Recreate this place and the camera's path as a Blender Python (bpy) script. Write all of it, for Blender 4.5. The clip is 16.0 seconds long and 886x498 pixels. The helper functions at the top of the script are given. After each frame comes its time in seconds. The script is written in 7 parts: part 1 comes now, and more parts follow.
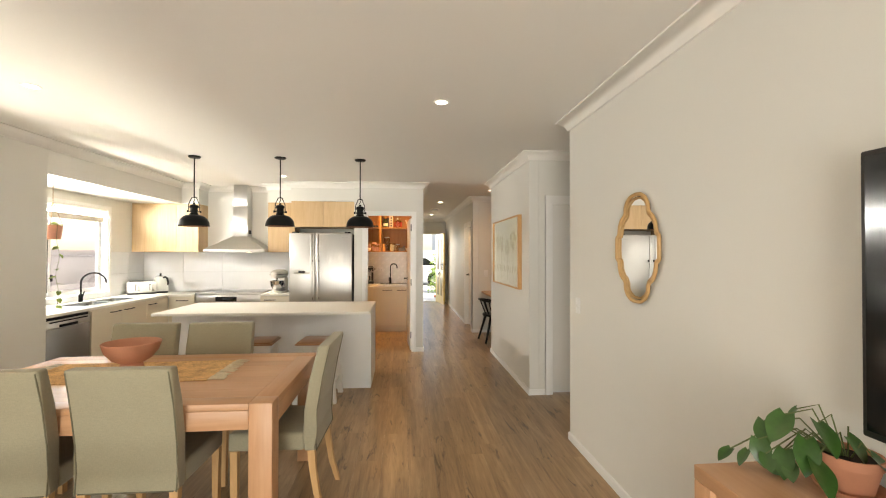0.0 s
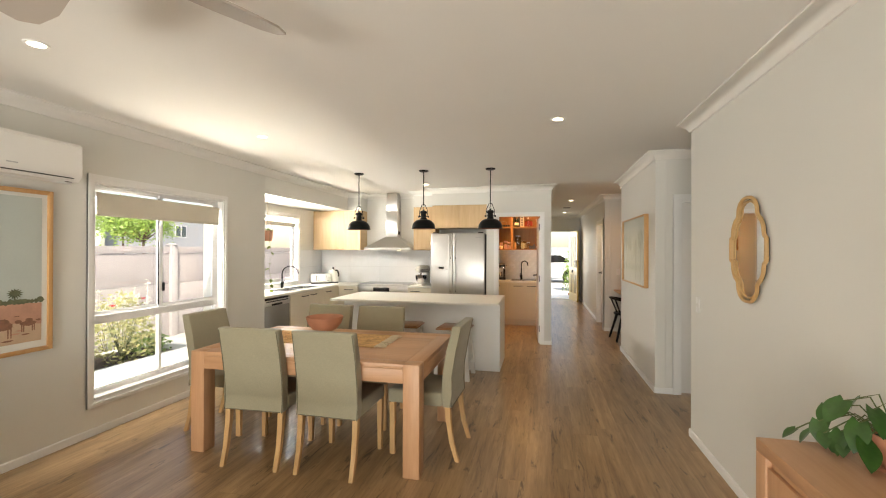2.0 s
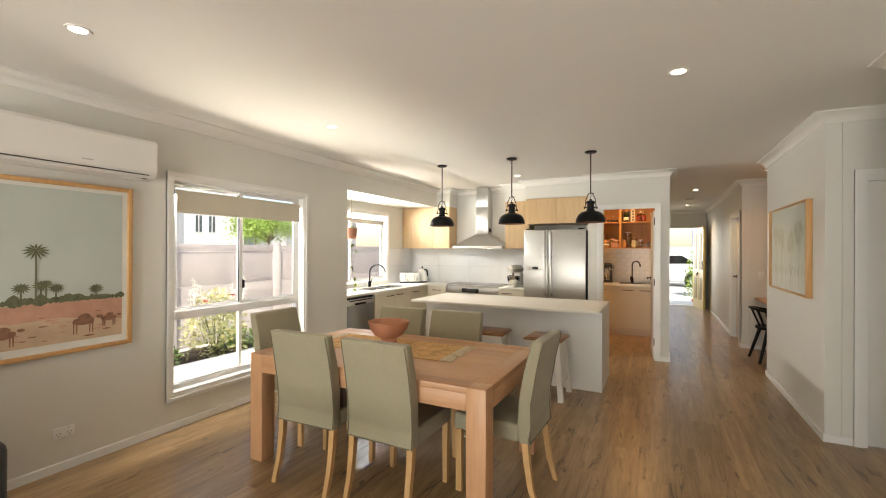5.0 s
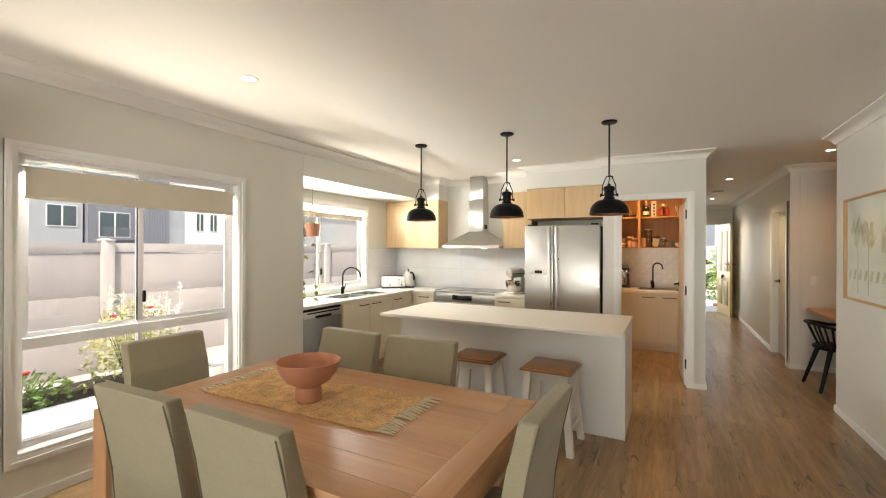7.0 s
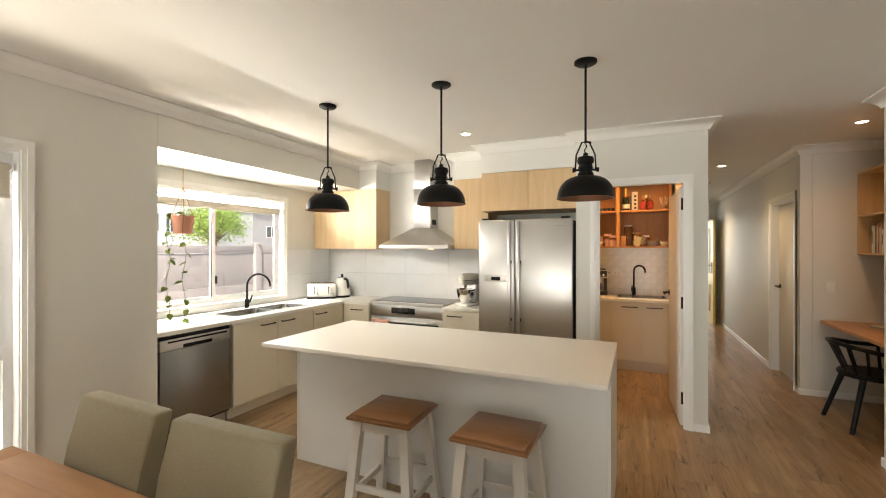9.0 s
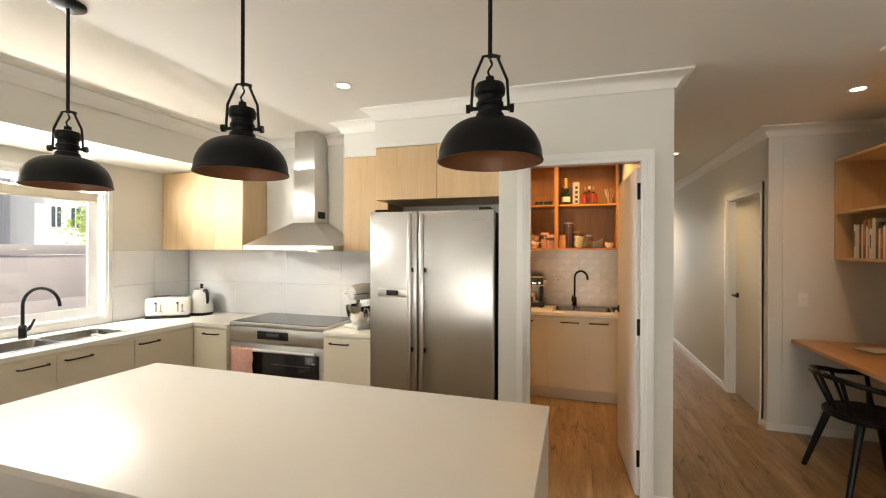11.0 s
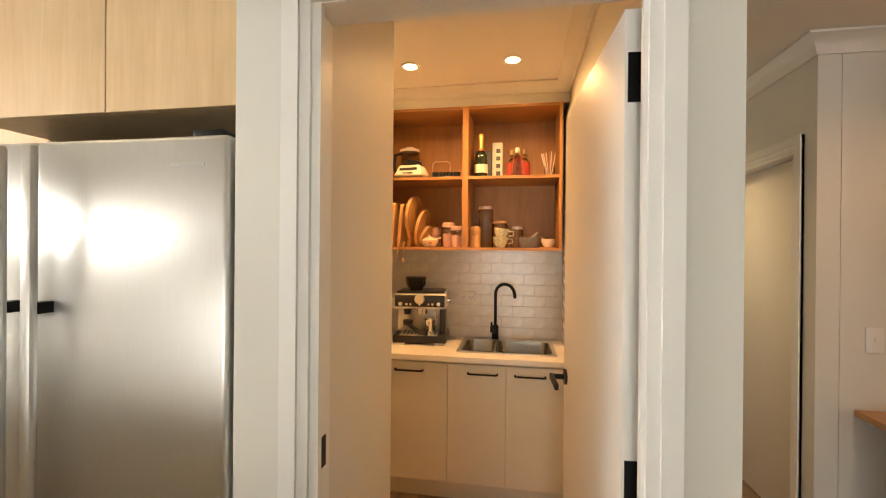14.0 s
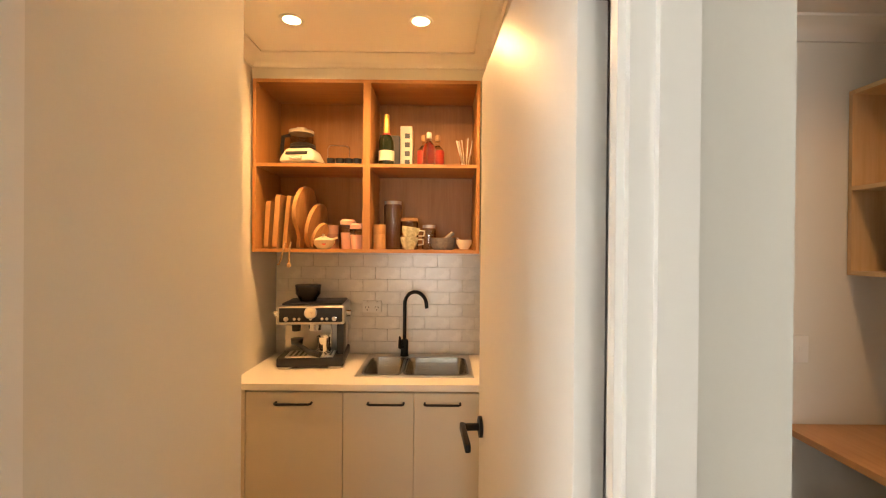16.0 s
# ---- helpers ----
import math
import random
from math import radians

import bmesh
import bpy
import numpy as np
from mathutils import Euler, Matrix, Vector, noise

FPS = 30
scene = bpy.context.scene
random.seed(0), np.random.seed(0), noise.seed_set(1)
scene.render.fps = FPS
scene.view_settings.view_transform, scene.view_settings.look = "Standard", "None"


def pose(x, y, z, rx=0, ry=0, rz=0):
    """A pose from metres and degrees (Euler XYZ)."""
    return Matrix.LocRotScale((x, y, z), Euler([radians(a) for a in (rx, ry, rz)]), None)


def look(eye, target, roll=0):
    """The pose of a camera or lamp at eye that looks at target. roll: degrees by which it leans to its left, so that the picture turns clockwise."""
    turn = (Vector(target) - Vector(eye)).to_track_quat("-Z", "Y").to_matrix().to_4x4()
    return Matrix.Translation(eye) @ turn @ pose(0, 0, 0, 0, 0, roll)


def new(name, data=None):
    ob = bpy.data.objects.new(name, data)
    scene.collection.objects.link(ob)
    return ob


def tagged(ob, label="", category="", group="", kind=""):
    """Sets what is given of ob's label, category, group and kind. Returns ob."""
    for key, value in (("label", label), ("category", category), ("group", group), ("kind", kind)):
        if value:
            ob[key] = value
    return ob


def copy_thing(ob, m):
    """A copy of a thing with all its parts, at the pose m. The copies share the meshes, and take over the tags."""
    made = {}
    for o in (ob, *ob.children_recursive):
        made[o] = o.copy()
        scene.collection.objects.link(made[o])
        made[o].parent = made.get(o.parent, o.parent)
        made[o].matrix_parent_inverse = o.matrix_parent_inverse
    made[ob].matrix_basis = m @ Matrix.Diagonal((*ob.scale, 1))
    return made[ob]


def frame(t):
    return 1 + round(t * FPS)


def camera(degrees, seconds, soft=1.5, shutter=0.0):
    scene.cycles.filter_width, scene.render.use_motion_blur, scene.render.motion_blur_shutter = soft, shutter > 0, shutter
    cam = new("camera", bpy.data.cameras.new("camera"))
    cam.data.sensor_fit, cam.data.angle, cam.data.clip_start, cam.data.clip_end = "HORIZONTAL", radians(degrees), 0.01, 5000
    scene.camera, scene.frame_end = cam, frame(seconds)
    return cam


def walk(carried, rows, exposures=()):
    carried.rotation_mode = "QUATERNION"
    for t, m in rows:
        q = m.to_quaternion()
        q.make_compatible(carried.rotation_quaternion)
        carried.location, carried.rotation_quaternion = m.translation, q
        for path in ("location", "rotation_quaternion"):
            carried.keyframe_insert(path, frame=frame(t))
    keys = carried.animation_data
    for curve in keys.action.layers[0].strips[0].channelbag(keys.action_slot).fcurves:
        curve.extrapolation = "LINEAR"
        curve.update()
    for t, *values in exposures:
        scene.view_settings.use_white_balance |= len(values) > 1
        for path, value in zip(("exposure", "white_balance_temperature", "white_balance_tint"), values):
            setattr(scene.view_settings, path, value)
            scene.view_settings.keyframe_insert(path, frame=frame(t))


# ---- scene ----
cam = camera(92.2, 16.0, soft=1.1)
PATH = [
    (0, (0.194, 0.374, 1.457), (0.376, 2.366, 1.48), 0.1),
    (0.5, (0.228, 0.169, 1.481), (0.235, 2.169, 1.492), 0.1),
    (1, (0.276, 0.023, 1.491), (0.113, 2.016, 1.497), 0.1),
    (1.5, (0.306, -0.073, 1.476), (0.003, 1.904, 1.485), 0.2),
    (2, (0.327, -0.141, 1.483), (-0.122, 1.808, 1.488), 0.2),
    (2.5, (0.337, -0.166, 1.481), (-0.229, 1.752, 1.484), 0.3),
    (3, (0.371, -0.149, 1.477), (-0.3, 1.735, 1.478), 0.3),
    (3.5, (0.405, -0.087, 1.461), (-0.346, 1.767, 1.463), 0.3),
    (6, (0.254, 0.968, 1.457), (-0.679, 2.737, 1.459), 0.2),
    (6.5, (0.192, 1.234, 1.46), (-0.741, 3.003, 1.461), 0.2),
    (7, (0.121, 1.528, 1.471), (-0.81, 3.298, 1.47), 0.2),
    (7.5, (0.041, 1.817, 1.486), (-0.876, 3.594, 1.481), 0.2),
    (8, (-0.01, 2.157, 1.474), (-0.908, 3.944, 1.47), 0.2),
    (8.5, (-0.035, 2.467, 1.473), (-0.903, 4.269, 1.472), 0.1),
    (11, (-0.058, 4.016, 1.503), (-0.655, 5.925, 1.5), 0.2),
    (11.5, (-0.012, 4.334, 1.498), (-0.553, 6.26, 1.495), 0.3),
    (12, (0.029, 4.686, 1.5), (-0.458, 6.626, 1.497), 0.2),
    (12.5, (0.064, 4.999, 1.5), (-0.382, 6.948, 1.5), 0.3),
    (13, (0.074, 5.321, 1.496), (-0.335, 7.279, 1.496), 0.4),
    (13.5, (0.069, 5.619, 1.5), (-0.308, 7.583, 1.497), 0.6),
    (14, (0.079, 5.92, 1.505), (-0.269, 7.889, 1.501), 0.5),
    (14.5, (0.068, 6.144, 1.506), (-0.234, 8.121, 1.495), 0.5),
    (15, (0.037, 6.302, 1.528), (-0.177, 8.29, 1.5), 0.5),
    (15.5, (0.064, 6.352, 1.541), (-0.052, 8.349, 1.514), 0.5),
    (16, (0.139, 6.36, 1.526), (0.148, 8.36, 1.518), 0.5),
]
walk(cam, [(t, look(eye, target, roll)) for t, eye, target, roll in PATH], [(0.0, 0.93, 7400, 10), (2.5, 0.70, 7300, 10), (9.0, 0.62, 7300, 10), (12.0, 0.68, 7300, 10), (14.0, 0.90, 7400, 10), (16.0, 1.02, 7300, 10)])


# ---- world and daylight ----
world = bpy.data.worlds.new("sky")
scene.world = world
world.use_nodes = True
wn = world.node_tree.nodes
sky = wn.new("ShaderNodeTexSky")
sky.sky_type = "NISHITA"
sky.sun_disc = False
SUN_ELEV = radians(52)
sky.sun_elevation = SUN_ELEV
SUN_DIR = Vector((math.cos(SUN_ELEV) * 0.5, -math.cos(SUN_ELEV) * 0.866, math.sin(SUN_ELEV)))
sky.sun_rotation = math.atan2(SUN_DIR.x, SUN_DIR.y)
world.node_tree.links.new(sky.outputs[0], wn["Background"].inputs[0])
wn["Background"].inputs[1].default_value = 0.15
sun = new("sun", bpy.data.lights.new("sun", "SUN"))
sun.data.energy, sun.data.angle, sun.data.color = 5.0, radians(0.6), (1.0, 0.95, 0.87)
sun.matrix_world = look(SUN_DIR * 30, (0, 0, 0))


def area_lamp(name, eye, target, w, h, watts, color=(1, 1, 1), spread=180):
    d = bpy.data.lights.new(name, "AREA")
    d.shape, d.size, d.size_y, d.energy, d.color = "RECTANGLE", w, h, watts, color
    d.spread = radians(spread)
    ob = new(name, d)
    ob.matrix_world = look(eye, target)
    return ob


def spot_lamp(name, eye, watts, color, degrees=110, blend=0.8, radius=0.04):
    d = bpy.data.lights.new(name, "SPOT")
    d.energy, d.color, d.spot_size, d.spot_blend, d.shadow_soft_size = watts, color, radians(degrees), blend, radius
    ob = new(name, d)
    ob.location = eye
    return ob


DAY = (0.93, 0.97, 1.0)
WARM = (1.0, 0.55, 0.23)
SOFTWARM = (1.0, 0.80, 0.58)
# added unseen lamps for sky light: under the window heads and outside both doorways
area_lamp("skylight_dining_head", (-3.205, 3.245, 1.93), (-2.2, 3.245, 0.4), 1.30, 0.05, 48, DAY)
# added lamp outside below the sill, as ground bounce on the ceiling
area_lamp("fill_dining_sill", (-3.38, 3.245, 0.10), (-0.2, 3.2, 2.5), 1.36, 0.16, 40, (1.0, 0.96, 0.89), 95)
area_lamp("skylight_kitchen_head", (-3.905, 5.79, 1.96), (-2.9, 5.79, 0.5), 1.45, 0.05, 105, DAY)
# the same unseen upward fill, below the kitchen sill
area_lamp("fill_kitchen_sill", (-4.08, 5.79, 0.80), (-0.4, 5.4, 2.5), 1.5, 0.16, 54, (1.0, 0.96, 0.89), 120)
area_lamp("skylight_rear_door", (-1.0, -3.75, 1.1), (-1.7, 3.0, 1.35), 2.2, 2.0, 68, DAY)
# added low lamp outside the rear opening, aimed up to brighten the ceiling
area_lamp("fill_rear_low", (-0.6, -3.85, 0.15), (-1.0, 2.2, 2.5), 3.0, 0.3, 32, DAY, 95)
area_lamp("skylight_front_door", (-0.5, 15.4, 1.7), (1.3, 11.2, 0.6), 1.6, 2.0, 52, DAY)

# ---- materials ----


def nodes_of(m):
    return m.node_tree.nodes, m.node_tree.links


def base_mat(name, color, rough=0.6, metal=0.0, spec=0.5):
    m = bpy.data.materials.new(name)
    m.use_nodes = True
    b = m.node_tree.nodes["Principled BSDF"]
    b.inputs["Base Color"].default_value = (*color, 1)
    b.inputs["Roughness"].default_value = rough
    b.inputs["Metallic"].default_value = metal
    b.inputs["Specular IOR Level"].default_value = spec
    return m


def coords(n, l, scale=(1, 1, 1), rot=(0, 0, 0), offset=None):
    tc = n.new("ShaderNodeTexCoord")
    mp = n.new("ShaderNodeMapping")
    mp.inputs["Scale"].default_value = scale
    mp.inputs["Rotation"].default_value = rot
    l.new(tc.outputs["Object"], mp.inputs["Vector"])
    if offset is not None:
        l.new(offset, mp.inputs["Location"])
    return mp.outputs[0]


def noise_tex(n, l, vec, scale, detail=4.0, rough=0.55, dist=0.0):
    t = n.new("ShaderNodeTexNoise")
    t.inputs["Scale"].default_value = scale
    t.inputs["Detail"].default_value = detail
    t.inputs["Roughness"].default_value = rough
    t.inputs["Distortion"].default_value = dist
    l.new(vec, t.inputs["Vector"])
    return t.outputs["Fac"]


def ramp(n, l, fac, stops):
    r = n.new("ShaderNodeValToRGB")
    e = r.color_ramp.elements
    e[0].position, e[0].color = stops[0][0], (*stops[0][1], 1)
    e[1].position, e[1].color = stops[-1][0], (*stops[-1][1], 1)
    for p, c in stops[1:-1]:
        k = e.new(p)
        k.color = (*c, 1)
    l.new(fac, r.inputs[0])
    return r.outputs[0]


def mix(n, l, fac, a, b, mode="MIX"):
    x = n.new("ShaderNodeMix")
    x.data_type, x.blend_type = "RGBA", mode
    for sock, v in ((0, fac), (6, a), (7, b)):
        if isinstance(v, (int, float)):
            x.inputs[sock].default_value = v
        elif isinstance(v, tuple):
            x.inputs[sock].default_value = (*v, 1)
        else:
            l.new(v, x.inputs[sock])
    return x.outputs[2]


def bump(n, l, height, strength, dist=0.01):
    b = n.new("ShaderNodeBump")
    b.inputs["Strength"].default_value = strength
    b.inputs["Distance"].default_value = dist
    l.new(height, b.inputs["Height"])
    l.new(b.outputs[0], n["Principled BSDF"].inputs["Normal"])


def scaled(c, k):
    return tuple(min(1.0, v * k) for v in c)


def plain(name, color, rough=0.6, metal=0.0, vary=0.06, scale=3.0, grain=60.0, bumpy=0.05, spec=0.5, rvary=0.08):
    """A surface with a broad and a fine variation and a slight relief."""
    m = base_mat(name, color, rough, metal, spec)
    n, l = nodes_of(m)
    v = coords(n, l)
    big = noise_tex(n, l, v, scale, 3)
    fine = noise_tex(n, l, v, grain, 4)
    c = ramp(n, l, big, [(0.3, scaled(color, 1 - vary)), (0.7, scaled(color, 1 + vary))])
    c = mix(n, l, 0.25, c, ramp(n, l, fine, [(0.3, scaled(color, 1 - vary)), (0.7, scaled(color, 1 + vary))]))
    l.new(c, n["Principled BSDF"].inputs["Base Color"])
    mr = n.new("ShaderNodeMapRange")
    mr.inputs["To Min"].default_value = max(0.02, rough - rvary)
    mr.inputs["To Max"].default_value = min(1, rough + rvary)
    l.new(big, mr.inputs["Value"])
    l.new(mr.outputs[0], n["Principled BSDF"].inputs["Roughness"])
    if bumpy:
        bump(n, l, fine, bumpy, 0.004)
    return m


def wood(name, dark, mid, light, axis="y", rough=0.45, width=14.0, bumpy=0.06, spec=0.4, by_object=True, knots=0.0):
    """Straight-grained wood; axis is the way of the grain."""
    m = base_mat(name, mid, rough, 0, spec)
    n, l = nodes_of(m)
    s = {"x": (0.07, 1, 1), "y": (1, 0.07, 1), "z": (1, 1, 0.07)}[axis]
    off = None
    if by_object:
        oi = n.new("ShaderNodeObjectInfo")
        sc = n.new("ShaderNodeVectorMath")
        sc.operation = "SCALE"
        comb = n.new("ShaderNodeCombineXYZ")
        for i in range(3):
            l.new(oi.outputs["Random"], comb.inputs[i])
        l.new(comb.outputs[0], sc.inputs[0])
        sc.inputs["Scale"].default_value = 40.0
        off = sc.outputs[0]
    v = coords(n, l, s, offset=off)
    g1 = noise_tex(n, l, v, width, 6, 0.6, 0.6)
    g2 = noise_tex(n, l, v, width * 5, 5, 0.65, 0.2)
    big = noise_tex(n, l, coords(n, l, (1, 1, 1), offset=off), 1.3, 2)
    c = ramp(n, l, g1, [(0.28, dark), (0.5, mid), (0.74, light)])
    c = mix(n, l, 0.35, c, ramp(n, l, g2, [(0.32, dark), (0.68, light)]))
    c = mix(n, l, 0.3, c, ramp(n, l, big, [(0.35, scaled(mid, 0.86)), (0.65, scaled(mid, 1.12))]))
    if knots:
        kn = noise_tex(n, l, coords(n, l, (s[0] * 1.0 + 0.0, max(s[1], 0.17), s[2]), offset=off), 17.0, 5, 0.7, 0.8)
        c = mix(n, l, ramp(n, l, kn, [(0.575, (0, 0, 0)), (0.675, (knots, knots, knots))]), c, scaled(dark, 0.62))
    if by_object:
        hv = n.new("ShaderNodeHueSaturation")
        mr = n.new("ShaderNodeMapRange")
        mr.inputs["To Min"].default_value, mr.inputs["To Max"].default_value = 0.93, 1.07
        l.new(oi.outputs["Random"], mr.inputs["Value"])
        l.new(mr.outputs[0], hv.inputs["Value"])
        l.new(c, hv.inputs["Color"])
        c = hv.outputs[0]
    l.new(c, n["Principled BSDF"].inputs["Base Color"])
    bump(n, l, g2, bumpy, 0.003)
    return m


def brushed(name, color, rough=0.28, axis="x"):
    m = base_mat(name, color, rough, 1.0)
    n, l = nodes_of(m)
    s = {"x": (0.02, 1, 1), "y": (1, 0.02, 1), "z": (1, 1, 0.02)}[axis]
    g = noise_tex(n, l, coords(n, l, s), 420, 2)
    mr = n.new("ShaderNodeMapRange")
    mr.inputs["To Min"].default_value, mr.inputs["To Max"].default_value = rough - 0.015, rough + 0.03
    l.new(g, mr.inputs["Value"])
    l.new(mr.outputs[0], n["Principled BSDF"].inputs["Roughness"])
    l.new(ramp(n, l, g, [(0.3, scaled(color, 0.975)), (0.7, scaled(color, 1.025))]), n["Principled BSDF"].inputs["Base Color"])
    return m


def fabric(name, color, fine=420.0, vary=0.14, rough=0.9):
    m = base_mat(name, color, rough, 0, 0.2)
    n, l = nodes_of(m)
    v = coords(n, l)
    a = noise_tex(n, l, coords(n, l, (1, 1, 0.12)), fine, 3, 0.7)
    b = noise_tex(n, l, coords(n, l, (0.12, 0.12, 1)), fine, 3, 0.7)
    big = noise_tex(n, l, v, 5, 3)
    w = mix(n, l, 0.5, a, b)
    c = ramp(n, l, w, [(0.36, scaled(color, 1 - vary)), (0.64, scaled(color, 1 + vary))])
    c = mix(n, l, 0.3, c, ramp(n, l, big, [(0.3, scaled(color, 0.86)), (0.7, scaled(color, 1.1))]))
    l.new(c, n["Principled BSDF"].inputs["Base Color"])
    n["Principled BSDF"].inputs["Sheen Weight"].default_value = 0.25
    bump(n, l, w, 0.25, 0.002)
    return m


def glow(name, color, strength):
    m = bpy.data.materials.new(name)
    m.use_nodes = True
    b = m.node_tree.nodes["Principled BSDF"]
    b.inputs["Base Color"].default_value = (*color, 1)
    b.inputs["Emission Color"].default_value = (*color, 1)
    b.inputs["Emission Strength"].default_value = strength
    return m


def glass(name, color=(1, 1, 1), rough=0.0, ior=1.45):
    m = base_mat(name, color, rough)
    m.node_tree.nodes["Principled BSDF"].inputs["Transmission Weight"].default_value = 1.0
    m.node_tree.nodes["Principled BSDF"].inputs["IOR"].default_value = ior
    return m


M_WALL = plain("wall_paint", (0.70, 0.69, 0.645), 0.5, vary=0.02, scale=0.8, grain=140, bumpy=0.05, spec=0.4)
M_CEIL = plain("ceiling_paint", (0.80, 0.785, 0.745), 0.8, vary=0.015, scale=0.6, grain=120, bumpy=0.03, spec=0.2)
M_TRIM = plain("trim_gloss_white", (0.80, 0.795, 0.775), 0.32, vary=0.015, scale=2, grain=50, bumpy=0.02)
M_FLOOR = wood("vinyl_plank", (0.080, 0.043, 0.020), (0.30, 0.185, 0.092), (0.56, 0.385, 0.215), "y", 0.28, 11, 0.07, 0.5, True, 0.8)
M_OAK = wood("light_oak_laminate", (0.50, 0.33, 0.17), (0.62, 0.43, 0.24), (0.70, 0.52, 0.32), "z", 0.5, 16, 0.03)
M_OAKX = wood("light_oak_shelf", (0.50, 0.33, 0.17), (0.62, 0.43, 0.24), (0.70, 0.52, 0.32), "x", 0.5, 16, 0.03)
M_TABLE = wood("pale_hardwood_tabletop", (0.40, 0.205, 0.10), (0.52, 0.285, 0.15), (0.60, 0.36, 0.21), "x", 0.42, 12, 0.05)
M_TABLEZ = wood("pale_hardwood_leg", (0.40, 0.205, 0.10), (0.52, 0.285, 0.15), (0.60, 0.36, 0.21), "z", 0.42, 12, 0.05)
M_TABLEY = wood("pale_hardwood_rail", (0.40, 0.205, 0.10), (0.52, 0.285, 0.15), (0.60, 0.36, 0.21), "y", 0.42, 12, 0.05)
M_LEG = wood("beech_chair_leg", (0.45, 0.25, 0.10), (0.56, 0.34, 0.15), (0.64, 0.42, 0.22), "z", 0.4, 20, 0.04)
M_SEAT = wood("brown_stool_seat", (0.20, 0.085, 0.035), (0.31, 0.145, 0.06), (0.40, 0.21, 0.10), "x", 0.3, 16, 0.05)
M_STOOLW = plain("white_stool_paint", (0.78, 0.76, 0.72), 0.4, vary=0.04, scale=8, grain=80)
M_CHAIR = fabric("sage_linen", (0.31, 0.28, 0.195))
M_PIPE = fabric("sage_piping", (0.13, 0.115, 0.07))
M_CAB = plain("cream_cabinet", (0.70, 0.63, 0.50), 0.45, vary=0.015, scale=1.5, grain=90, bumpy=0.02)
M_KICK = plain("cream_kick", (0.66, 0.58, 0.46), 0.5, vary=0.03)
M_GAP = plain("shadow_gap", (0.05, 0.045, 0.04), 0.8)
M_STONE = plain("white_stone", (0.80, 0.77, 0.71), 0.36, vary=0.006, scale=4, grain=220, bumpy=0.0, rvary=0.012)
M_BLACK = plain("black_metal", (0.007, 0.007, 0.007), 0.4, 0.0, vary=0.15, scale=20, grain=120, bumpy=0.02, spec=0.18)
M_BLACKWOOD = plain("black_lacquer", (0.007, 0.007, 0.007), 0.4, vary=0.15, scale=20, bumpy=0.03, spec=0.2)
M_STEEL = brushed("brushed_steel", (0.60, 0.58, 0.555), 0.30, "x")
M_STEELZ = brushed("brushed_steel_upright", (0.60, 0.59, 0.575), 0.33, "z")
n_, l_ = nodes_of(M_STEELZ)
tangent = n_.new("ShaderNodeTangent")
tangent.direction_type, tangent.axis = "RADIAL", "Z"
n_["Principled BSDF"].inputs["Anisotropic"].default_value = 0.8
l_.new(tangent.outputs[0], n_["Principled BSDF"].inputs["Tangent"])
M_CHROME = base_mat("chrome", (0.75, 0.74, 0.72), 0.1, 1.0)
M_DARKGLASS = base_mat("black_glass", (0.012, 0.012, 0.014), 0.06, 0.0, 0.5)
M_GLASS = glass("window_glass")
M_CLEAR = glass("clear_glass", (0.97, 0.98, 0.97))
M_ALU = plain("white_aluminium", (0.80, 0.80, 0.80), 0.35, vary=0.02, bumpy=0.0)
M_BLIND = fabric("cream_blind", (0.62, 0.57, 0.47), 500, 0.05)

# ---- building helpers ----
H = 2.52


def box(bm, x0, x1, y0, y1, z0, z1, bev=0.0, seg=2):
    b = bmesh.new() if bev else bm
    vs = [b.verts.new((x, y, z)) for z in (z0, z1) for y in (y0, y1) for x in (x0, x1)]
    for f in ((0, 2, 3, 1), (4, 5, 7, 6), (0, 1, 5, 4), (2, 6, 7, 3), (0, 4, 6, 2), (1, 3, 7, 5)):
        b.faces.new([vs[i] for i in f])
    if bev:
        bmesh.ops.bevel(b, geom=b.edges[:], offset=bev, segments=seg, affect="EDGES", profile=0.5)
        join(bm, b)
    return bm


def join(bm, other):
    me = bpy.data.meshes.new("tmp")
    other.to_mesh(me)
    other.free()
    bm.from_mesh(me)
    bpy.data.meshes.remove(me)


def bx(x0, x1, y0, y1, z0, z1, bev=0.0, seg=2):
    return box(bmesh.new(), x0, x1, y0, y1, z0, z1, bev, seg)


def lathe(profile, steps=28, cx=0.0, cy=0.0, bm=None):
    """A solid of revolution about z; profile is (radius, z) from bottom to top."""
    bm = bm or bmesh.new()
    rings = []
    for r, z in profile:
        if r < 1e-6:
            rings.append([bm.verts.new((cx, cy, z))])
        else:
            rings.append([bm.verts.new((cx + r * math.cos(a), cy + r * math.sin(a), z)) for a in (2 * math.pi * i / steps for i in range(steps))])
    for a, b in zip(rings, rings[1:]):
        for i in range(steps):
            j = (i + 1) % steps
            if len(a) == 1 and len(b) == 1:
                continue
            if len(a) == 1:
                bm.faces.new((a[0], b[j], b[i]))
            elif len(b) == 1:
                bm.faces.new((a[i], a[j], b[0]))
            else:
                bm.faces.new((a[i], a[j], b[j], b[i]))
    return bm


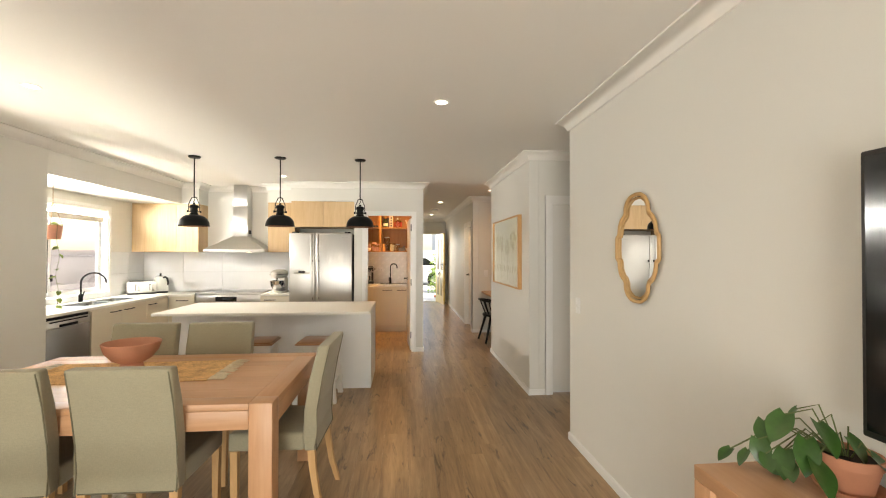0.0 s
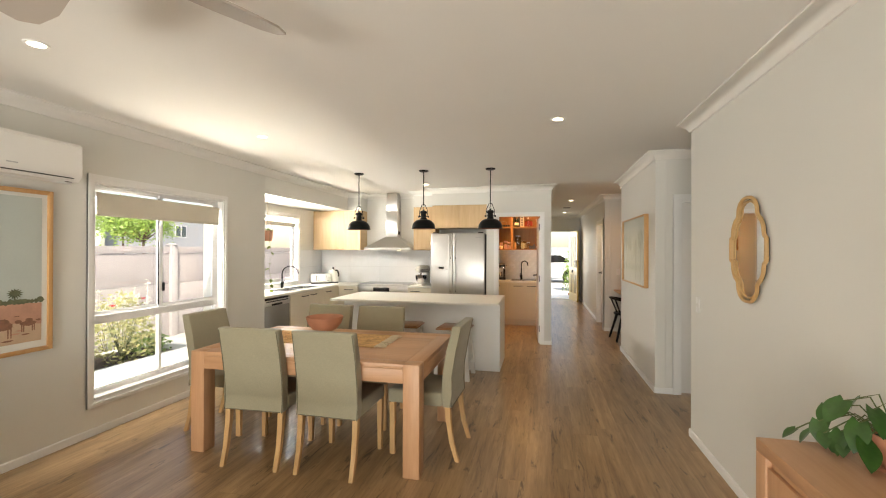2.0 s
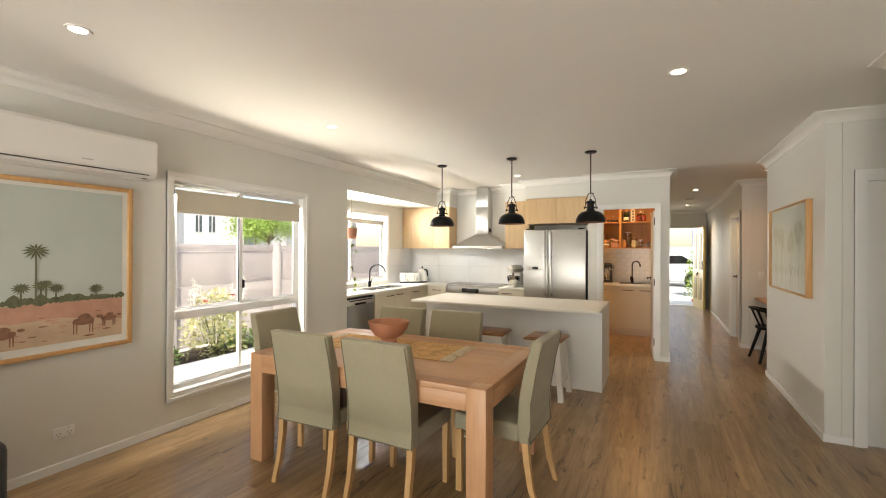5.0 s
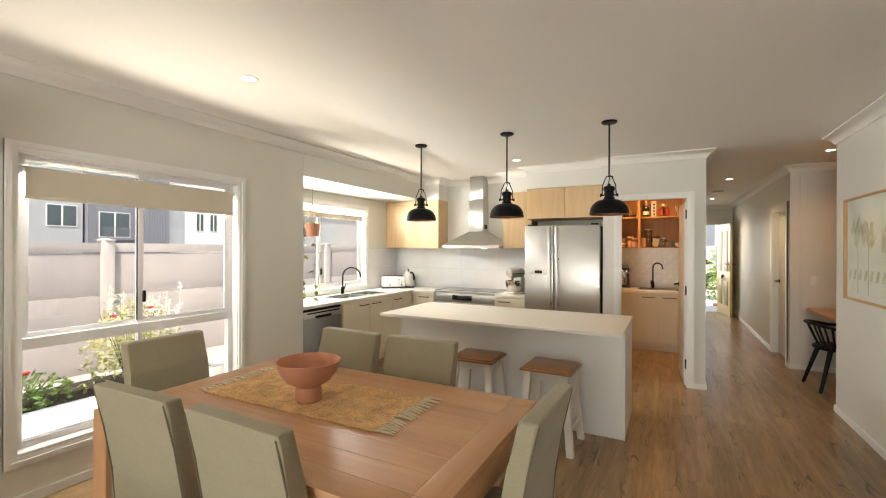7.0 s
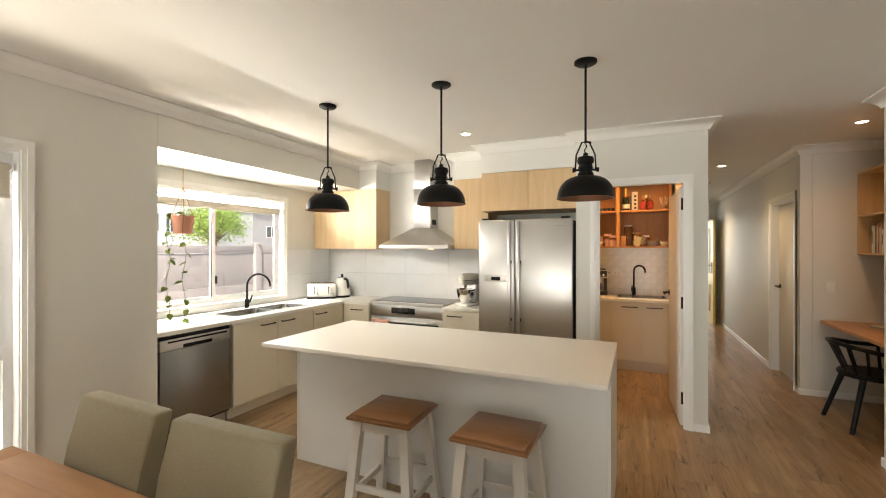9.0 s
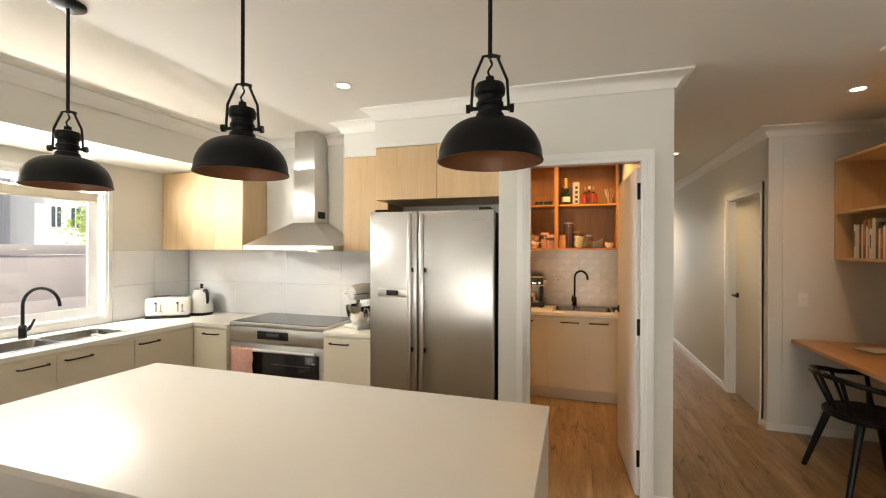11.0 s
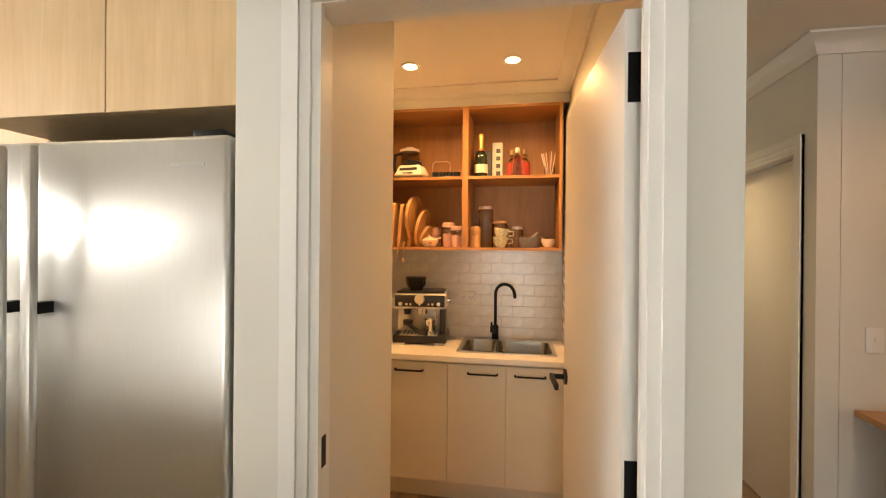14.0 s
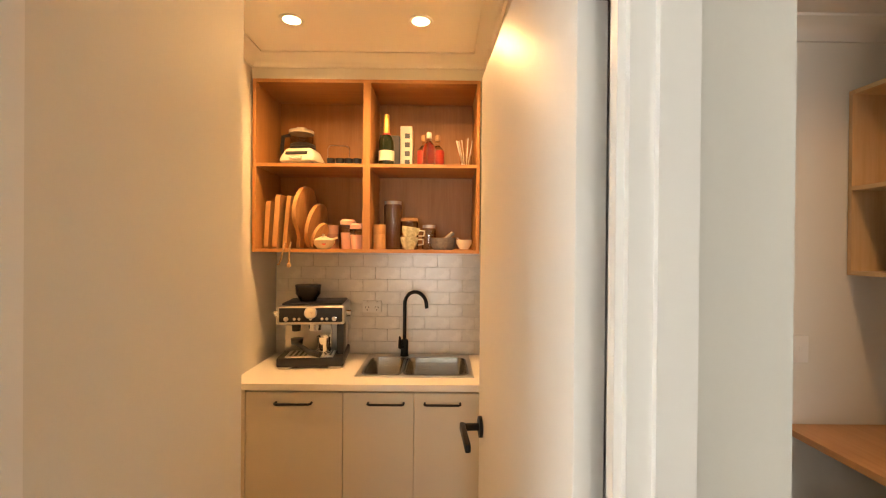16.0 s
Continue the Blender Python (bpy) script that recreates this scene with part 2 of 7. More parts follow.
def tube(points, r, steps=10, bm=None, caps=True):
    """A round bar along points; r is one radius or one for each point."""
    bm = bm or bmesh.new()
    pts = [Vector(p) for p in points]
    rs = r if isinstance(r, (list, tuple)) else [r] * len(pts)
    rings, ref = [], None
    for i, p in enumerate(pts):
        d = (pts[min(i + 1, len(pts) - 1)] - pts[max(i - 1, 0)]).normalized()
        if ref is None:
            ref = d.orthogonal().normalized()
        ref = (ref - d * ref.dot(d)).normalized()
        side = d.cross(ref)
        rings.append([bm.verts.new(p + (ref * math.cos(a) + side * math.sin(a)) * rs[i]) for a in (2 * math.pi * k / steps for k in range(steps))])
    for a, b in zip(rings, rings[1:]):
        for i in range(steps):
            j = (i + 1) % steps
            bm.faces.new((a[i], a[j], b[j], b[i]))
    if caps:
        bm.faces.new(rings[0][::-1])
        bm.faces.new(rings[-1])
    return bm


def arc(c, r, a0, a1, n=10, plane="xz"):
    out = []
    for i in range(n + 1):
        a = radians(a0 + (a1 - a0) * i / n)
        u, v = r * math.cos(a), r * math.sin(a)
        out.append({"xz": (c[0] + u, c[1], c[2] + v), "yz": (c[0], c[1] + u, c[2] + v), "xy": (c[0] + u, c[1] + v, c[2])}[plane])
    return out


def prism(outline, z0, z1, bm=None, axis="z"):
    """An outline of (u, v) pulled from z0 to z1 along an axis."""
    bm = bm or bmesh.new()
    put = {"z": lambda u, v, w: (u, v, w), "y": lambda u, v, w: (u, w, v), "x": lambda u, v, w: (w, u, v)}[axis]
    a = [bm.verts.new(put(u, v, z0)) for u, v in outline]
    b = [bm.verts.new(put(u, v, z1)) for u, v in outline]
    n = len(outline)
    bm.faces.new(a[::-1])
    bm.faces.new(b)
    for i in range(n):
        bm.faces.new((a[i], a[(i + 1) % n], b[(i + 1) % n], b[i]))
    return bm


def slab(xs, ys, gone, z0, z1):
    """One closed slab over a grid of cuts, without the cells in gone."""
    bm = bmesh.new()
    lo, hi = {}, {}
    for i, x in enumerate(xs):
        for j, y in enumerate(ys):
            lo[i, j], hi[i, j] = bm.verts.new((x, y, z0)), bm.verts.new((x, y, z1))
    kept = {(i, j) for i in range(len(xs) - 1) for j in range(len(ys) - 1)} - set(gone)
    for i, j in kept:
        c = ((i, j), (i + 1, j), (i + 1, j + 1), (i, j + 1))
        bm.faces.new([hi[k] for k in c])
        bm.faces.new([lo[k] for k in c[::-1]])
        for k, (di, dj) in enumerate(((0, -1), (1, 0), (0, 1), (-1, 0))):
            if (i + di, j + dj) not in kept:
                a, b = c[k], c[(k + 1) % 4]
                bm.faces.new((lo[a], lo[b], hi[b], hi[a]))
    bmesh.ops.delete(bm, geom=[v for v in bm.verts if not v.link_faces], context="VERTS")
    return bm


def moved(bm, m):
    bmesh.ops.transform(bm, matrix=m, verts=bm.verts[:])
    return bm


def mesh_of(name, bm, material, smooth=None):
    bmesh.ops.recalc_face_normals(bm, faces=bm.faces[:])
    me = bpy.data.meshes.new(name)
    bm.to_mesh(me)
    bm.free()
    me.materials.append(material)
    if smooth:
        for p in me.polygons:
            p.use_smooth = True
        me.set_sharp_from_angle(angle=radians(smooth))
    return me


def part(name, bm, material, parent, label="", smooth=35):
    ob = new(name, mesh_of(name, bm, material, smooth))
    ob.parent = parent
    if label:
        ob["label"] = label
    return ob


def solo(name, bm, material, label="", category="", kind="", group="", smooth=35, at=None):
    ob = new(name, mesh_of(name, bm, material, smooth))
    if at is not None:
        ob.matrix_world = at
    return tagged(ob, label, category, group, kind)


def thing(name, at, label, category, group="", kind=""):
    ob = new(name)
    ob.empty_display_size = 0.1
    ob.matrix_world = at
    return tagged(ob, label, category, group, kind)


def structure(name, bm, material, label, category="wall", smooth=None):
    return solo(name, bm, material, label, category, "structure", smooth=smooth)


def sweep(bm, profile, path, closed=False):
    """A moulding along a plan path, the room on its left; profile is (out from the wall, z)."""
    pts = [Vector((x, y)) for x, y in path]
    n = len(pts)
    rings = []
    for i, p in enumerate(pts):
        before = pts[i - 1] if (i > 0 or closed) else None
        after = pts[(i + 1) % n] if (i < n - 1 or closed) else None
        ns = []
        for a, b in ((before, p), (p, after)):
            if a is not None and b is not None:
                d = (b - a).normalized()
                ns.append(Vector((-d.y, d.x)))
        m = sum(ns, Vector((0, 0)))
        m = m / max(1e-6, m.dot(ns[0])) if len(ns) == 2 else ns[0]
        rings.append([bm.verts.new((p.x + m.x * o, p.y + m.y * o, z)) for o, z in profile])
    k = len(profile)
    for i in range(n if closed else n - 1):
        a, b = rings[i], rings[(i + 1) % n]
        for j in range(k):
            bm.faces.new((a[j], a[(j + 1) % k], b[(j + 1) % k], b[j]))
    if not closed:
        bm.faces.new(rings[0])
        bm.faces.new(rings[-1][::-1])
    return bm


# ---- shell ----
bm = bx(-3.26, -3.14, -3.72, 2.535, 0, H)
box(bm, -3.26, -3.14, 3.955, 4.69, 0, H)
box(bm, -3.26, -3.14, 2.535, 3.955, 0, 0.28)
box(bm, -3.26, -3.14, 2.535, 3.955, 2.02, H)
structure("wall_west", bm, M_WALL, "pale grey painted plaster wall beside the dining table")
structure("wall_nook", bx(-3.96, -3.26, 4.57, 4.69, 0, H), M_WALL, "pale grey plaster return wall at the kitchen bench")
bm = bx(-3.96, -3.84, 4.69, 5.0, 0, H)
box(bm, -3.96, -3.84, 6.585, 7.54, 0, H)
box(bm, -3.96, -3.84, 5.0, 6.585, 0, 0.92)
box(bm, -3.96, -3.84, 5.0, 6.585, 2.04, H)
structure("wall_kitchen_west", bm, M_WALL, "pale painted wall with the kitchen window above the sink")
structure("wall_kitchen_north", bx(-3.84, -0.54, 7.42, 7.54, 0, H), M_WALL, "pale painted wall behind the cooker")
bm = prism([(-3.838, 4.692), (-3.14, 4.692), (-3.14, 7.105), (-2.89, 7.105), (-2.89, 7.418), (-3.838, 7.418)], 2.205, H - 0.002)
structure("bulkhead_west", bm, M_WALL, "painted plaster bulkhead over the kitchen window and cupboards", "bulkhead")
bm = prism([(-0.542, 6.87), (-0.542, 7.418), (-1.88, 7.418), (-1.88, 7.11), (-1.477, 7.11), (-1.477, 6.87)], 2.242, H - 0.002)
structure("bulkhead_fridge", bm, M_WALL, "painted plaster bulkhead over the fridge cupboards", "bulkhead")
structure("wall_fridge_side", bx(-0.54, -0.41, 6.872, 7.54, 0, H), M_WALL, "painted wall between the fridge and the pantry")
bm = bx(-0.54, -0.376, 6.77, 6.87, 0, H)
box(bm, 0.346, 0.48, 6.77, 6.87, 0, H)
box(bm, -0.376, 0.346, 6.77, 6.87, 2.045, H)
structure("wall_pantry_south", bm, M_WALL, "pale painted wall around the pantry doorway")
structure("wall_hall_west", bx(0.385, 0.48, 6.872, 8.98, 0, H), M_WALL, "painted wall between the pantry and the hall")
wall_pantry = structure("wall_pantry_north", bx(-0.97, 0.48, 8.982, 9.08, 0, H), M_WALL, "painted back wall of the pantry with white tiles")
structure("wall_pantry_west", bx(-0.97, -0.87, 7.542, 8.98, 0, H), M_WALL, "painted side wall of the pantry")
structure("wall_hall_far_west", bx(0.15, 0.25, 9.082, 13.40, 0, H), M_WALL, "painted hall wall beyond the pantry")
bm = bx(0.15, 0.30, 13.402, 13.52, 0, H)
box(bm, 1.20, 1.57, 13.402, 13.52, 0, H)
box(bm, 0.30, 1.20, 13.402, 13.52, 2.06, H)
structure("wall_hall_north", bm, M_WALL, "painted end wall of the hall around the front door")
bm = bx(1.47, 1.57, 8.22, 8.372, 0, H)
box(bm, 1.47, 1.57, 9.20, 13.40, 0, H)
box(bm, 1.47, 1.57, 8.372, 9.20, 2.02, H)
structure("wall_hall_east", bm, M_WALL, "painted hall wall with a closed white door")
structure("wall_study_north", bx(1.572, 2.35, 8.22, 8.32, 0, H), M_WALL, "painted end wall of the study nook")
structure("wall_study_east", bx(2.25, 2.35, 6.652, 8.218, 0, H), M_WALL, "painted wall behind the study desk")
structure("wall_study_south", bx(1.592, 2.35, 6.55, 6.65, 0, H), M_WALL, "painted side wall of the study nook")
structure("wall_picture", bx(1.49, 1.59, 4.70, 6.65, 0, H), M_WALL, "pale painted wall that carries the palm picture")
bm = bx(1.592, 1.72, 4.70, 4.80, 0, H)
box(bm, 2.42, 2.70, 4.70, 4.80, 0, H)
box(bm, 1.72, 2.42, 4.70, 4.80, 2.0, H)
structure("wall_alcove_north", bm, M_WALL, "painted alcove wall around a closed door")
structure("wall_alcove_east", bx(2.60, 2.70, 3.642, 4.698, 0, H), M_WALL, "painted side wall of the alcove")
structure("wall_alcove_south", bx(1.622, 2.70, 3.54, 3.64, 0, H), M_WALL, "painted alcove return wall")
structure("wall_east", bx(1.50, 1.62, -3.72, 3.64, 0, H), M_WALL, "pale painted living room wall with mirror and television")
bm = bx(-3.138, -2.1, -3.72, -3.60, 0, H)
box(bm, 0.9, 1.498, -3.72, -3.60, 0, H)
box(bm, -2.1, 0.9, -3.72, -3.60, 2.1, H)
structure("wall_south", bm, M_WALL, "plain wall with a wide opening to the garden")
structure("ceiling", prism([(-3.30, -3.75), (2.9, -3.75), (2.9, 13.6), (-4.0, 13.6), (-4.0, 4.5), (-3.30, 4.5)], H, H + 0.1), M_CEIL, "white painted plasterboard ceiling", "ceiling")

COVE = [(0, H - 0.085), (0.012, H - 0.085), (0.016, H - 0.074), (0.030, H - 0.052), (0.052, H - 0.030), (0.074, H - 0.016), (0.085, H - 0.012), (0.085, H - 0.001), (0, H - 0.001)]
bm = sweep(bmesh.new(), COVE, [(1.5, -3.6), (1.5, 3.64), (2.6, 3.64), (2.6, 4.70), (1.49, 4.70), (1.49, 6.65), (2.25, 6.65), (2.25, 8.22), (1.47, 8.22),
                               (1.47, 13.40), (0.25, 13.40), (0.25, 9.08), (0.48, 9.08), (0.48, 6.77), (-0.542, 6.77), (-0.542, 6.87), (-1.477, 6.87), (-1.477, 7.11),
                               (-1.88, 7.11), (-1.88, 7.42), (-2.89, 7.42), (-2.89, 7.105), (-3.14, 7.105), (-3.14, -3.6)], closed=True)
structure("cornice", bm, M_CEIL, "white coved plaster cornice along the ceiling", "cornice", smooth=50)
PCOVE = [(u, H - (H - v) * 0.6) for u, v in COVE]
structure("wall_pantry_bulkhead", bx(-0.868, 0.383, 8.622, 8.98, 2.408, H - 0.0005), M_WALL, "painted bulkhead over the pantry shelf")
bm = sweep(bmesh.new(), PCOVE, [(0.385, 6.872), (0.385, 8.622), (-0.87, 8.622), (-0.87, 7.542), (-0.41, 7.542), (-0.41, 6.872)], closed=True)
structure("cornice_pantry", bm, M_CEIL, "white coved cornice round the pantry ceiling", "cornice", smooth=50)

SKIRT = [(0, 0), (0.012, 0), (0.012, 0.052), (0.007, 0.059), (0, 0.059)]
for i, path in enumerate(([(1.5, -3.6), (1.5, 3.64), (2.6, 3.64), (2.6, 4.70), (2.488, 4.70)], [(1.655, 4.70), (1.49, 4.70), (1.49, 6.65), (2.25, 6.65), (2.25, 8.22), (1.47, 8.22), (1.47, 8.308)],
                          [(1.47, 9.264), (1.47, 13.40), (1.268, 13.40)], [(0.48, 9.08), (0.48, 6.77), (0.378, 6.77)], [(-0.428, 6.77), (-0.54, 6.77)],
                          [(-3.14, 4.69), (-3.14, -3.6)], [(-0.87, 7.542), (-0.41, 7.542), (-0.41, 6.99)])):
    structure("baseboard_%d" % (i + 1), sweep(bmesh.new(), SKIRT, path), M_TRIM, "low white painted skirting board", "skirting board")


def architrave(name, axis, plane, a0, a1, top, out, label, bottom=None, w=0.066):
    """A stepped white casing round an opening in a wall; out is +1 or -1 along the wall's normal."""
    bm = bmesh.new()
    for inner, t0 in ((0.0, 0.012), (0.024, 0.020)):
        lo, hi = a0 + 0.004, a1 - 0.004
        p0, p1 = sorted((plane, plane + out * t0))
        bars = [(lo - w, lo - inner, 0 if bottom is None else bottom - w, top + w), (hi + inner, hi + w, 0 if bottom is None else bottom - w, top + w), (lo - inner, hi + inner, top + inner, top + w)]
        if bottom is not None:
            bars.append((lo - inner, hi + inner, bottom - w, bottom - inner))
        for u0, u1, z0, z1 in bars:
            if axis == "x":
                box(bm, u0, u1, p0, p1, z0, z1)
            else:
                box(bm, p0, p1, u0, u1, z0, z1)
    return structure(name, bm, M_TRIM, label, "trim")


architrave("trim_pantry_door", "x", 6.77, -0.362, 0.318, 2.026, -1, "white stepped timber casing round the pantry doorway", w=0.062)
architrave("trim_hall_door", "y", 1.47, 8.372, 9.20, 2.02, -1, "white timber casing round the hall door")
architrave("trim_alcove_door", "x", 4.70, 1.72, 2.42, 2.0, -1, "white timber casing round the alcove door")
architrave("trim_dining_window", "y", -3.14, 2.535, 3.955, 2.02, 1, "white timber casing round the dining window", bottom=0.28, w=0.055)
architrave("trim_kitchen_window", "y", -3.84, 5.0, 6.585, 2.04, 1, "white timber casing round the kitchen window", bottom=0.93, w=0.055)
bm = bx(-0.376, -0.36, 6.768, 6.872, 0, 2.045)
box(bm, 0.333, 0.346, 6.768, 6.872, 0, 2.045)
box(bm, -0.36, 0.333, 6.768, 6.872, 2.03, 2.045)
box(bm, -0.36, -0.338, 6.768, 6.785, 0, 2.03)
box(bm, 0.306, 0.333, 6.768, 6.785, 0, 2.03)
box(bm, -0.338, 0.306, 6.768, 6.785, 2.024, 2.03)
structure("jamb_pantry_door", bm, M_TRIM, "white painted door jamb with a stop bead", "door jamb")
# black strip added so that the gap between leaf and hinge jamb looks dark
solo("hinge_gap_strip", bx(0.317, 0.3328, 6.787, 6.812, 0, 2.022), M_BLACK, "black strip filling the gap along the hinge jamb", "door seal")
bm = bx(1.465, 1.575, 8.372, 8.39, 0, 2.02)
box(bm, 1.465, 1.575, 9.182, 9.20, 0, 2.02)
box(bm, 1.465, 1.575, 8.39, 9.182, 2.002, 2.02)
structure("jamb_hall_door", bm, M_TRIM, "white painted hall door jamb", "door jamb")
bm = bx(1.72, 1.738, 4.695, 4.805, 0, 2.0)
box(bm, 2.402, 2.42, 4.695, 4.805, 0, 2.0)
box(bm, 1.738, 2.402, 4.695, 4.805, 1.982, 2.0)
structure("jamb_alcove_door", bm, M_TRIM, "white painted alcove door jamb", "door jamb")


def window(name, x, y0, y1, z0, z1, rail, mull, label, lower=True):
    """A white aluminium window in a wall that faces +x; x is the wall's room face."""
    at = thing(name, pose(x, y0, z0), label, "window", kind="structure")
    w, h = y1 - y0, z1 - z0
    fx0, fx1 = -0.115, -0.065
    bm = bx(-0.118, 0.0, 0, 0.012, 0, h)
    box(bm, -0.118, 0.0, w - 0.012, w, 0, h)
    box(bm, -0.118, 0.0, 0.012, w - 0.012, h - 0.012, h)
    part("reveal", bm, M_TRIM, at)
    part("sill", bx(-0.118, 0.012, 0.012, w - 0.012, 0, 0.018, 0.003), M_TRIM, at)
    bm = bx(fx0, fx1, 0.012, 0.052, 0.018, h - 0.012)
    box(bm, fx0, fx1, w - 0.052, w - 0.012, 0.018, h - 0.012)
    box(bm, fx0, fx1, 0.052, w - 0.052, 0.018, 0.056)
    box(bm, fx0, fx1, 0.052, w - 0.052, h - 0.032, h - 0.012)
    if rail:
        box(bm, fx0 - 0.004, fx1 + 0.012, 0.052, w - 0.052, rail - z0 - 0.035, rail - z0 + 0.03)
        box(bm, fx0, fx1 - 0.01, mull - y0 - 0.014, mull - y0 + 0.014, 0.056, rail - z0 - 0.035)
    part("window_frame", bm, M_ALU, at)
    base = (rail - z0 + 0.03) if rail else 0.056
    for k, (a, b, dx) in enumerate(((0.052, mull - y0 + 0.02, -0.018), (mull - y0 - 0.02, w - 0.052, 0.008))):
        bm = bx(fx0 + 0.02 + dx, fx0 + 0.042 + dx, a, a + 0.034, base, h - 0.032)
        box(bm, fx0 + 0.02 + dx, fx0 + 0.042 + dx, b - 0.034, b, base, h - 0.032)
        box(bm, fx0 + 0.02 + dx, fx0 + 0.042 + dx, a + 0.034, b - 0.034, base, base + 0.03)
        box(bm, fx0 + 0.02 + dx, fx0 + 0.042 + dx, a + 0.034, b - 0.034, h - 0.050, h - 0.032)
        sash = part("sash", bm, M_ALU, at)
        p = part("pane", bx(fx0 + 0.029 + dx, fx0 + 0.033 + dx, a + 0.034, b - 0.034, base + 0.03, h - 0.050), M_GLASS, sash, smooth=None)
        p.visible_shadow = False
    part("gasket", bx(fx0 + 0.038, fx0 + 0.046, mull - y0 - 0.026, mull - y0 - 0.017, base + 0.02, h - 0.06), M_BLACK, at, "black rubber seal")
    bm = bx(fx0 + 0.05, fx0 + 0.07, mull - y0 + 0.006, mull - y0 + 0.024, base + 0.15, base + 0.23, 0.004)
    part("latch", bm, M_BLACK, at, "black window latch")
    if rail:
        for a, b in ((0.052, mull - y0 - 0.014), (mull - y0 + 0.014, w - 0.052)):
            p = part("pane", bx(fx0 + 0.02, fx0 + 0.024, a, b, 0.056, rail - z0 - 0.035), M_GLASS, at, smooth=None)
            p.visible_shadow = False
    return at


window("window_1", -3.14, 2.535, 3.955, 0.28, 2.02, 0.905, 3.22, "white aluminium sliding window over a fixed lower light")
window("window_2", -3.84, 5.0, 6.585, 0.92, 2.04, None, 5.72, "white aluminium sliding kitchen window above the sink")


def roller_blind(x, y0, y1, ztop, zbot, label):
    at = thing("roller_blind", pose(x, y0, ztop), label, "blind", "roller blinds")
    w = y1 - y0
    part("fabric", bx(-0.002, 0.0, 0.01, w - 0.01, zbot - ztop + 0.02, -0.01), M_BLIND, at)
    bm = moved(lathe([(0, 0), (0.018, 0), (0.018, w), (0, w)], 16), pose(-0.02, 0, -0.02, -90))
    part("roller", bm, M_BLIND, at)
    part("bottom_bar", bx(-0.007, 0.004, 0.008, w - 0.008, zbot - ztop, zbot - ztop + 0.022, 0.003), M_BLIND, at)
    for y in (-0.006, w):
        part("bracket", bx(-0.04, 0.0, y, y + 0.006, -0.045, 0.0), M_ALU, at)
    return at


roller_blind(-3.165, 2.575, 3.925, 1.948, 1.752, "cream roller blind pulled a little way down the window")
roller_blind(-3.865, 5.04, 6.55, 1.957, 1.872, "cream roller blind rolled almost up over the sink")

# ---- kitchen ----


def bar_handle(parent, x, y, z, w, material=None):
    """A black bow handle on a door face that looks to -y."""
    pts = [(x - w / 2, y, z), (x - w / 2, y - 0.022, z)] + [(x - w / 2 + 0.008, y - 0.03, z), (x + w / 2 - 0.008, y - 0.03, z)] + [(x + w / 2, y - 0.022, z), (x + w / 2, y, z)]
    return part("handle", tube(pts, 0.0055, 8), material or M_BLACK, parent, "black bow handle")


def base_cabinet(at, w, doors, label, h=0.83, depth=0.57, kick=0.11, group="base cabinets"):
    """doors: rows of (x0, x1, handle centre or None)."""
    t = thing("base_cabinet", at, label, "cabinet", group)
    b = bx(0, w, 0.0, depth, kick, h - 0.19)
    for x0, x1, y0, y1 in ((0, w, 0, 0.016), (0, 0.016, 0.016, depth), (w - 0.016, w, 0.016, depth)):
        box(b, x0, x1, y0, y1, h - 0.19, h)
    part("body", b, M_CAB, t, smooth=None)
    part("kick_board", bx(0, w, 0.05, 0.066, 0, kick), M_KICK, t, smooth=None)
    part("shadow_rail", bx(0.001, w - 0.001, -0.002, 0.0, h - 0.012, h - 0.001), M_CAB, t, smooth=None)
    for x0, x1, hc in doors:
        d = part("door", bx(x0 + 0.0015, x1 - 0.0015, -0.019, -0.001, kick + 0.004, h - 0.014, 0.0012, 1), M_CAB, t, smooth=None)
        if hc is not None:
            bar_handle(d, hc, -0.019, h - 0.055, 0.155)
    return t


WT = 0.86
base_cabinet(pose(-3.215, 5.362, 0, 0, 0, 90), 1.0, [(0, 0.5, 0.375), (0.5, 1.0, 0.625)], "cream two-door sink cabinet with black handles")
base_cabinet(pose(-3.215, 6.364, 0, 0, 0, 90), 0.51, [(0, 0.51, 0.11)], "cream cabinet with a black handle in the corner")
base_cabinet(pose(-3.19, 6.892, 0), 0.35, [(0, 0.35, 0.19)], "narrow cream cabinet beside the cooker", depth=0.51)
base_cabinet(pose(-1.912, 6.892, 0), 0.42, [(0, 0.42, 0.14)], "cream cabinet between cooker and fridge", depth=0.51)

# worktop with a cut-out for the bowls
SX0, SX1, SY0, SY1 = -3.70, -3.33, 5.50, 6.40
bm = slab((-3.838, SX0, SX1, -3.205, -2.842), (4.692, SY0, SY1, 6.872, 7.418), ((1, 1), (3, 0), (3, 1), (3, 2)), 0.832, WT)
solo("worktop", bm, M_STONE, "white stone L-shaped kitchen worktop on the cabinets", "worktop")
solo("worktop", bx(-1.914, -1.492, 6.872, 7.418, 0.832, WT, 0.002), M_STONE, "short white stone worktop between cooker and fridge", "worktop")


def rounded_rect(x0, x1, y0, y1, r, n=5):
    out = []
    for cx, cy, a0 in ((x1 - r, y0 + r, -90), (x1 - r, y1 - r, 0), (x0 + r, y1 - r, 90), (x0 + r, y0 + r, 180)):
        for i in range(n + 1):
            a = radians(a0 + 90 * i / n)
            out.append((cx + r * math.cos(a), cy + r * math.sin(a)))
    return out


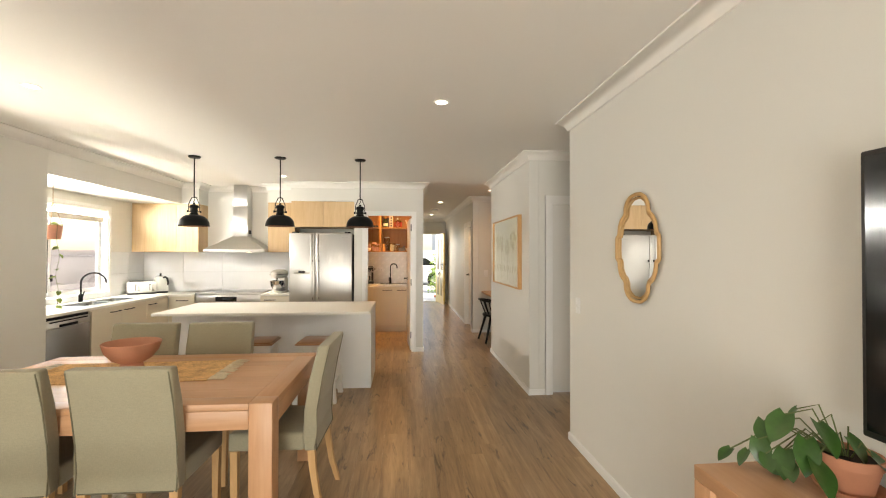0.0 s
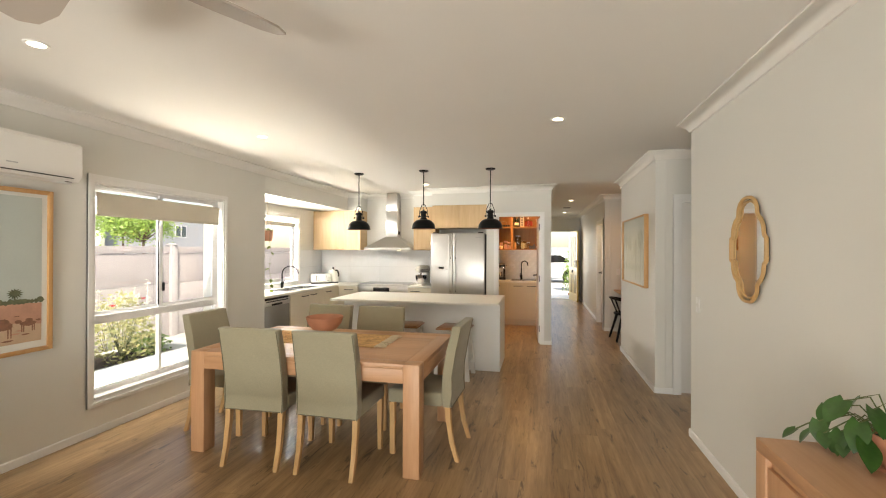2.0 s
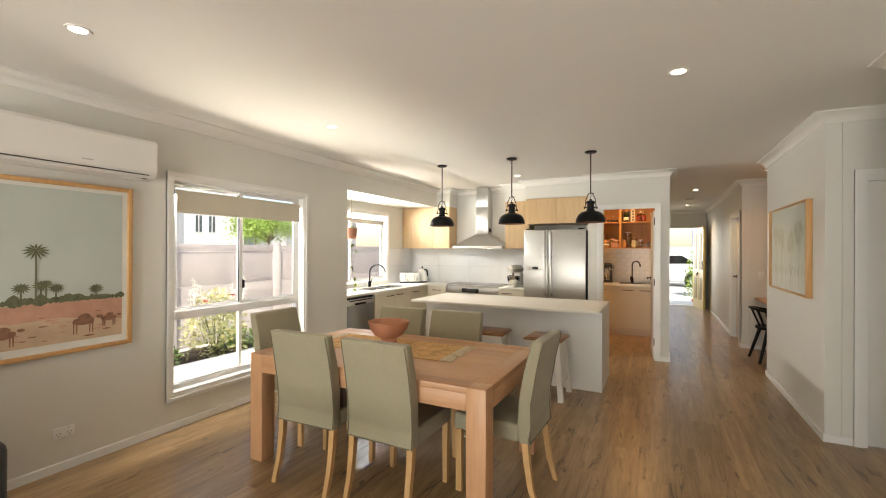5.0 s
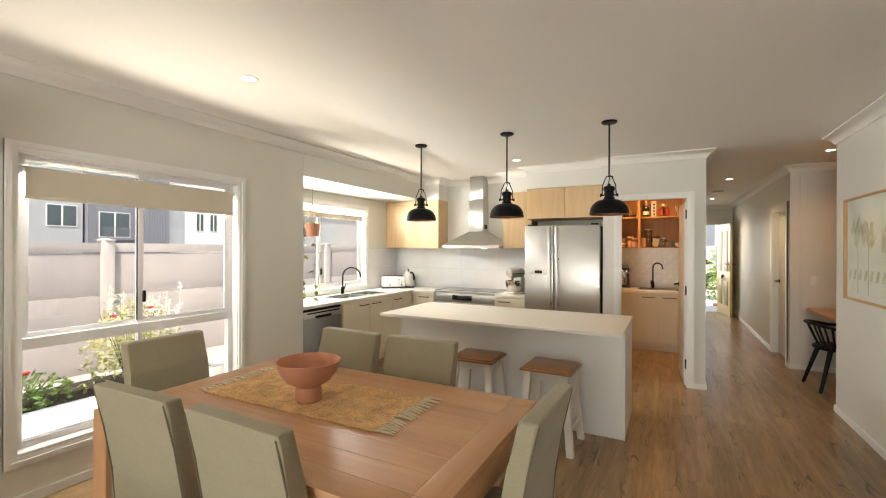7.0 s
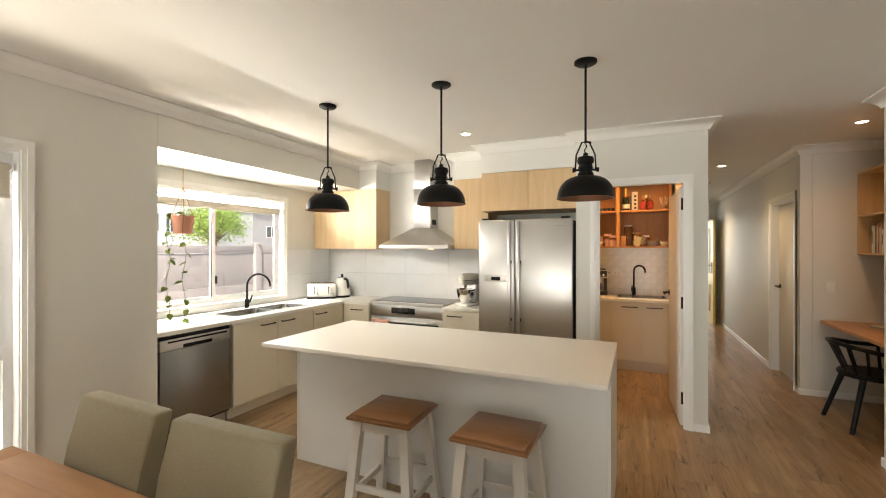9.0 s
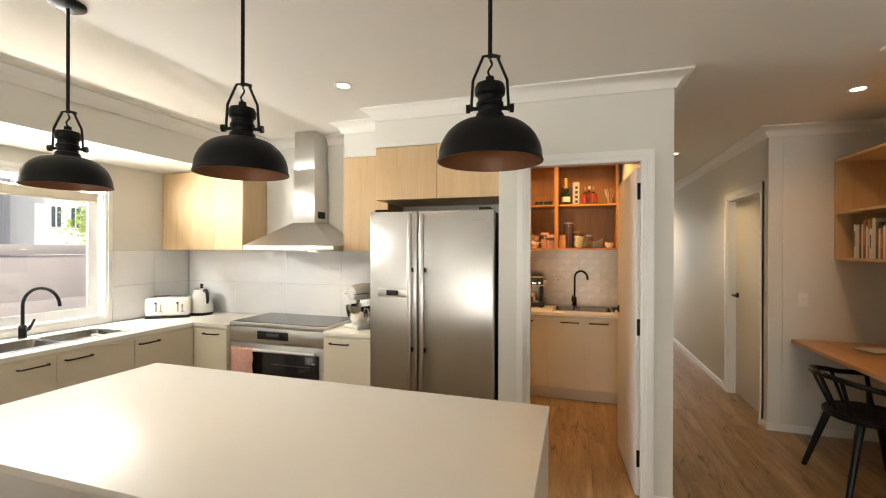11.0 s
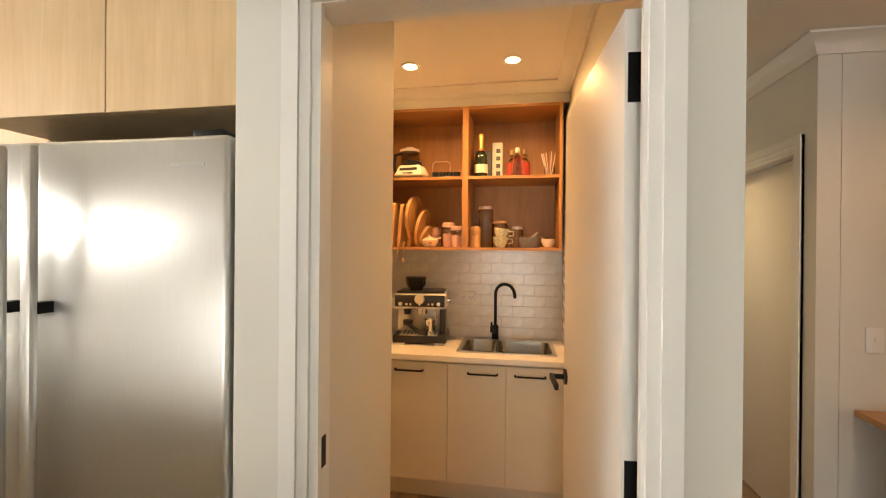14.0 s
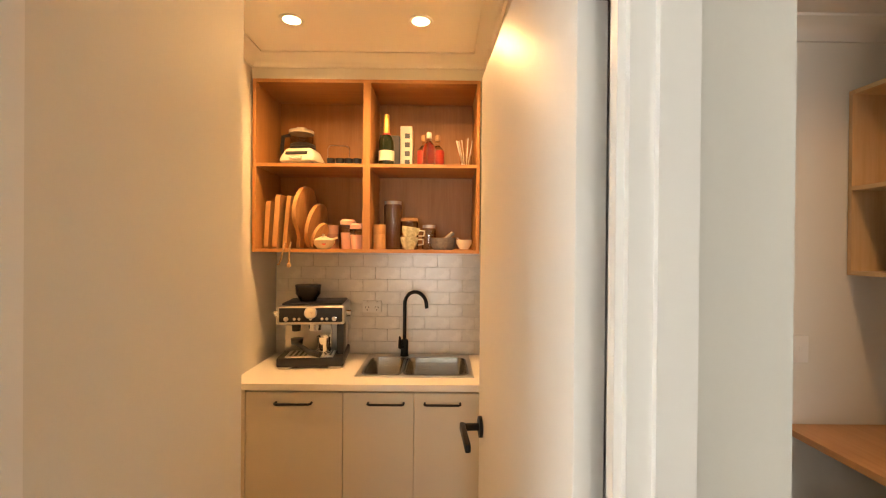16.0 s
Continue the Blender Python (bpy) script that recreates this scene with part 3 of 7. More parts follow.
def basin(bm, x0, x1, y0, y1, z, depth, r=0.04, lip=0.006):
    """An open bowl: rim, walls and bottom."""
    rings = []
    for grow, dz in ((0.012, 0.0), (0.002, 0.002), (0.0, -0.004), (-0.012, -depth + 0.03), (-0.035, -depth)):
        o = rounded_rect(x0 - grow, x1 + grow, y0 - grow, y1 + grow, max(0.012, r + grow))
        rings.append([bm.verts.new((u, v, z + lip + dz)) for u, v in o])
    n = len(rings[0])
    for a, b in zip(rings, rings[1:]):
        for i in range(n):
            bm.faces.new((a[i], a[(i + 1) % n], b[(i + 1) % n], b[i]))
    bm.faces.new(rings[-1])
    return bm


M_BOWL = brushed("sink_bowl_steel", (0.34, 0.33, 0.31), 0.26, "x")


def sink(at, w, d, split, label):
    """An inset steel sink; local x along the front, y to the wall."""
    t = thing("sink", at, label, "sink")
    bm = bmesh.new()
    outer = rounded_rect(0, w, 0, d, 0.05)
    bowls = [(0.035, split - 0.012, 0.03, d - 0.075), (split + 0.012, w - 0.035, 0.03, d - 0.075)]
    # rim as strips round the bowls
    for x0, x1, y0, y1 in ((0, 0.03, 0, d), (w - 0.03, w, 0, d), (0.03, w - 0.03, 0, 0.028), (0.03, w - 0.03, d - 0.073, d), (split - 0.012, split + 0.012, 0.028, d - 0.073)):
        box(bm, x0, x1, y0, y1, 0.0, 0.006)
    part("rim", bm, M_STEEL, t)
    for b in bowls:
        part("bowl", basin(bmesh.new(), *b, 0.0, 0.17), M_BOWL, t)
        cx, cy = (b[0] + b[1]) / 2, (b[2] + b[3]) / 2
        part("drain", lathe([(0, -0.163), (0.035, -0.163), (0.035, -0.158), (0.022, -0.160), (0, -0.160)], 16, cx, cy), M_CHROME, t)
    return t


sink(pose(-3.32, 5.49, WT + 0.001, 0, 0, 90), 0.93, 0.39, 0.50, "stainless steel double-bowl sink in the stone worktop")


def mixer_tap(at, label, h=0.30, reach=0.20, lever=1):
    """A black gooseneck tap; the spout reaches to local -y."""
    t = thing("tap", at, label, "tap", "black taps")
    part("base", lathe([(0, 0), (0.026, 0), (0.026, 0.006), (0.0225, 0.008), (0.0225, 0.09), (0.019, 0.097), (0.011, 0.10), (0, 0.10)], 20), M_BLACK, t)
    r = reach / 2
    pts = [(0, 0, 0.09), (0, 0, 0.15), (0, 0, h - r)] + arc((0, -r, h - r), r, 0, 165, 14, "yz")
    last = pts[-1]
    pts.append((0, last[1] - 0.004, last[2] - 0.035))
    part("spout", tube(pts, 0.0105, 12), M_BLACK, t)
    part("lever", tube([(lever * 0.018, 0, 0.055), (lever * 0.045, 0, 0.062), (lever * 0.062, -0.008, 0.09), (lever * 0.075, -0.016, 0.128)], [0.013, 0.013, 0.009, 0.006], 10), M_BLACK, t)
    return t


mixer_tap(pose(-3.745, 5.98, WT, 0, 0, 110), "matt black gooseneck kitchen tap behind the sink", 0.355, 0.25, 1)

# splashback in large pale tiles
M_GROUT = plain("pale_grout", (0.58, 0.585, 0.59), 0.8)
M_TILE = plain("pale_splashback", (0.74, 0.75, 0.765), 0.34, vary=0.03, scale=5, grain=30, bumpy=0.0)
sb = solo("splashback", bx(-3.838, -1.49, 7.410, 7.419, WT, 1.478), M_GROUT, "pale stone-look splashback behind the cooker", "splashback", "structure", smooth=None)
me = mesh_of("tile", bx(0, 0.587, 0, 0.006, 0, 0.302, 0.001, 1), M_TILE)
for i in range(4):
    for j in range(2):
        o = new("tile", me)
        o.location = (-3.838 + i * 0.589, 7.404, WT + 0.004 + j * 0.306)
        o.parent = sb
sb = solo("splashback", bx(-3.839, -3.836, 6.645, 7.40, WT, 1.478), M_GROUT, "pale stone-look splashback beside the kitchen window", "splashback", "structure", smooth=None)
me = mesh_of("tile", bx(0, 0.005, 0, 0.376, 0, 0.302, 0.001, 1), M_TILE)
for i in range(2):
    for j in range(2):
        o = new("tile", me)
        o.location = (-3.836, 6.646 + i * 0.378, WT + 0.004 + j * 0.306)
        o.parent = sb


def wall_cabinet(at, w, h, d, splits, label):
    t = thing("wall_cabinet", at, label, "cabinet", "oak wall cabinets")
    part("body", bx(0, w, 0.0, d, 0, h), M_OAK, t, smooth=None)
    edges = [0] + splits + [w]
    for a, b in zip(edges, edges[1:]):
        part("door", bx(a + 0.0015, b - 0.0015, -0.019, -0.001, 0, h - 0.002, 0.001, 1), M_OAK, t, smooth=None)
    return t


wall_cabinet(pose(-3.836, 7.119, 1.48), 0.946, 0.724, 0.29, [0.627], "light oak two-door wall cabinet beside the range hood")
wall_cabinet(pose(-1.88, 7.124, 1.48), 0.40, 0.76, 0.285, [], "narrow light oak wall cabinet beside the fridge")
wall_cabinet(pose(-1.477, 6.895, 1.857), 0.934, 0.384, 0.51, [0.475], "light oak cabinet over the fridge")


def cooker():
    t = thing("cooker", pose(-2.836, 6.933, 0), "freestanding stainless steel electric cooker with a pink towel rail", "cooker")
    w, d = 0.916, 0.468
    part("body", bx(0, w, 0.0, d, 0.1, 0.845), M_STEEL, t, smooth=None)
    part("plinth", bx(0.03, w - 0.03, 0.04, d, 0, 0.1), M_BLACK, t, smooth=None)
    part("hob", bx(-0.004, w + 0.004, -0.03, d, 0.846, 0.884, 0.004), M_STEEL, t)
    part("hob_glass", bx(0.01, w - 0.01, -0.012, d - 0.01, 0.884, 0.888, 0.001, 1), M_DARKGLASS, t, "black glass hob")
    part("control_panel", bx(0, w, -0.03, -0.001, 0.725, 0.846, 0.004), M_STEEL, t)
    part("display", bx(0.28, 0.58, -0.034, -0.03, 0.755, 0.822, 0.002), M_DARKGLASS, t, "black clock display")
    part("clock", bx(0.37, 0.49, -0.0355, -0.034, 0.782, 0.806), plain("dim_display", (0.05, 0.06, 0.06), 0.3), t)
    door = part("oven_door", bx(0.004, w - 0.004, -0.03, -0.001, 0.24, 0.715, 0.004), M_STEEL, t)
    part("oven_window", bx(0.03, w - 0.05, -0.034, -0.03, 0.29, 0.655, 0.002), M_DARKGLASS, door, "dark glass oven window")
    for z in (0.42, 0.56):
        part("oven_rack", tube([(0.42, -0.0355, z), (w - 0.12, -0.0355, z)], 0.002, 6), M_CHROME, door)
    bm = tube([(0.06, -0.075, 0.672), (w - 0.06, -0.075, 0.672)], 0.011, 12)
    for x in (0.09, w - 0.09):
        tube([(x, -0.03, 0.672), (x, -0.075, 0.672)], 0.009, 8, bm)
    part("oven_handle", bm, M_STEELZ, door, "steel bar handle")
    part("drawer", bx(0.004, w - 0.004, -0.03, -0.001, 0.11, 0.232, 0.004), M_STEEL, t)
    return t


cooker()


def range_hood():
    t = thing("range_hood", pose(-2.322, 7.402, 1.486), "stainless steel pyramid range hood over the cooker", "range hood")
    w, d = 0.438, 0.44
    bm = bmesh.new()
    lo = [bm.verts.new(p) for p in ((-w, -d, 0), (w, -d, 0), (w, 0, 0), (-w, 0, 0))]
    md = [bm.verts.new(p) for p in ((-w, -d, 0.035), (w, -d, 0.035), (w, 0, 0.035), (-w, 0, 0.035))]
    hi = [bm.verts.new(p) for p in ((-0.112, -0.215, 0.235), (0.112, -0.215, 0.235), (0.112, 0, 0.235), (-0.112, 0, 0.235))]
    for a, b in ((lo, md), (md, hi)):
        for i in range(4):
            bm.faces.new((a[i], a[(i + 1) % 4], b[(i + 1) % 4], b[i]))
    bm.faces.new(hi)
    bm.faces.new(lo[::-1])
    part("canopy", bm, M_STEEL, t, smooth=None)
    part("lower_duct", bx(-0.108, 0.108, -0.207, 0, 0.236, 0.70, 0.003), M_STEELZ, t)
    part("upper_duct", bx(-0.102, 0.102, -0.20, 0, 0.70, 1.032, 0.003), M_STEELZ, t)
    part("vent_plate", bx(0.1085, 0.111, -0.16, -0.05, 0.275, 0.335), M_BLACK, t, "dark vent grille")
    part("underside", bx(-0.40, 0.40, -0.42, -0.04, -0.006, -0.001), M_STEEL, t)
    for x in (0.2,):
        part("lamp", lathe([(0, -0.012), (0.03, -0.012), (0.034, -0.007), (0, -0.006)], 16, x, -0.38), glow("hood_lamp", (1, 0.72, 0.42), 6), t, "small lit halogen lamp")
    spot_lamp("hood_light", (-2.10, 7.10, 1.455), 3.6, SOFTWARM, 130)
    return t


range_hood()


def fridge():
    t = thing("fridge", pose(-1.478, 6.79, 0), "tall stainless steel side-by-side fridge freezer", "fridge")
    w, h, mid = 0.905, 1.762, 0.368
    part("cabinet", bx(0.006, w - 0.006, 0.06, 0.62, 0.03, h - 0.012), M_BLACK, t, "black cabinet sides")
    part("foot_grille", bx(0.02, w - 0.02, 0.02, 0.06, 0.01, 0.07), M_BLACK, t)
    for x0, x1, hx in ((0, mid - 0.003, mid - 0.045), (mid + 0.003, w, mid + 0.045)):
        d = part("door", bx(x0, x1, 0.0, 0.056, 0.075, h, 0.012, 3), M_STEELZ, t)
        bm = bx(hx - 0.016, hx + 0.016, -0.055, -0.034, 0.13, h - 0.02, 0.008, 2)
        hd = part("handle", bm, M_STEELZ, d, "long upright steel handle")
        for z in (0.80, 1.352):
            part("handle_bracket", bx(hx - 0.015, hx + 0.015, -0.036, 0.004, z - 0.014, z + 0.014, 0.002), M_BLACK, d, "black handle bracket")
    disp = part("control_display", bx(0.064, 0.285, -0.004, 0.002, 1.158, 1.218, 0.003), M_STEEL, t)
    part("screen", bx(0.134, 0.224, -0.006, -0.004, 1.171, 1.205), M_DARKGLASS, disp, "small dark screen")
    part("badge", bx(w - 0.15, w - 0.06, -0.0015, 0.0, h - 0.072, h - 0.064), plain("grey_badge", (0.42, 0.42, 0.42), 0.4), t, "small grey maker's badge")
    part("hinge_cover", bx(0.03, 0.11, 0.02, 0.12, h, h + 0.018, 0.004), M_BLACK, t)
    part("hinge_cover", bx(w - 0.11, w - 0.03, 0.02, 0.12, h, h + 0.018, 0.004), M_BLACK, t)
    return t


fridge()


def dishwasher():
    t = thing("dishwasher", pose(-3.215, 4.735, 0, 0, 0, 90), "stainless steel dishwasher under the worktop", "dishwasher")
    part("body", bx(0, 0.60, 0.0, 0.56, 0.1, 0.825), M_BLACK, t, smooth=None)
    part("door", bx(0.003, 0.597, -0.022, -0.001, 0.12, 0.72, 0.003), brushed("dark_steel", (0.30, 0.29, 0.28), 0.3, "x"), t, "dark steel door")
    p = part("control_panel", bx(0.003, 0.597, -0.024, -0.001, 0.722, 0.80, 0.003), M_STEEL, t)
    part("grip", bx(0.18, 0.42, -0.027, -0.023, 0.725, 0.752, 0.003), M_BLACK, p, "dark recessed grip")
    part("display", bx(0.06, 0.56, -0.0255, -0.024, 0.776, 0.79), M_BLACK, p)
    part("plinth", bx(0, 0.60, 0.05, 0.07, 0.0, 0.1), M_KICK, t)
    return t


dishwasher()


def island():
    t = thing("kitchen_island", pose(-2.29, 4.83, 0), "white kitchen island with a thin stone top", "kitchen island")
    w, d = 2.13, 0.98
    M_ISL = plain("white_laminate", (0.76, 0.755, 0.735), 0.4, vary=0.012, scale=2, grain=80, bumpy=0.01)
    part("front_panel", bx(0.09, w - 0.022, 0.252, 0.27, 0.0, 0.832), M_ISL, t, smooth=None)
    part("end_panel", bx(w - 0.02, w - 0.002, 0.248, d - 0.02, 0.0, 0.832, 0.001, 1), M_ISL, t, smooth=None)
    part("end_panel", bx(0.07, 0.088, 0.25, d - 0.02, 0.0, 0.832), M_ISL, t, smooth=None)
    part("carcass", bx(0.09, w - 0.022, 0.272, d - 0.04, 0.0, 0.831), M_CAB, t, smooth=None)
    for i in range(3):
        x0 = 0.15 + i * (w - 0.172) / 3
        dd = part("door", bx(x0 + 0.002, x0 + (w - 0.172) / 3 - 0.002, d - 0.04, d - 0.022, 0.11, 0.82), M_CAB, t, smooth=None)
    part("joint", bx(1.075, 1.077, 0.2508, 0.252, 0.0, 0.832), M_TRIM, t)
    part("worktop", bx(0, w, 0, d, 0.834, WT, 0.0025), M_STONE, t)
    return t


island()

# ---- dining ----
TX0, TX1, TY0, TY1, TZ = -2.18, -0.435, 2.50, 3.565, 0.738


def dining_table():
    t = thing("dining_table", pose((TX0 + TX1) / 2, (TY0 + TY1) / 2, 0), "solid pale hardwood dining table with square legs", "table")
    a, b, lw = (TX1 - TX0) / 2, (TY1 - TY0) / 2, 0.112
    for sx in (-1, 1):
        for sy in (-1, 1):
            x0, x1 = sorted((sx * a, sx * (a - lw)))
            y0, y1 = sorted((sy * b, sy * (b - lw)))
            part("leg", bx(x0, x1, y0, y1, 0, TZ, 0.005), M_TABLEZ, t)
    n = 7
    for i in range(n):
        y0 = -b + lw + 0.0 + (2 * b - 2 * lw) * i / n
        y1 = -b + lw + (2 * b - 2 * lw) * (i + 1) / n
        part("board", bx(-a + lw, a - lw, y0 + 0.0003, y1 - 0.0003, TZ - 0.032, TZ, 0.001, 1), M_TABLE, t)
    for sy in (-1, 1):
        y0, y1 = sorted((sy * b, sy * (b - lw)))
        part("side_rail", bx(-a + lw, a - lw, y0, y1 - 0.0 if sy > 0 else y1, TZ - 0.032, TZ, 0.002), M_TABLE, t)
        y0, y1 = sorted((sy * b, sy * (b - 0.03)))
        part("apron", bx(-a + lw, a - lw, y0, y1, TZ - 0.125, TZ - 0.033, 0.002), M_TABLE, t)
    for sx in (-1, 1):
        x0, x1 = sorted((sx * a, sx * (a - lw)))
        part("end_rail", bx(x0, x1, -b + lw, b - lw, TZ - 0.032, TZ, 0.002), M_TABLEY, t)
        x0, x1 = sorted((sx * a, sx * (a - 0.03)))
        part("apron", bx(x0, x1, -b + lw, b - lw, TZ - 0.125, TZ - 0.033, 0.002), M_TABLEY, t)
    return t


dining_table()


def curved_slab(pts, w, t0, bm=None):
    """An upholstered slab: side line pts (y, z) bottom to top, width w, thickness t0 towards +y."""
    out = [(y, z) for y, z in pts] + [(y + t0, z) for y, z in reversed(pts)]
    b = prism(out, -w / 2, w / 2, axis="x")
    bmesh.ops.bevel(b, geom=b.edges[:], offset=0.012, segments=3, affect="EDGES", profile=0.6)
    return b


def dining_chair(at):
    """Local: the sitter looks to +y; the feet stand on z = 0."""
    t = thing("dining_chair", at, "sage linen upholstered dining chair with beech legs", "chair", "dining chairs")
    back = [(-0.225, 0.375), (-0.215, 0.47), (-0.225, 0.60), (-0.255, 0.78), (-0.295, 0.95)]
    part("backrest", curved_slab(back, 0.445, 0.065), M_CHAIR, t)
    part("seat", bx(-0.222, 0.222, -0.158, 0.25, 0.375, 0.475, 0.018, 3), M_CHAIR, t)
    for sx in (-1, 1):
        pts = [(sx * 0.218, y - 0.001, z) for y, z in back[:-1]] + [(sx * 0.214, -0.291, 0.938)]
        part("piping", tube(pts, 0.0035, 6), M_PIPE, t, "dark piping seam")
    part("piping", tube([(-0.205, -0.2245, 0.378), (0.205, -0.2245, 0.378)], 0.0035, 6), M_PIPE, t)
    for sx in (-1, 1):
        b = prism([(sx * 0.2 - 0.019, -0.0), (sx * 0.2 + 0.019, -0.0), (sx * 0.2 + 0.019, 0.038), (sx * 0.2 - 0.019, 0.038)], 0, 0.376)
        bmesh.ops.scale(b, vec=(1, 1, 1), verts=b.verts[:])
        for v in b.verts:
            v.co.y += 0.20
            if v.co.z < 0.1:
                v.co.x = sx * 0.2 + (v.co.x - sx * 0.2) * 0.72
        part("leg", b, M_LEG, t)
        pts = [(-0.205, 0.376), (-0.212, 0.28), (-0.235, 0.13), (-0.275, 0.0)]
        b = bmesh.new()
        rings = []
        for k, (y, z) in enumerate(pts):
            r = 0.019 - 0.005 * k / 3
            rings.append([b.verts.new((sx * 0.2 + dx * r, y + 0.01 + dy * r, z)) for dx, dy in ((-1, -1), (1, -1), (1, 1), (-1, 1))])
        for a, c in zip(rings, rings[1:]):
            for i in range(4):
                b.faces.new((a[i], a[(i + 1) % 4], c[(i + 1) % 4], c[i]))
        b.faces.new(rings[0])
        b.faces.new(rings[-1])
        part("leg", b, M_LEG, t)
    return t


chair = dining_chair(pose(-1.607, 2.645, 0, 0, 0, 2))
copy_thing(chair, pose(-1.046, 2.652, 0, 0, 0, -1))
copy_thing(chair, pose(-0.50, 3.01, 0, 0, 0, 88))
copy_thing(chair, pose(-2.24, 3.0, 0, 0, 0, -88))
copy_thing(chair, pose(-1.667, 3.40, 0, 0, 0, 178))
copy_thing(chair, pose(-1.132, 3.40, 0, 0, 0, 181))


def bar_stool(at):
    t = thing("bar_stool", at, "white painted wooden bar stool with a brown timber seat", "stool", "bar stools")
    bm = bx(-0.19, 0.19, -0.185, 0.185, 0.565, 0.58, 0.004)
    box(bm, -0.175, 0.175, -0.17, 0.17, 0.58, 0.593, 0.005)
    part("seat", bm, M_SEAT, t)
    for sx in (-1, 1):
        for sy in (-1, 1):
            b = bmesh.new()
            top = [b.verts.new((sx * 0.135 + dx, sy * 0.13 + dy, 0.566)) for dx, dy in ((-0.024, -0.024), (0.024, -0.024), (0.024, 0.024), (-0.024, 0.024))]
            bot = [b.verts.new((sx * 0.185 + dx, sy * 0.175 + dy, 0)) for dx, dy in ((-0.024, -0.024), (0.024, -0.024), (0.024, 0.024), (-0.024, 0.024))]
            for i in range(4):
                b.faces.new((bot[i], bot[(i + 1) % 4], top[(i + 1) % 4], top[i]))
            b.faces.new(top)
            b.faces.new(bot[::-1])
            part("leg", b, M_STOOLW, t)
    for sy in (-1, 1):
        part("apron", bx(-0.125, 0.125, sy * 0.131 - 0.009, sy * 0.131 + 0.009, 0.50, 0.564), M_STOOLW, t)
        part("stretcher", bx(-0.155, 0.155, sy * 0.16 - 0.008, sy * 0.16 + 0.008, 0.19, 0.225), M_STOOLW, t)
        part("apron", bx(sy * 0.136 - 0.009, sy * 0.136 + 0.009, -0.12, 0.12, 0.50, 0.564), M_STOOLW, t)
        part("stretcher", bx(sy * 0.168 - 0.008, sy * 0.168 + 0.008, -0.15, 0.15, 0.15, 0.185), M_STOOLW, t)
    return t


stool = bar_stool(pose(-1.275, 4.82, 0, 0, 0, 2))
copy_thing(stool, pose(-0.66, 4.80, 0, 0, 0, -2))

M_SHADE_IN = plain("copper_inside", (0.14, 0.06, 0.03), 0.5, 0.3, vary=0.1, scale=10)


def pendant(at):
    """Hangs from z = 0; the stem is a rigid black rod."""
    t = thing("pendant_lamp", at, "black industrial dome pendant lamp on a rod", "pendant lamp", "pendant lamps")
    part("canopy", lathe([(0, -0.032), (0.05, -0.032), (0.062, -0.024), (0.062, 0), (0, 0)], 24), M_BLACK, t)
    part("rod", tube([(0, 0, -0.03), (0, 0, -0.47)], 0.0065, 10), M_BLACK, t)
    bm = tube([(0, 0, -0.46), (0.03, 0, -0.468)], 0.006, 8)
    for sx in (-1, 1):
        tube([(0, 0, -0.462), (sx * 0.02, 0, -0.464), (sx * 0.05, 0, -0.535), (sx * 0.054, 0, -0.60), (sx * 0.054, 0, -0.625)], 0.0045, 8, bm)
    part("yoke", bm, M_BLACK, t)
    hook = [(0.006 * math.sin(a * 2.2), 0, -0.475 - 0.05 * a / 3) for a in (0, 0.5, 1, 1.5, 2, 2.5, 3)]
    part("hook", tube(hook, 0.0035, 6), M_BLACK, t)
    part("socket", lathe([(0.0, -0.525), (0.012, -0.525), (0.014, -0.54), (0.040, -0.548), (0.046, -0.562), (0.044, -0.578), (0.036, -0.585), (0.036, -0.60), (0.040, -0.603), (0.040, -0.612), (0.035, -0.616),
                            (0.035, -0.632), (0.041, -0.636), (0.044, -0.648), (0.052, -0.66), (0.0, -0.66)][::-1], 28), M_BLACK, t)
    bm = tube([(-0.068, 0, -0.618), (0.068, 0, -0.618)], 0.006, 8)
    for sx in (-1, 1):
        tube([(sx * 0.058, 0, -0.618), (sx * 0.070, 0, -0.618)], 0.013, 10, bm)
    part("pivot", bm, M_BLACK, t)
    prof = []
    for i in range(9):
        a = radians(90 * i / 8)
        prof.append((0.048 + (0.152 - 0.048) * math.sin(a), -0.655 - 0.112 * (1 - math.cos(a))))
    out = prof + [(0.155, -0.772), (0.155, -0.777), (0.150, -0.777)]
    part("shade", lathe(out, 40), M_BLACK, t)
    part("shade_lining", lathe([(r - 0.004, z - 0.003) for r, z in prof] + [(0.150, -0.776)], 40), M_SHADE_IN, t, "coppery shade lining")
    part("bulb", lathe([(0, -0.728), (0.016, -0.724), (0.025, -0.708), (0.022, -0.69), (0.014, -0.675), (0.012, -0.66)], 20), M_BULB, t, "lit warm bulb")
    return t


M_BULB = glow("warm_bulb", (1.0, 0.72, 0.42), 6.0)
pend = pendant(pose(-2.09, 5.25, H + 0.012, 0, 0, 30))
copy_thing(pend, pose(-1.172, 5.228, H + 0.016, 0, 0, 24))
copy_thing(pend, pose(-0.303, 5.258, H + 0.014, 0, 0, 12))
for x in (-2.10, -1.196, -0.311):
    spot_lamp("pendant_light", (x, 5.25, H - 0.765), 1.2, SOFTWARM, 130, 0.6, 0.03)

M_DISC = glow("downlight_disc", (1.0, 0.86, 0.66), 14.0)
M_DISCW = glow("downlight_disc_warm", (1.0, 0.66, 0.34), 14.0)


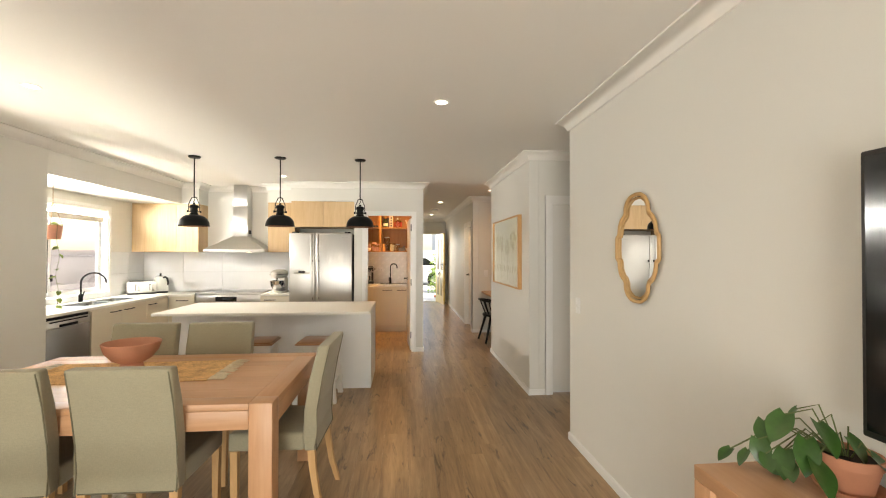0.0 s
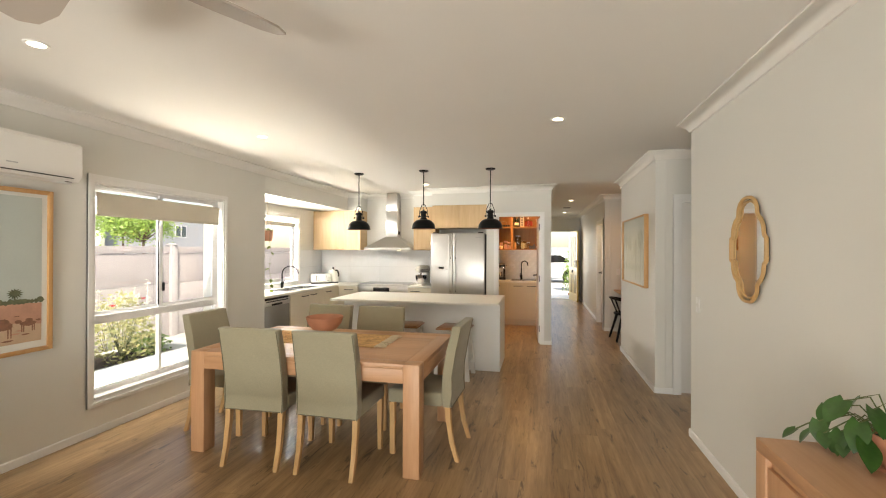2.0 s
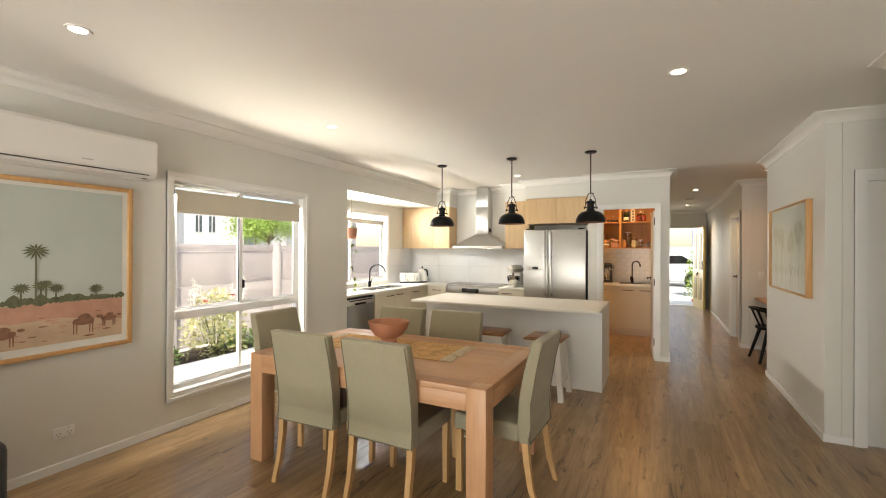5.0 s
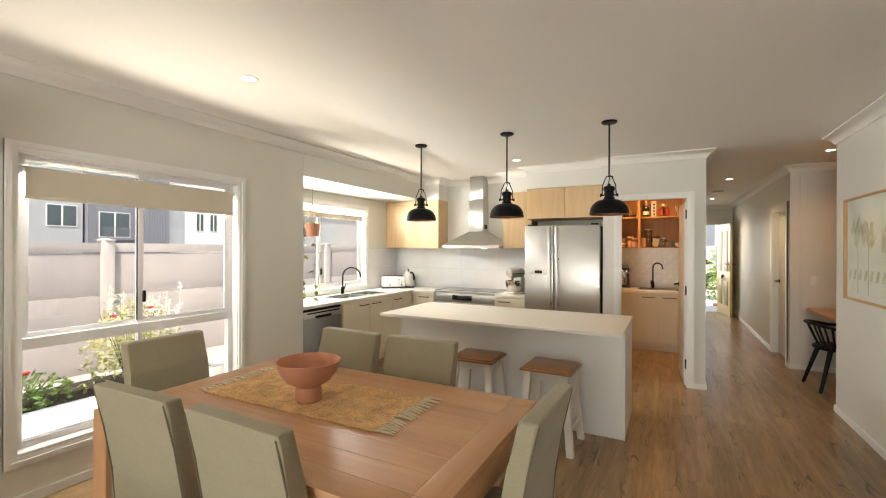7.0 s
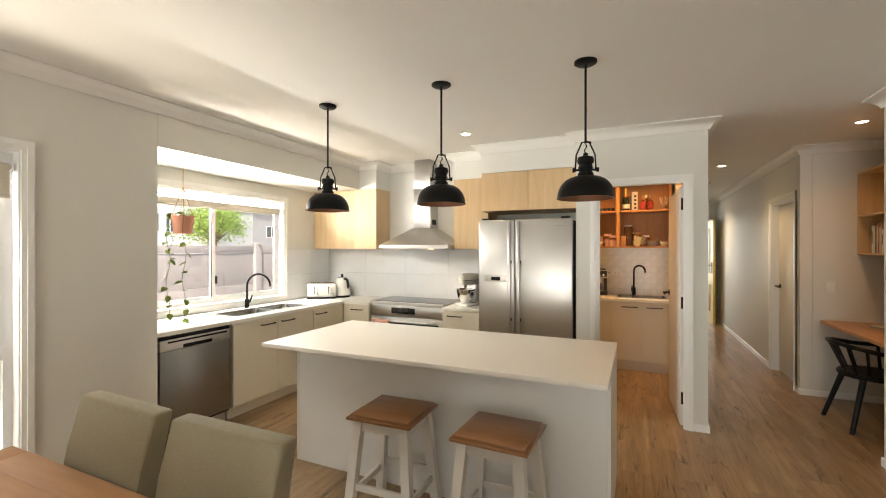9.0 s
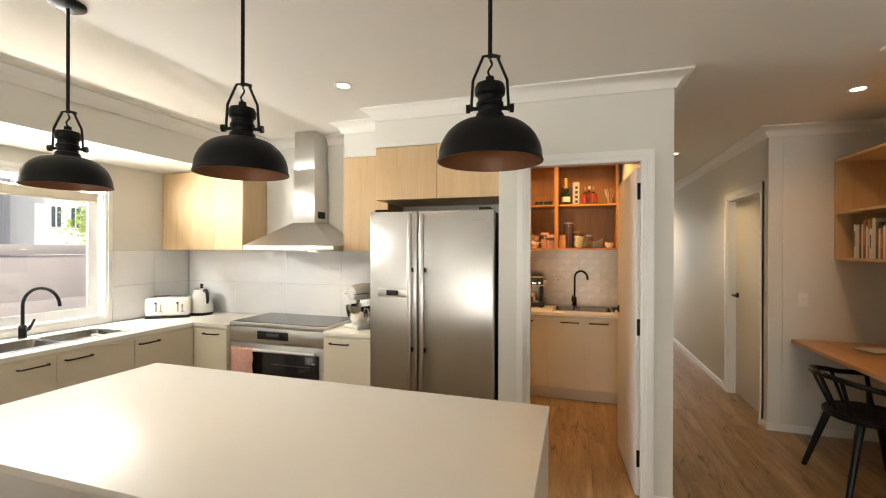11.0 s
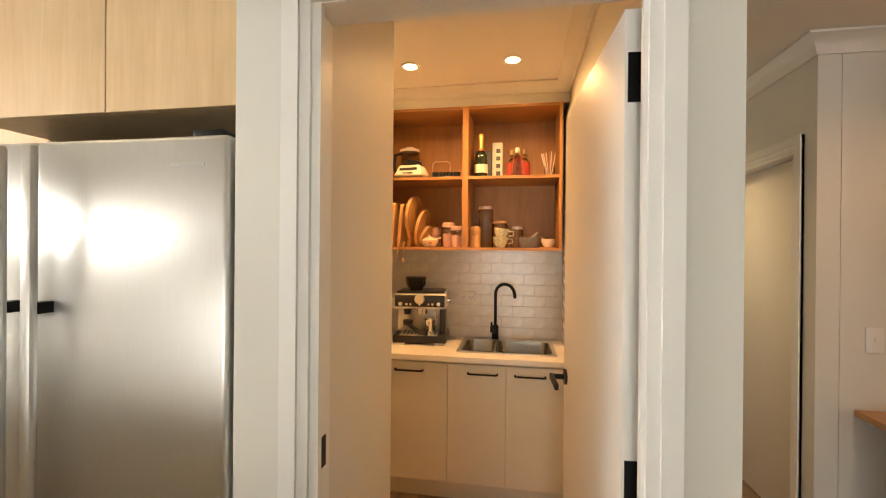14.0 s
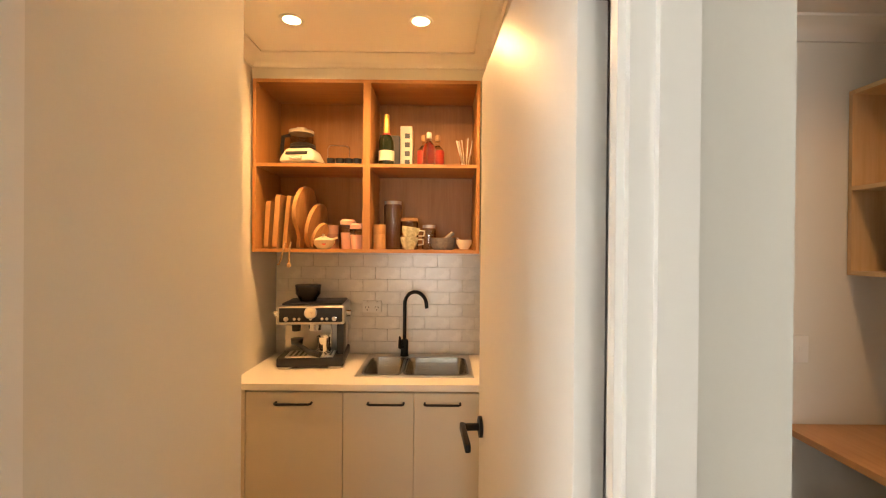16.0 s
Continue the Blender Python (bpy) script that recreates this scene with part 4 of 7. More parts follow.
def downlight(x, y, disc=None, watts=5.0, color=SOFTWARM, spread=125):
    t = thing("downlight", pose(x, y, H), "small round recessed ceiling downlight, lit", "downlight", "downlights")
    part("ring", lathe([(0.038, -0.004), (0.052, -0.005), (0.055, 0.0), (0.038, 0.0)], 28), M_TRIM, t)
    part("lens", lathe([(0, -0.003), (0.038, -0.003), (0.038, -0.001), (0, -0.001)], 24), disc or M_DISC, t, "glowing lens")
    spot_lamp("downlight_beam", (x, y, H - 0.02), watts, color, spread, 0.9, 0.035)


for x, y in ((0.452, 3.335), (-2.17, 3.30), (-2.17, 1.50), (0.452, 1.5), (-1.453, 6.375)):
    downlight(x, y)
downlight(0.93, 9.08, None, 25.0, (1.0, 0.70, 0.36))
downlight(0.93, 11.85, None, 25.0, (1.0, 0.70, 0.36))
downlight(1.635, 7.365, None, 14.0, (1.0, 0.56, 0.26), 150)
downlight(-0.525, 8.238, M_DISCW, 27.0, WARM, 165)
downlight(0.041, 8.238, M_DISCW, 27.0, WARM, 165)

# ---- pantry ----
PW_T = 0.87
t = thing("base_cabinet", pose(-0.868, 8.42, 0), "cream three-door pantry base cabinet with black handles", "cabinet")
b = bx(0, 1.25, 0.0, 0.55, 0.12, 0.66)
for x0, x1, y0, y1 in ((0, 1.25, 0, 0.016), (0, 0.016, 0.016, 0.55), (1.234, 1.25, 0.016, 0.55)):
    box(b, x0, x1, y0, y1, 0.66, 0.838)
part("body", b, M_CAB, t, smooth=None)
part("kick_board", bx(0, 1.25, 0.04, 0.056, 0, 0.12), M_KICK, t, smooth=None)
part("filler", bx(0, 0.074, -0.019, -0.001, 0.12, 0.838), M_CAB, t, smooth=None)
for a, b, hc in ((0.076, 0.543, 0.309), (0.543, 0.884, 0.749), (0.884, 1.25, 1.02)):
    d = part("door", bx(a + 0.0015, b - 0.0015, -0.019, -0.001, 0.125, 0.826, 0.0012, 1), M_CAB, t, smooth=None)
    bar_handle(d, hc, -0.019, 0.778, 0.17)
bm = slab((-0.868, -0.255, 0.275, 0.383), (8.385, 8.53, 8.86, 8.972), ((1, 1),), 0.84, PW_T)
solo("worktop", bm, M_STONE, "white stone pantry worktop on the cream cabinet", "worktop")
sink(pose(-0.29, 8.495, PW_T + 0.001), 0.60, 0.44, 0.235, "stainless steel pantry sink with a small and a large bowl")
mixer_tap(pose(-0.075, 8.905, PW_T + 0.006, 0, 0, 62), "matt black gooseneck tap at the pantry sink", 0.385, 0.15, -1)


def shelf_unit(name, at, w, d, h, shelf_z, dividers, label, mx, mz):
    """An open box of boards; local x along the front, y to the wall."""
    t = thing(name, at, label, "shelf")
    part("side", bx(0, 0.018, 0, d, 0, h, 0.001, 1), mz, t, smooth=None)
    part("side", bx(w - 0.018, w, 0, d, 0, h, 0.001, 1), mz, t, smooth=None)
    part("top", bx(0.018, w - 0.018, 0.0005, d, h - 0.018, h), mx, t, smooth=None)
    part("bottom", bx(0.018, w - 0.018, 0.0005, d, 0, 0.018), mx, t, smooth=None)
    part("back", bx(0.018, w - 0.018, d - 0.012, d, 0.018, h - 0.018), mz, t, smooth=None)
    xs = [0.018]
    for a, b in dividers:
        part("divider", bx(a, b, 0.0005, d - 0.012, 0.018, h - 0.018), mz, t, smooth=None)
        xs += [a, b]
    xs.append(w - 0.018)
    for a, b in zip(xs[::2], xs[1::2]):
        part("shelf", bx(a, b, 0.001, d - 0.012, shelf_z - 0.009, shelf_z + 0.009), mx, t, smooth=None)
    return t


M_SHELF = wood("warm_oak_board", (0.30, 0.130, 0.042), (0.405, 0.195, 0.068), (0.48, 0.25, 0.10), "z", 0.5, 16, 0.03)
M_SHELFX = wood("warm_oak_shelf", (0.30, 0.130, 0.042), (0.405, 0.195, 0.068), (0.48, 0.25, 0.10), "x", 0.5, 16, 0.03)
shelf_unit("pantry_shelf", pose(-0.859, 8.61, 1.494), 1.20, 0.362, 0.912, 0.46, [(0.582, 0.620)], "light oak open pantry shelf, half full of kitchenware", M_SHELFX, M_SHELF)
S1, S2 = 1.494 + 0.018, 1.494 + 0.469          # the lower and the upper shelf's top

M_CREAM = plain("cream_enamel", (0.74, 0.70, 0.60), 0.25, vary=0.02, bumpy=0)
M_BPLAST = plain("black_plastic", (0.015, 0.015, 0.016), 0.35, vary=0.1, bumpy=0.02)
M_BOARD = wood("cutting_board", (0.36, 0.17, 0.06), (0.52, 0.28, 0.12), (0.62, 0.38, 0.18), "z", 0.5, 22, 0.05)
M_TERRA = plain("terracotta", (0.52, 0.235, 0.14), 0.75, vary=0.08, scale=9, grain=120, bumpy=0.08)
M_PINK = plain("pink_silicone", (0.66, 0.38, 0.30), 0.6, vary=0.04)
M_MUG = plain("blush_glaze", (0.45, 0.25, 0.19), 0.35, vary=0.05)
M_CERAM = plain("cream_ceramic", (0.70, 0.62, 0.48), 0.3, vary=0.05, scale=20)
M_STONEG = plain("grey_granite", (0.16, 0.15, 0.14), 0.6, vary=0.35, scale=90, grain=300)
M_GREENG = base_mat("green_bottle_glass", (0.012, 0.02, 0.008), 0.08)
M_GOLD = plain("gold_foil", (0.62, 0.40, 0.12), 0.35, 0.8, vary=0.15, scale=60)
M_RED = plain("red_label", (0.40, 0.035, 0.02), 0.5, vary=0.1)
M_PALE = plain("pale_paper", (0.70, 0.64, 0.52), 0.7, vary=0.04)
M_GREYBOX = plain("dark_grey_card", (0.07, 0.075, 0.08), 0.6, vary=0.1)
M_CORK = plain("cork", (0.42, 0.24, 0.11), 0.8, vary=0.2, scale=120)
M_AMBER = glass("pale_drink", (0.95, 0.86, 0.72))

t = thing("blender", pose(-0.635, 8.74, S2, 0, 0, -8), "cream blender base with its clear jug standing behind", "blender")
b = bx(-0.104, 0.104, -0.085, 0.085, 0.014, 0.10, 0.022, 3)
for v in b.verts:
    k = 1 - 0.30 * max(0.0, v.co.z - 0.03) / 0.07
    v.co.x, v.co.y = v.co.x * k, v.co.y * k
part("base", b, M_CREAM, t)
part("foot", bx(-0.098, 0.098, -0.08, 0.08, 0, 0.014, 0.005), M_BPLAST, t)
part("control_plate", moved(bx(-0.062, 0.062, -0.004, 0.004, -0.009, 0.009, 0.003), pose(0, -0.0765, 0.066, -18)), M_BPLAST, t)
part("name_plate", moved(bx(-0.035, 0.035, -0.003, 0.003, -0.006, 0.006, 0.002), pose(0, -0.085, 0.038, -4)), M_CHROME, t)
part("collar", lathe([(0, 0.098), (0.066, 0.098), (0.07, 0.106), (0.066, 0.112), (0.068, 0.12), (0.062, 0.127), (0.05, 0.132), (0, 0.132)], 24), M_BPLAST, t, "black ribbed collar")
part("jug", lathe([(0.05, 0.0), (0.054, 0.004), (0.058, 0.10), (0.068, 0.225), (0.066, 0.225), (0.056, 0.10), (0.05, 0.008), (0, 0.006)], 28, -0.075, 0.135), M_CLEAR, t)
part("lid", lathe([(0, 0.222), (0.072, 0.222), (0.072, 0.24), (0.034, 0.249), (0.03, 0.258), (0, 0.258)], 28, -0.075, 0.135), M_CREAM, t, "cream jug lid")
part("jug_handle", tube([(-0.14, 0.12, 0.215), (-0.178, 0.11, 0.205), (-0.184, 0.11, 0.13), (-0.172, 0.11, 0.075), (-0.13, 0.12, 0.06)], 0.011, 8), M_BPLAST, t, "black jug handle")

t = thing("wire_rack", pose(-0.39, 8.70, S2), "dark metal egg rack with a thin wire handle", "rack")
part("tray", bx(-0.1, 0.09, -0.04, 0.04, 0, 0.012, 0.003), M_BPLAST, t)
for i in range(4):
    part("cup", lathe([(0, 0.012), (0.021, 0.012), (0.024, 0.042), (0.021, 0.042), (0.016, 0.016), (0, 0.016)], 14, -0.078 + i * 0.048), M_BPLAST, t)
part("handle", tube([(-0.095, 0, 0.01), (-0.095, 0, 0.10), (-0.08, 0, 0.115), (0.01, 0, 0.112), (0.022, 0, 0.10), (0.022, 0, 0.012)], 0.002, 6), M_CHROME, t)


def bottle(at, label, glass_m, r, h, neck, cap, lab, cap_m, lab_h, category="bottle"):
    t = thing("bottle", at, label, category, "bottles on the shelf")
    s = h - neck
    part("body", lathe([(0, 0), (r * 0.9, 0), (r, 0.008), (r, s * 0.72), (r * 0.86, s * 0.84), (r * 0.45, s * 0.97), (r * 0.36, s), (r * 0.34, h - cap), (0, h - cap)], 22), glass_m, t)
    part("cap", lathe([(0, h - cap - 0.002), (r * 0.42, h - cap - 0.002), (r * 0.40, h - 0.006), (r * 0.34, h), (0, h)], 18), cap_m, t)
    part("paper_label", lathe([(r + 0.0008, lab_h[0]), (r + 0.0008, lab_h[1])], 22), lab, t)
    return t


b = bottle(pose(-0.165, 8.70, S2), "dark green sparkling wine bottle with gold foil", M_GREENG, 0.043, 0.285, 0.10, 0.105, M_PALE, M_GOLD, (0.03, 0.085))
part("neck_label", lathe([(0.030, 0.158), (0.021, 0.182)], 20), M_RED, b, "red neck label")
t = thing("gift_box", pose(-0.16, 8.85, S2), "dark grey bottle gift box standing on the shelf", "box")
part("carton", bx(-0.055, 0.055, -0.05, 0.05, 0, 0.20, 0.002), M_GREYBOX, t)
t = thing("cookbook", pose(-0.06, 8.80, S2), "pale book with dark block lettering, standing upright", "book")
part("cover", bx(-0.038, 0.03, -0.012, 0.10, 0, 0.25, 0.002), M_PALE, t)
for k in range(4):
    part("letter_bar", bx(-0.012, 0.016, -0.0135, -0.012, 0.03 + k * 0.05, 0.058 + k * 0.05), M_GREYBOX, t)
for x, y, k in ((0.035, 8.80, 1), (0.115, 8.80, 1)):
    bottle(pose(x, y, S2), "clear bottle of red drink with a red label", M_AMBER, 0.036, 0.20, 0.06, 0.03, M_RED, M_CORK, (0.03, 0.11))
bottle(pose(0.068, 8.70, S2), "clear glass bottle with a pale stopper", M_CLEAR, 0.035, 0.19, 0.05, 0.028, M_CLEAR, M_PALE, (0.02, 0.03))
t = thing("straw_glass", pose(0.272, 8.74, S2), "small glass holding a bunch of striped paper straws", "glass")
part("tumbler", lathe([(0, 0), (0.03, 0), (0.034, 0.075), (0.032, 0.075), (0.028, 0.006), (0, 0.006)], 20), M_CLEAR, t)
rs = random.Random(3)
for i in range(9):
    a = rs.uniform(-1, 1)
    part("straw", tube([(a * 0.016, rs.uniform(-0.01, 0.01), 0.008), (a * 0.055, rs.uniform(-0.02, 0.02), 0.17 - abs(a) * 0.015)], 0.003, 6), M_PALE if i % 3 else M_CORK, t)


def cutting_board(x, y, outline, thick, lean, label, turn=90):
    ob = solo("cutting_board", prism(outline, -thick / 2, thick / 2, axis="y"), M_BOARD, label, "cutting board", group="cutting boards on the shelf", at=pose(x, y, S1, 0, 0, 0) @ pose(0, 0, 0, 0, lean, 0) @ pose(0, 0, 0, 0, 0, turn))
    return ob


def oblong(w, h, r=0.02):
    return [(u, v) for u, v in rounded_rect(-w / 2, w / 2, 0, h, r)]


cutting_board(-0.815, 8.80, oblong(0.24, 0.26), 0.024, 3, "dark timber cutting board standing on edge")
cutting_board(-0.765, 8.78, oblong(0.22, 0.295), 0.026, 4, "warm timber cutting board standing on edge")
cutting_board(-0.715, 8.79, oblong(0.22, 0.29), 0.022, 5, "brown timber cutting board standing on edge")
paddle = [(0.13 * math.cos(radians(a)), 0.22 + 0.13 * math.sin(radians(a))) for a in range(-60, 241, 20)] + [(-0.028, 0.06), (-0.026, 0.004), (0.026, 0.004), (0.028, 0.06)]
cutting_board(-0.655, 8.76, paddle, 0.022, 7, "round paddle-shaped bread board with a rope loop", 82)
disc = [(0.13 * math.cos(radians(a)), 0.131 + 0.13 * math.sin(radians(a))) for a in range(0, 360, 15)]
cutting_board(-0.598, 8.79, disc, 0.02, 12, "round timber serving board leaning on the others", 84)
disc2 = [(0.075 * math.cos(radians(a)), 0.076 + 0.075 * math.sin(radians(a))) for a in range(0, 360, 15)]
cutting_board(-0.56, 8.72, disc2, 0.016, 22, "small round timber board leaning on the others", 80)
M_ROPE = plain("jute_rope", (0.40, 0.25, 0.12), 0.9, vary=0.2, scale=60, grain=200, bumpy=0.3)
t = thing("rope_loop", pose(-0.69, 8.604, S1 - 0.02), "knotted jute rope hanging over the shelf edge", "rope")
part("strand", tube([(0, 0.03, 0.05), (0.0, -0.002, 0.02), (-0.008, -0.004, -0.03), (-0.02, -0.004, -0.06), (-0.028, -0.004, -0.066)], 0.0045, 7), M_ROPE, t)
part("strand", tube([(0.03, 0.03, 0.05), (0.034, -0.002, 0.02), (0.03, -0.004, -0.03), (0.03, -0.004, -0.062)], 0.0045, 7), M_ROPE, t)
part("knot", lathe([(0, -0.082), (0.012, -0.074), (0.010, -0.058), (0, -0.05)], 10, 0.03, -0.004), M_ROPE, t)

t = thing("mug", pose(-0.50, 8.83, S1), "blush glazed mug with raised lettering", "mug")
part("body", lathe([(0, 0), (0.045, 0), (0.047, 0.01), (0.047, 0.135), (0.043, 0.135), (0.042, 0.01), (0, 0.01)], 24), M_MUG, t)
part("handle", tube([(-0.045, 0, 0.11), (-0.075, 0, 0.105), (-0.078, 0, 0.06), (-0.045, 0, 0.04)], 0.006, 8), M_MUG, t)
part("letter_bar", lathe([(0.0478, 0.06), (0.0478, 0.085)], 24), plain("letter_print", (0.34, 0.19, 0.15), 0.5), t)
t = thing("sugar_bowl", pose(-0.505, 8.70, S1), "cream patterned ceramic sugar bowl with lid and spoon", "bowl")
part("body", lathe([(0, 0), (0.032, 0), (0.058, 0.03), (0.06, 0.048), (0.056, 0.05), (0.054, 0.032), (0.03, 0.006), (0, 0.006)], 24), M_CERAM, t)
part("lid", lathe([(0, 0.078), (0.008, 0.082), (0.007, 0.07), (0.05, 0.054), (0.056, 0.049), (0, 0.049)][::-1], 24), M_CERAM, t)
part("spoon", tube([(0.04, -0.01, 0.05), (0.082, -0.02, 0.062)], [0.004, 0.006], 6), M_CERAM, t)
for k in range(5):
    a = k * 1.25
    part("motif", lathe([(0, 0.0), (0.011, 0.001), (0, 0.002)], 8, 0, 0), M_RED, t).matrix_local = pose(0.055 * math.cos(a), 0.055 * math.sin(a), 0.03, 0, 70, math.degrees(a))
for x, y, h in ((-0.385, 8.76, 0.165), (-0.318, 8.70, 0.14)):
    t = thing("travel_cup", pose(x, y, S1), "glass travel cup with a pink lid and band", "cup", "travel cups")
    part("cup", lathe([(0, 0), (0.033, 0), (0.042, h - 0.03), (0.04, h - 0.03), (0.031, 0.004), (0, 0.004)], 22), M_CLEAR, t)
    part("band", lathe([(0.0345, 0.0), (0.041, h * 0.55), (0.0395, h * 0.55), (0.034, 0.0)], 22), M_PINK, t)
    part("lid", lathe([(0, h), (0.034, h), (0.044, h - 0.012), (0.044, h - 0.03), (0, h - 0.03)][::-1], 22), M_PINK, t)

t = thing("grinder", pose(-0.20, 8.70, S1), "plain turned timber grinder", "grinder")
part("body", lathe([(0, 0), (0.034, 0), (0.035, 0.004), (0.035, 0.08), (0.034, 0.082), (0.035, 0.084), (0.035, 0.13), (0.032, 0.135), (0, 0.135)], 22), M_BOARD, t)


def glass_jar(x, y, r, h, label, fill=None):
    t = thing("glass_jar", pose(x, y, S1), label, "jar", "glass jars")
    part("jar", lathe([(0, 0), (r * 0.95, 0), (r, 0.006), (r, h - 0.03), (r * 0.92, h - 0.02), (r * 0.92, h - 0.016), (r - 0.004, h - 0.03), (r - 0.004, 0.006), (0, 0.006)], 24), M_CLEAR, t)
    part("lid", lathe([(0, h - 0.018), (r * 0.96, h - 0.018), (r * 0.96, h), (0, h)], 24), M_CORK if fill else M_STEEL, t)
    if fill:
        part("contents", lathe([(0, 0.008), (r - 0.006, 0.008), (r - 0.006, h * 0.45), (0, h * 0.46)], 20), fill, t)
    return t


M_GRAIN = plain("dry_grain", (0.45, 0.30, 0.16), 0.8, vary=0.3, scale=150, grain=400, bumpy=0.4)
glass_jar(-0.14, 8.82, 0.05, 0.275, "tall clear glass storage jar")
glass_jar(-0.045, 8.82, 0.05, 0.18, "clear glass jar with a cork lid", M_GRAIN)
glass_jar(0.07, 8.76, 0.037, 0.138, "small clear glass jar with a steel lid", None)
M_FLORAL = plain("floral_china", (0.62, 0.58, 0.36), 0.25, vary=0.35, scale=55, grain=90, bumpy=0)
for k, (z, tilt) in enumerate(((0.0, 0), (0.056, 8))):
    t = thing("tea_cup", pose(-0.035, 8.685, S1 + z, 0, tilt, 0), "cream tea cup with a green floral pattern, stacked", "cup", "stacked tea cups")
    part("cup", lathe([(0, 0), (0.025, 0), (0.028, 0.006), (0.045, 0.035), (0.05, 0.066), (0.047, 0.066), (0.042, 0.036), (0.024, 0.008), (0, 0.008)], 24), M_FLORAL, t)
    part("handle", tube([(0.048, 0, 0.055), (0.075, 0, 0.056), (0.076, 0, 0.03), (0.046, 0, 0.024)], 0.0045, 8), M_FLORAL, t)
t = thing("mortar", pose(0.15, 8.74, S1), "dark grey granite mortar with its pestle", "mortar")
part("bowl", lathe([(0, 0), (0.055, 0), (0.068, 0.02), (0.07, 0.066), (0.058, 0.066), (0.05, 0.025), (0, 0.018)], 24), M_STONEG, t)
part("pestle", tube([(0.0, -0.01, 0.04), (-0.045, -0.02, 0.075), (0.055, 0.0, 0.095)][::2], [0.017, 0.011], 10), M_STONEG, t)
t = thing("salt_bowl", pose(0.265, 8.71, S1 + 0.004), "small pale ceramic salt bowl with a spoon", "bowl")
part("bowl", lathe([(0, 0), (0.024, 0), (0.042, 0.03), (0.043, 0.052), (0.040, 0.052), (0.036, 0.03), (0, 0.012)], 22), M_CERAM, t)
part("spoon", tube([(0.0, 0, 0.03), (-0.04, -0.004, 0.064)], 0.003, 6), M_CERAM, t)
solo("coaster", lathe([(0, S1), (0.05, S1), (0.05, S1 + 0.004), (0, S1 + 0.004)], 20, 0.265, 8.71), M_BOARD, "thin timber coaster under a salt bowl", "coaster")


def coffee_machine():
    t = thing("coffee_machine", pose(-0.572, 8.80, PW_T, 0, 0, 6), "steel and black espresso machine with a bean hopper", "coffee machine")
    part("base", bx(-0.175, 0.175, -0.17, 0.15, 0.012, 0.062, 0.008), M_BPLAST, t)
    for sx in (-1, 1):
        part("foot", bx(sx * 0.13 - 0.035, sx * 0.13 + 0.035, -0.168, -0.13, 0.0, 0.014, 0.003), M_STEEL, t)
    part("drip_tray", bx(-0.13, 0.12, -0.172, -0.03, 0.062, 0.07, 0.002), M_STEEL, t)
    for i in range(9):
        part("tray_slot", bx(-0.11 + i * 0.026, -0.099 + i * 0.026, -0.16, -0.045, 0.0702, 0.0712), M_BPLAST, t)
    part("back_body", bx(-0.165, 0.165, -0.02, 0.15, 0.062, 0.30, 0.006), M_STEEL, t)
    part("side_panel", bx(0.13, 0.168, -0.11, 0.0, 0.062, 0.232, 0.006), M_BPLAST, t)
    part("head", bx(-0.178, 0.178, -0.15, 0.15, 0.232, 0.335, 0.014, 3), M_STEEL, t)
    f = part("fascia", bx(-0.165, 0.165, -0.156, -0.149, 0.248, 0.325, 0.004), M_BPLAST, t, "black control fascia")
    bm = moved(lathe([(0, 0), (0.033, 0), (0.033, 0.012), (0.028, 0.014), (0, 0.014)], 24), pose(0.0, -0.156, 0.30, 90))
    part("gauge", bm, M_STEEL, f)
    part("gauge_face", moved(lathe([(0, 0.0142), (0.026, 0.0142), (0.026, 0.0155), (0, 0.0155)], 24), pose(0.0, -0.156, 0.30, 90)), M_PALE, f, "cream pressure gauge dial")
    part("needle", bx(-0.001, 0.012, -0.1735, -0.172, 0.30, 0.302), M_RED, f)
    for x in (-0.125, 0.125):
        part("knob", moved(lathe([(0, 0), (0.014, 0), (0.013, 0.016), (0, 0.017)], 16), pose(x, -0.156, 0.268, 90)), M_CHROME, f)
    for x in (-0.085, -0.06, 0.0, 0.06, 0.085):
        part("button", moved(lathe([(0, 0), (0.008, 0), (0.008, 0.006), (0, 0.006)], 12), pose(x, -0.156, 0.266, 90)), M_CHROME, f)
    for sx in (-1, 1):
        part("steam_knob", moved(lathe([(0, 0), (0.02, 0), (0.02, 0.026), (0.012, 0.03), (0, 0.03)], 18), pose(sx * 0.178, -0.08, 0.285, 0, 90 * sx, 0)), M_CHROME, t, "chrome steam knob")
    part("group_head", lathe([(0, 0.195), (0.034, 0.195), (0.036, 0.232), (0, 0.232)], 22, 0.01, -0.085), M_CHROME, t)
    part("grinder_chute", lathe([(0, 0.19), (0.022, 0.19), (0.026, 0.232), (0, 0.232)], 18, -0.09, -0.085), M_BPLAST, t)
    part("portafilter", lathe([(0, 0.118), (0.03, 0.12), (0.034, 0.15), (0, 0.152)], 20, -0.085, -0.09), M_BPLAST, t)
    part("portafilter_handle", tube([(-0.08, -0.11, 0.125), (0.0, -0.168, 0.088), (0.055, -0.19, 0.082)], [0.012, 0.014, 0.016], 10), M_BPLAST, t, "black portafilter handle")
    part("milk_jug", lathe([(0, 0.071), (0.036, 0.071), (0.04, 0.09), (0.037, 0.15), (0.041, 0.162), (0.038, 0.162), (0.034, 0.15), (0, 0.09)], 22, 0.06, -0.10), M_CHROME, t, "polished milk jug")
    part("steam_wand", tube([(0.10, -0.11, 0.235), (0.105, -0.13, 0.19), (0.10, -0.12, 0.11)], 0.005, 8), M_CHROME, t)
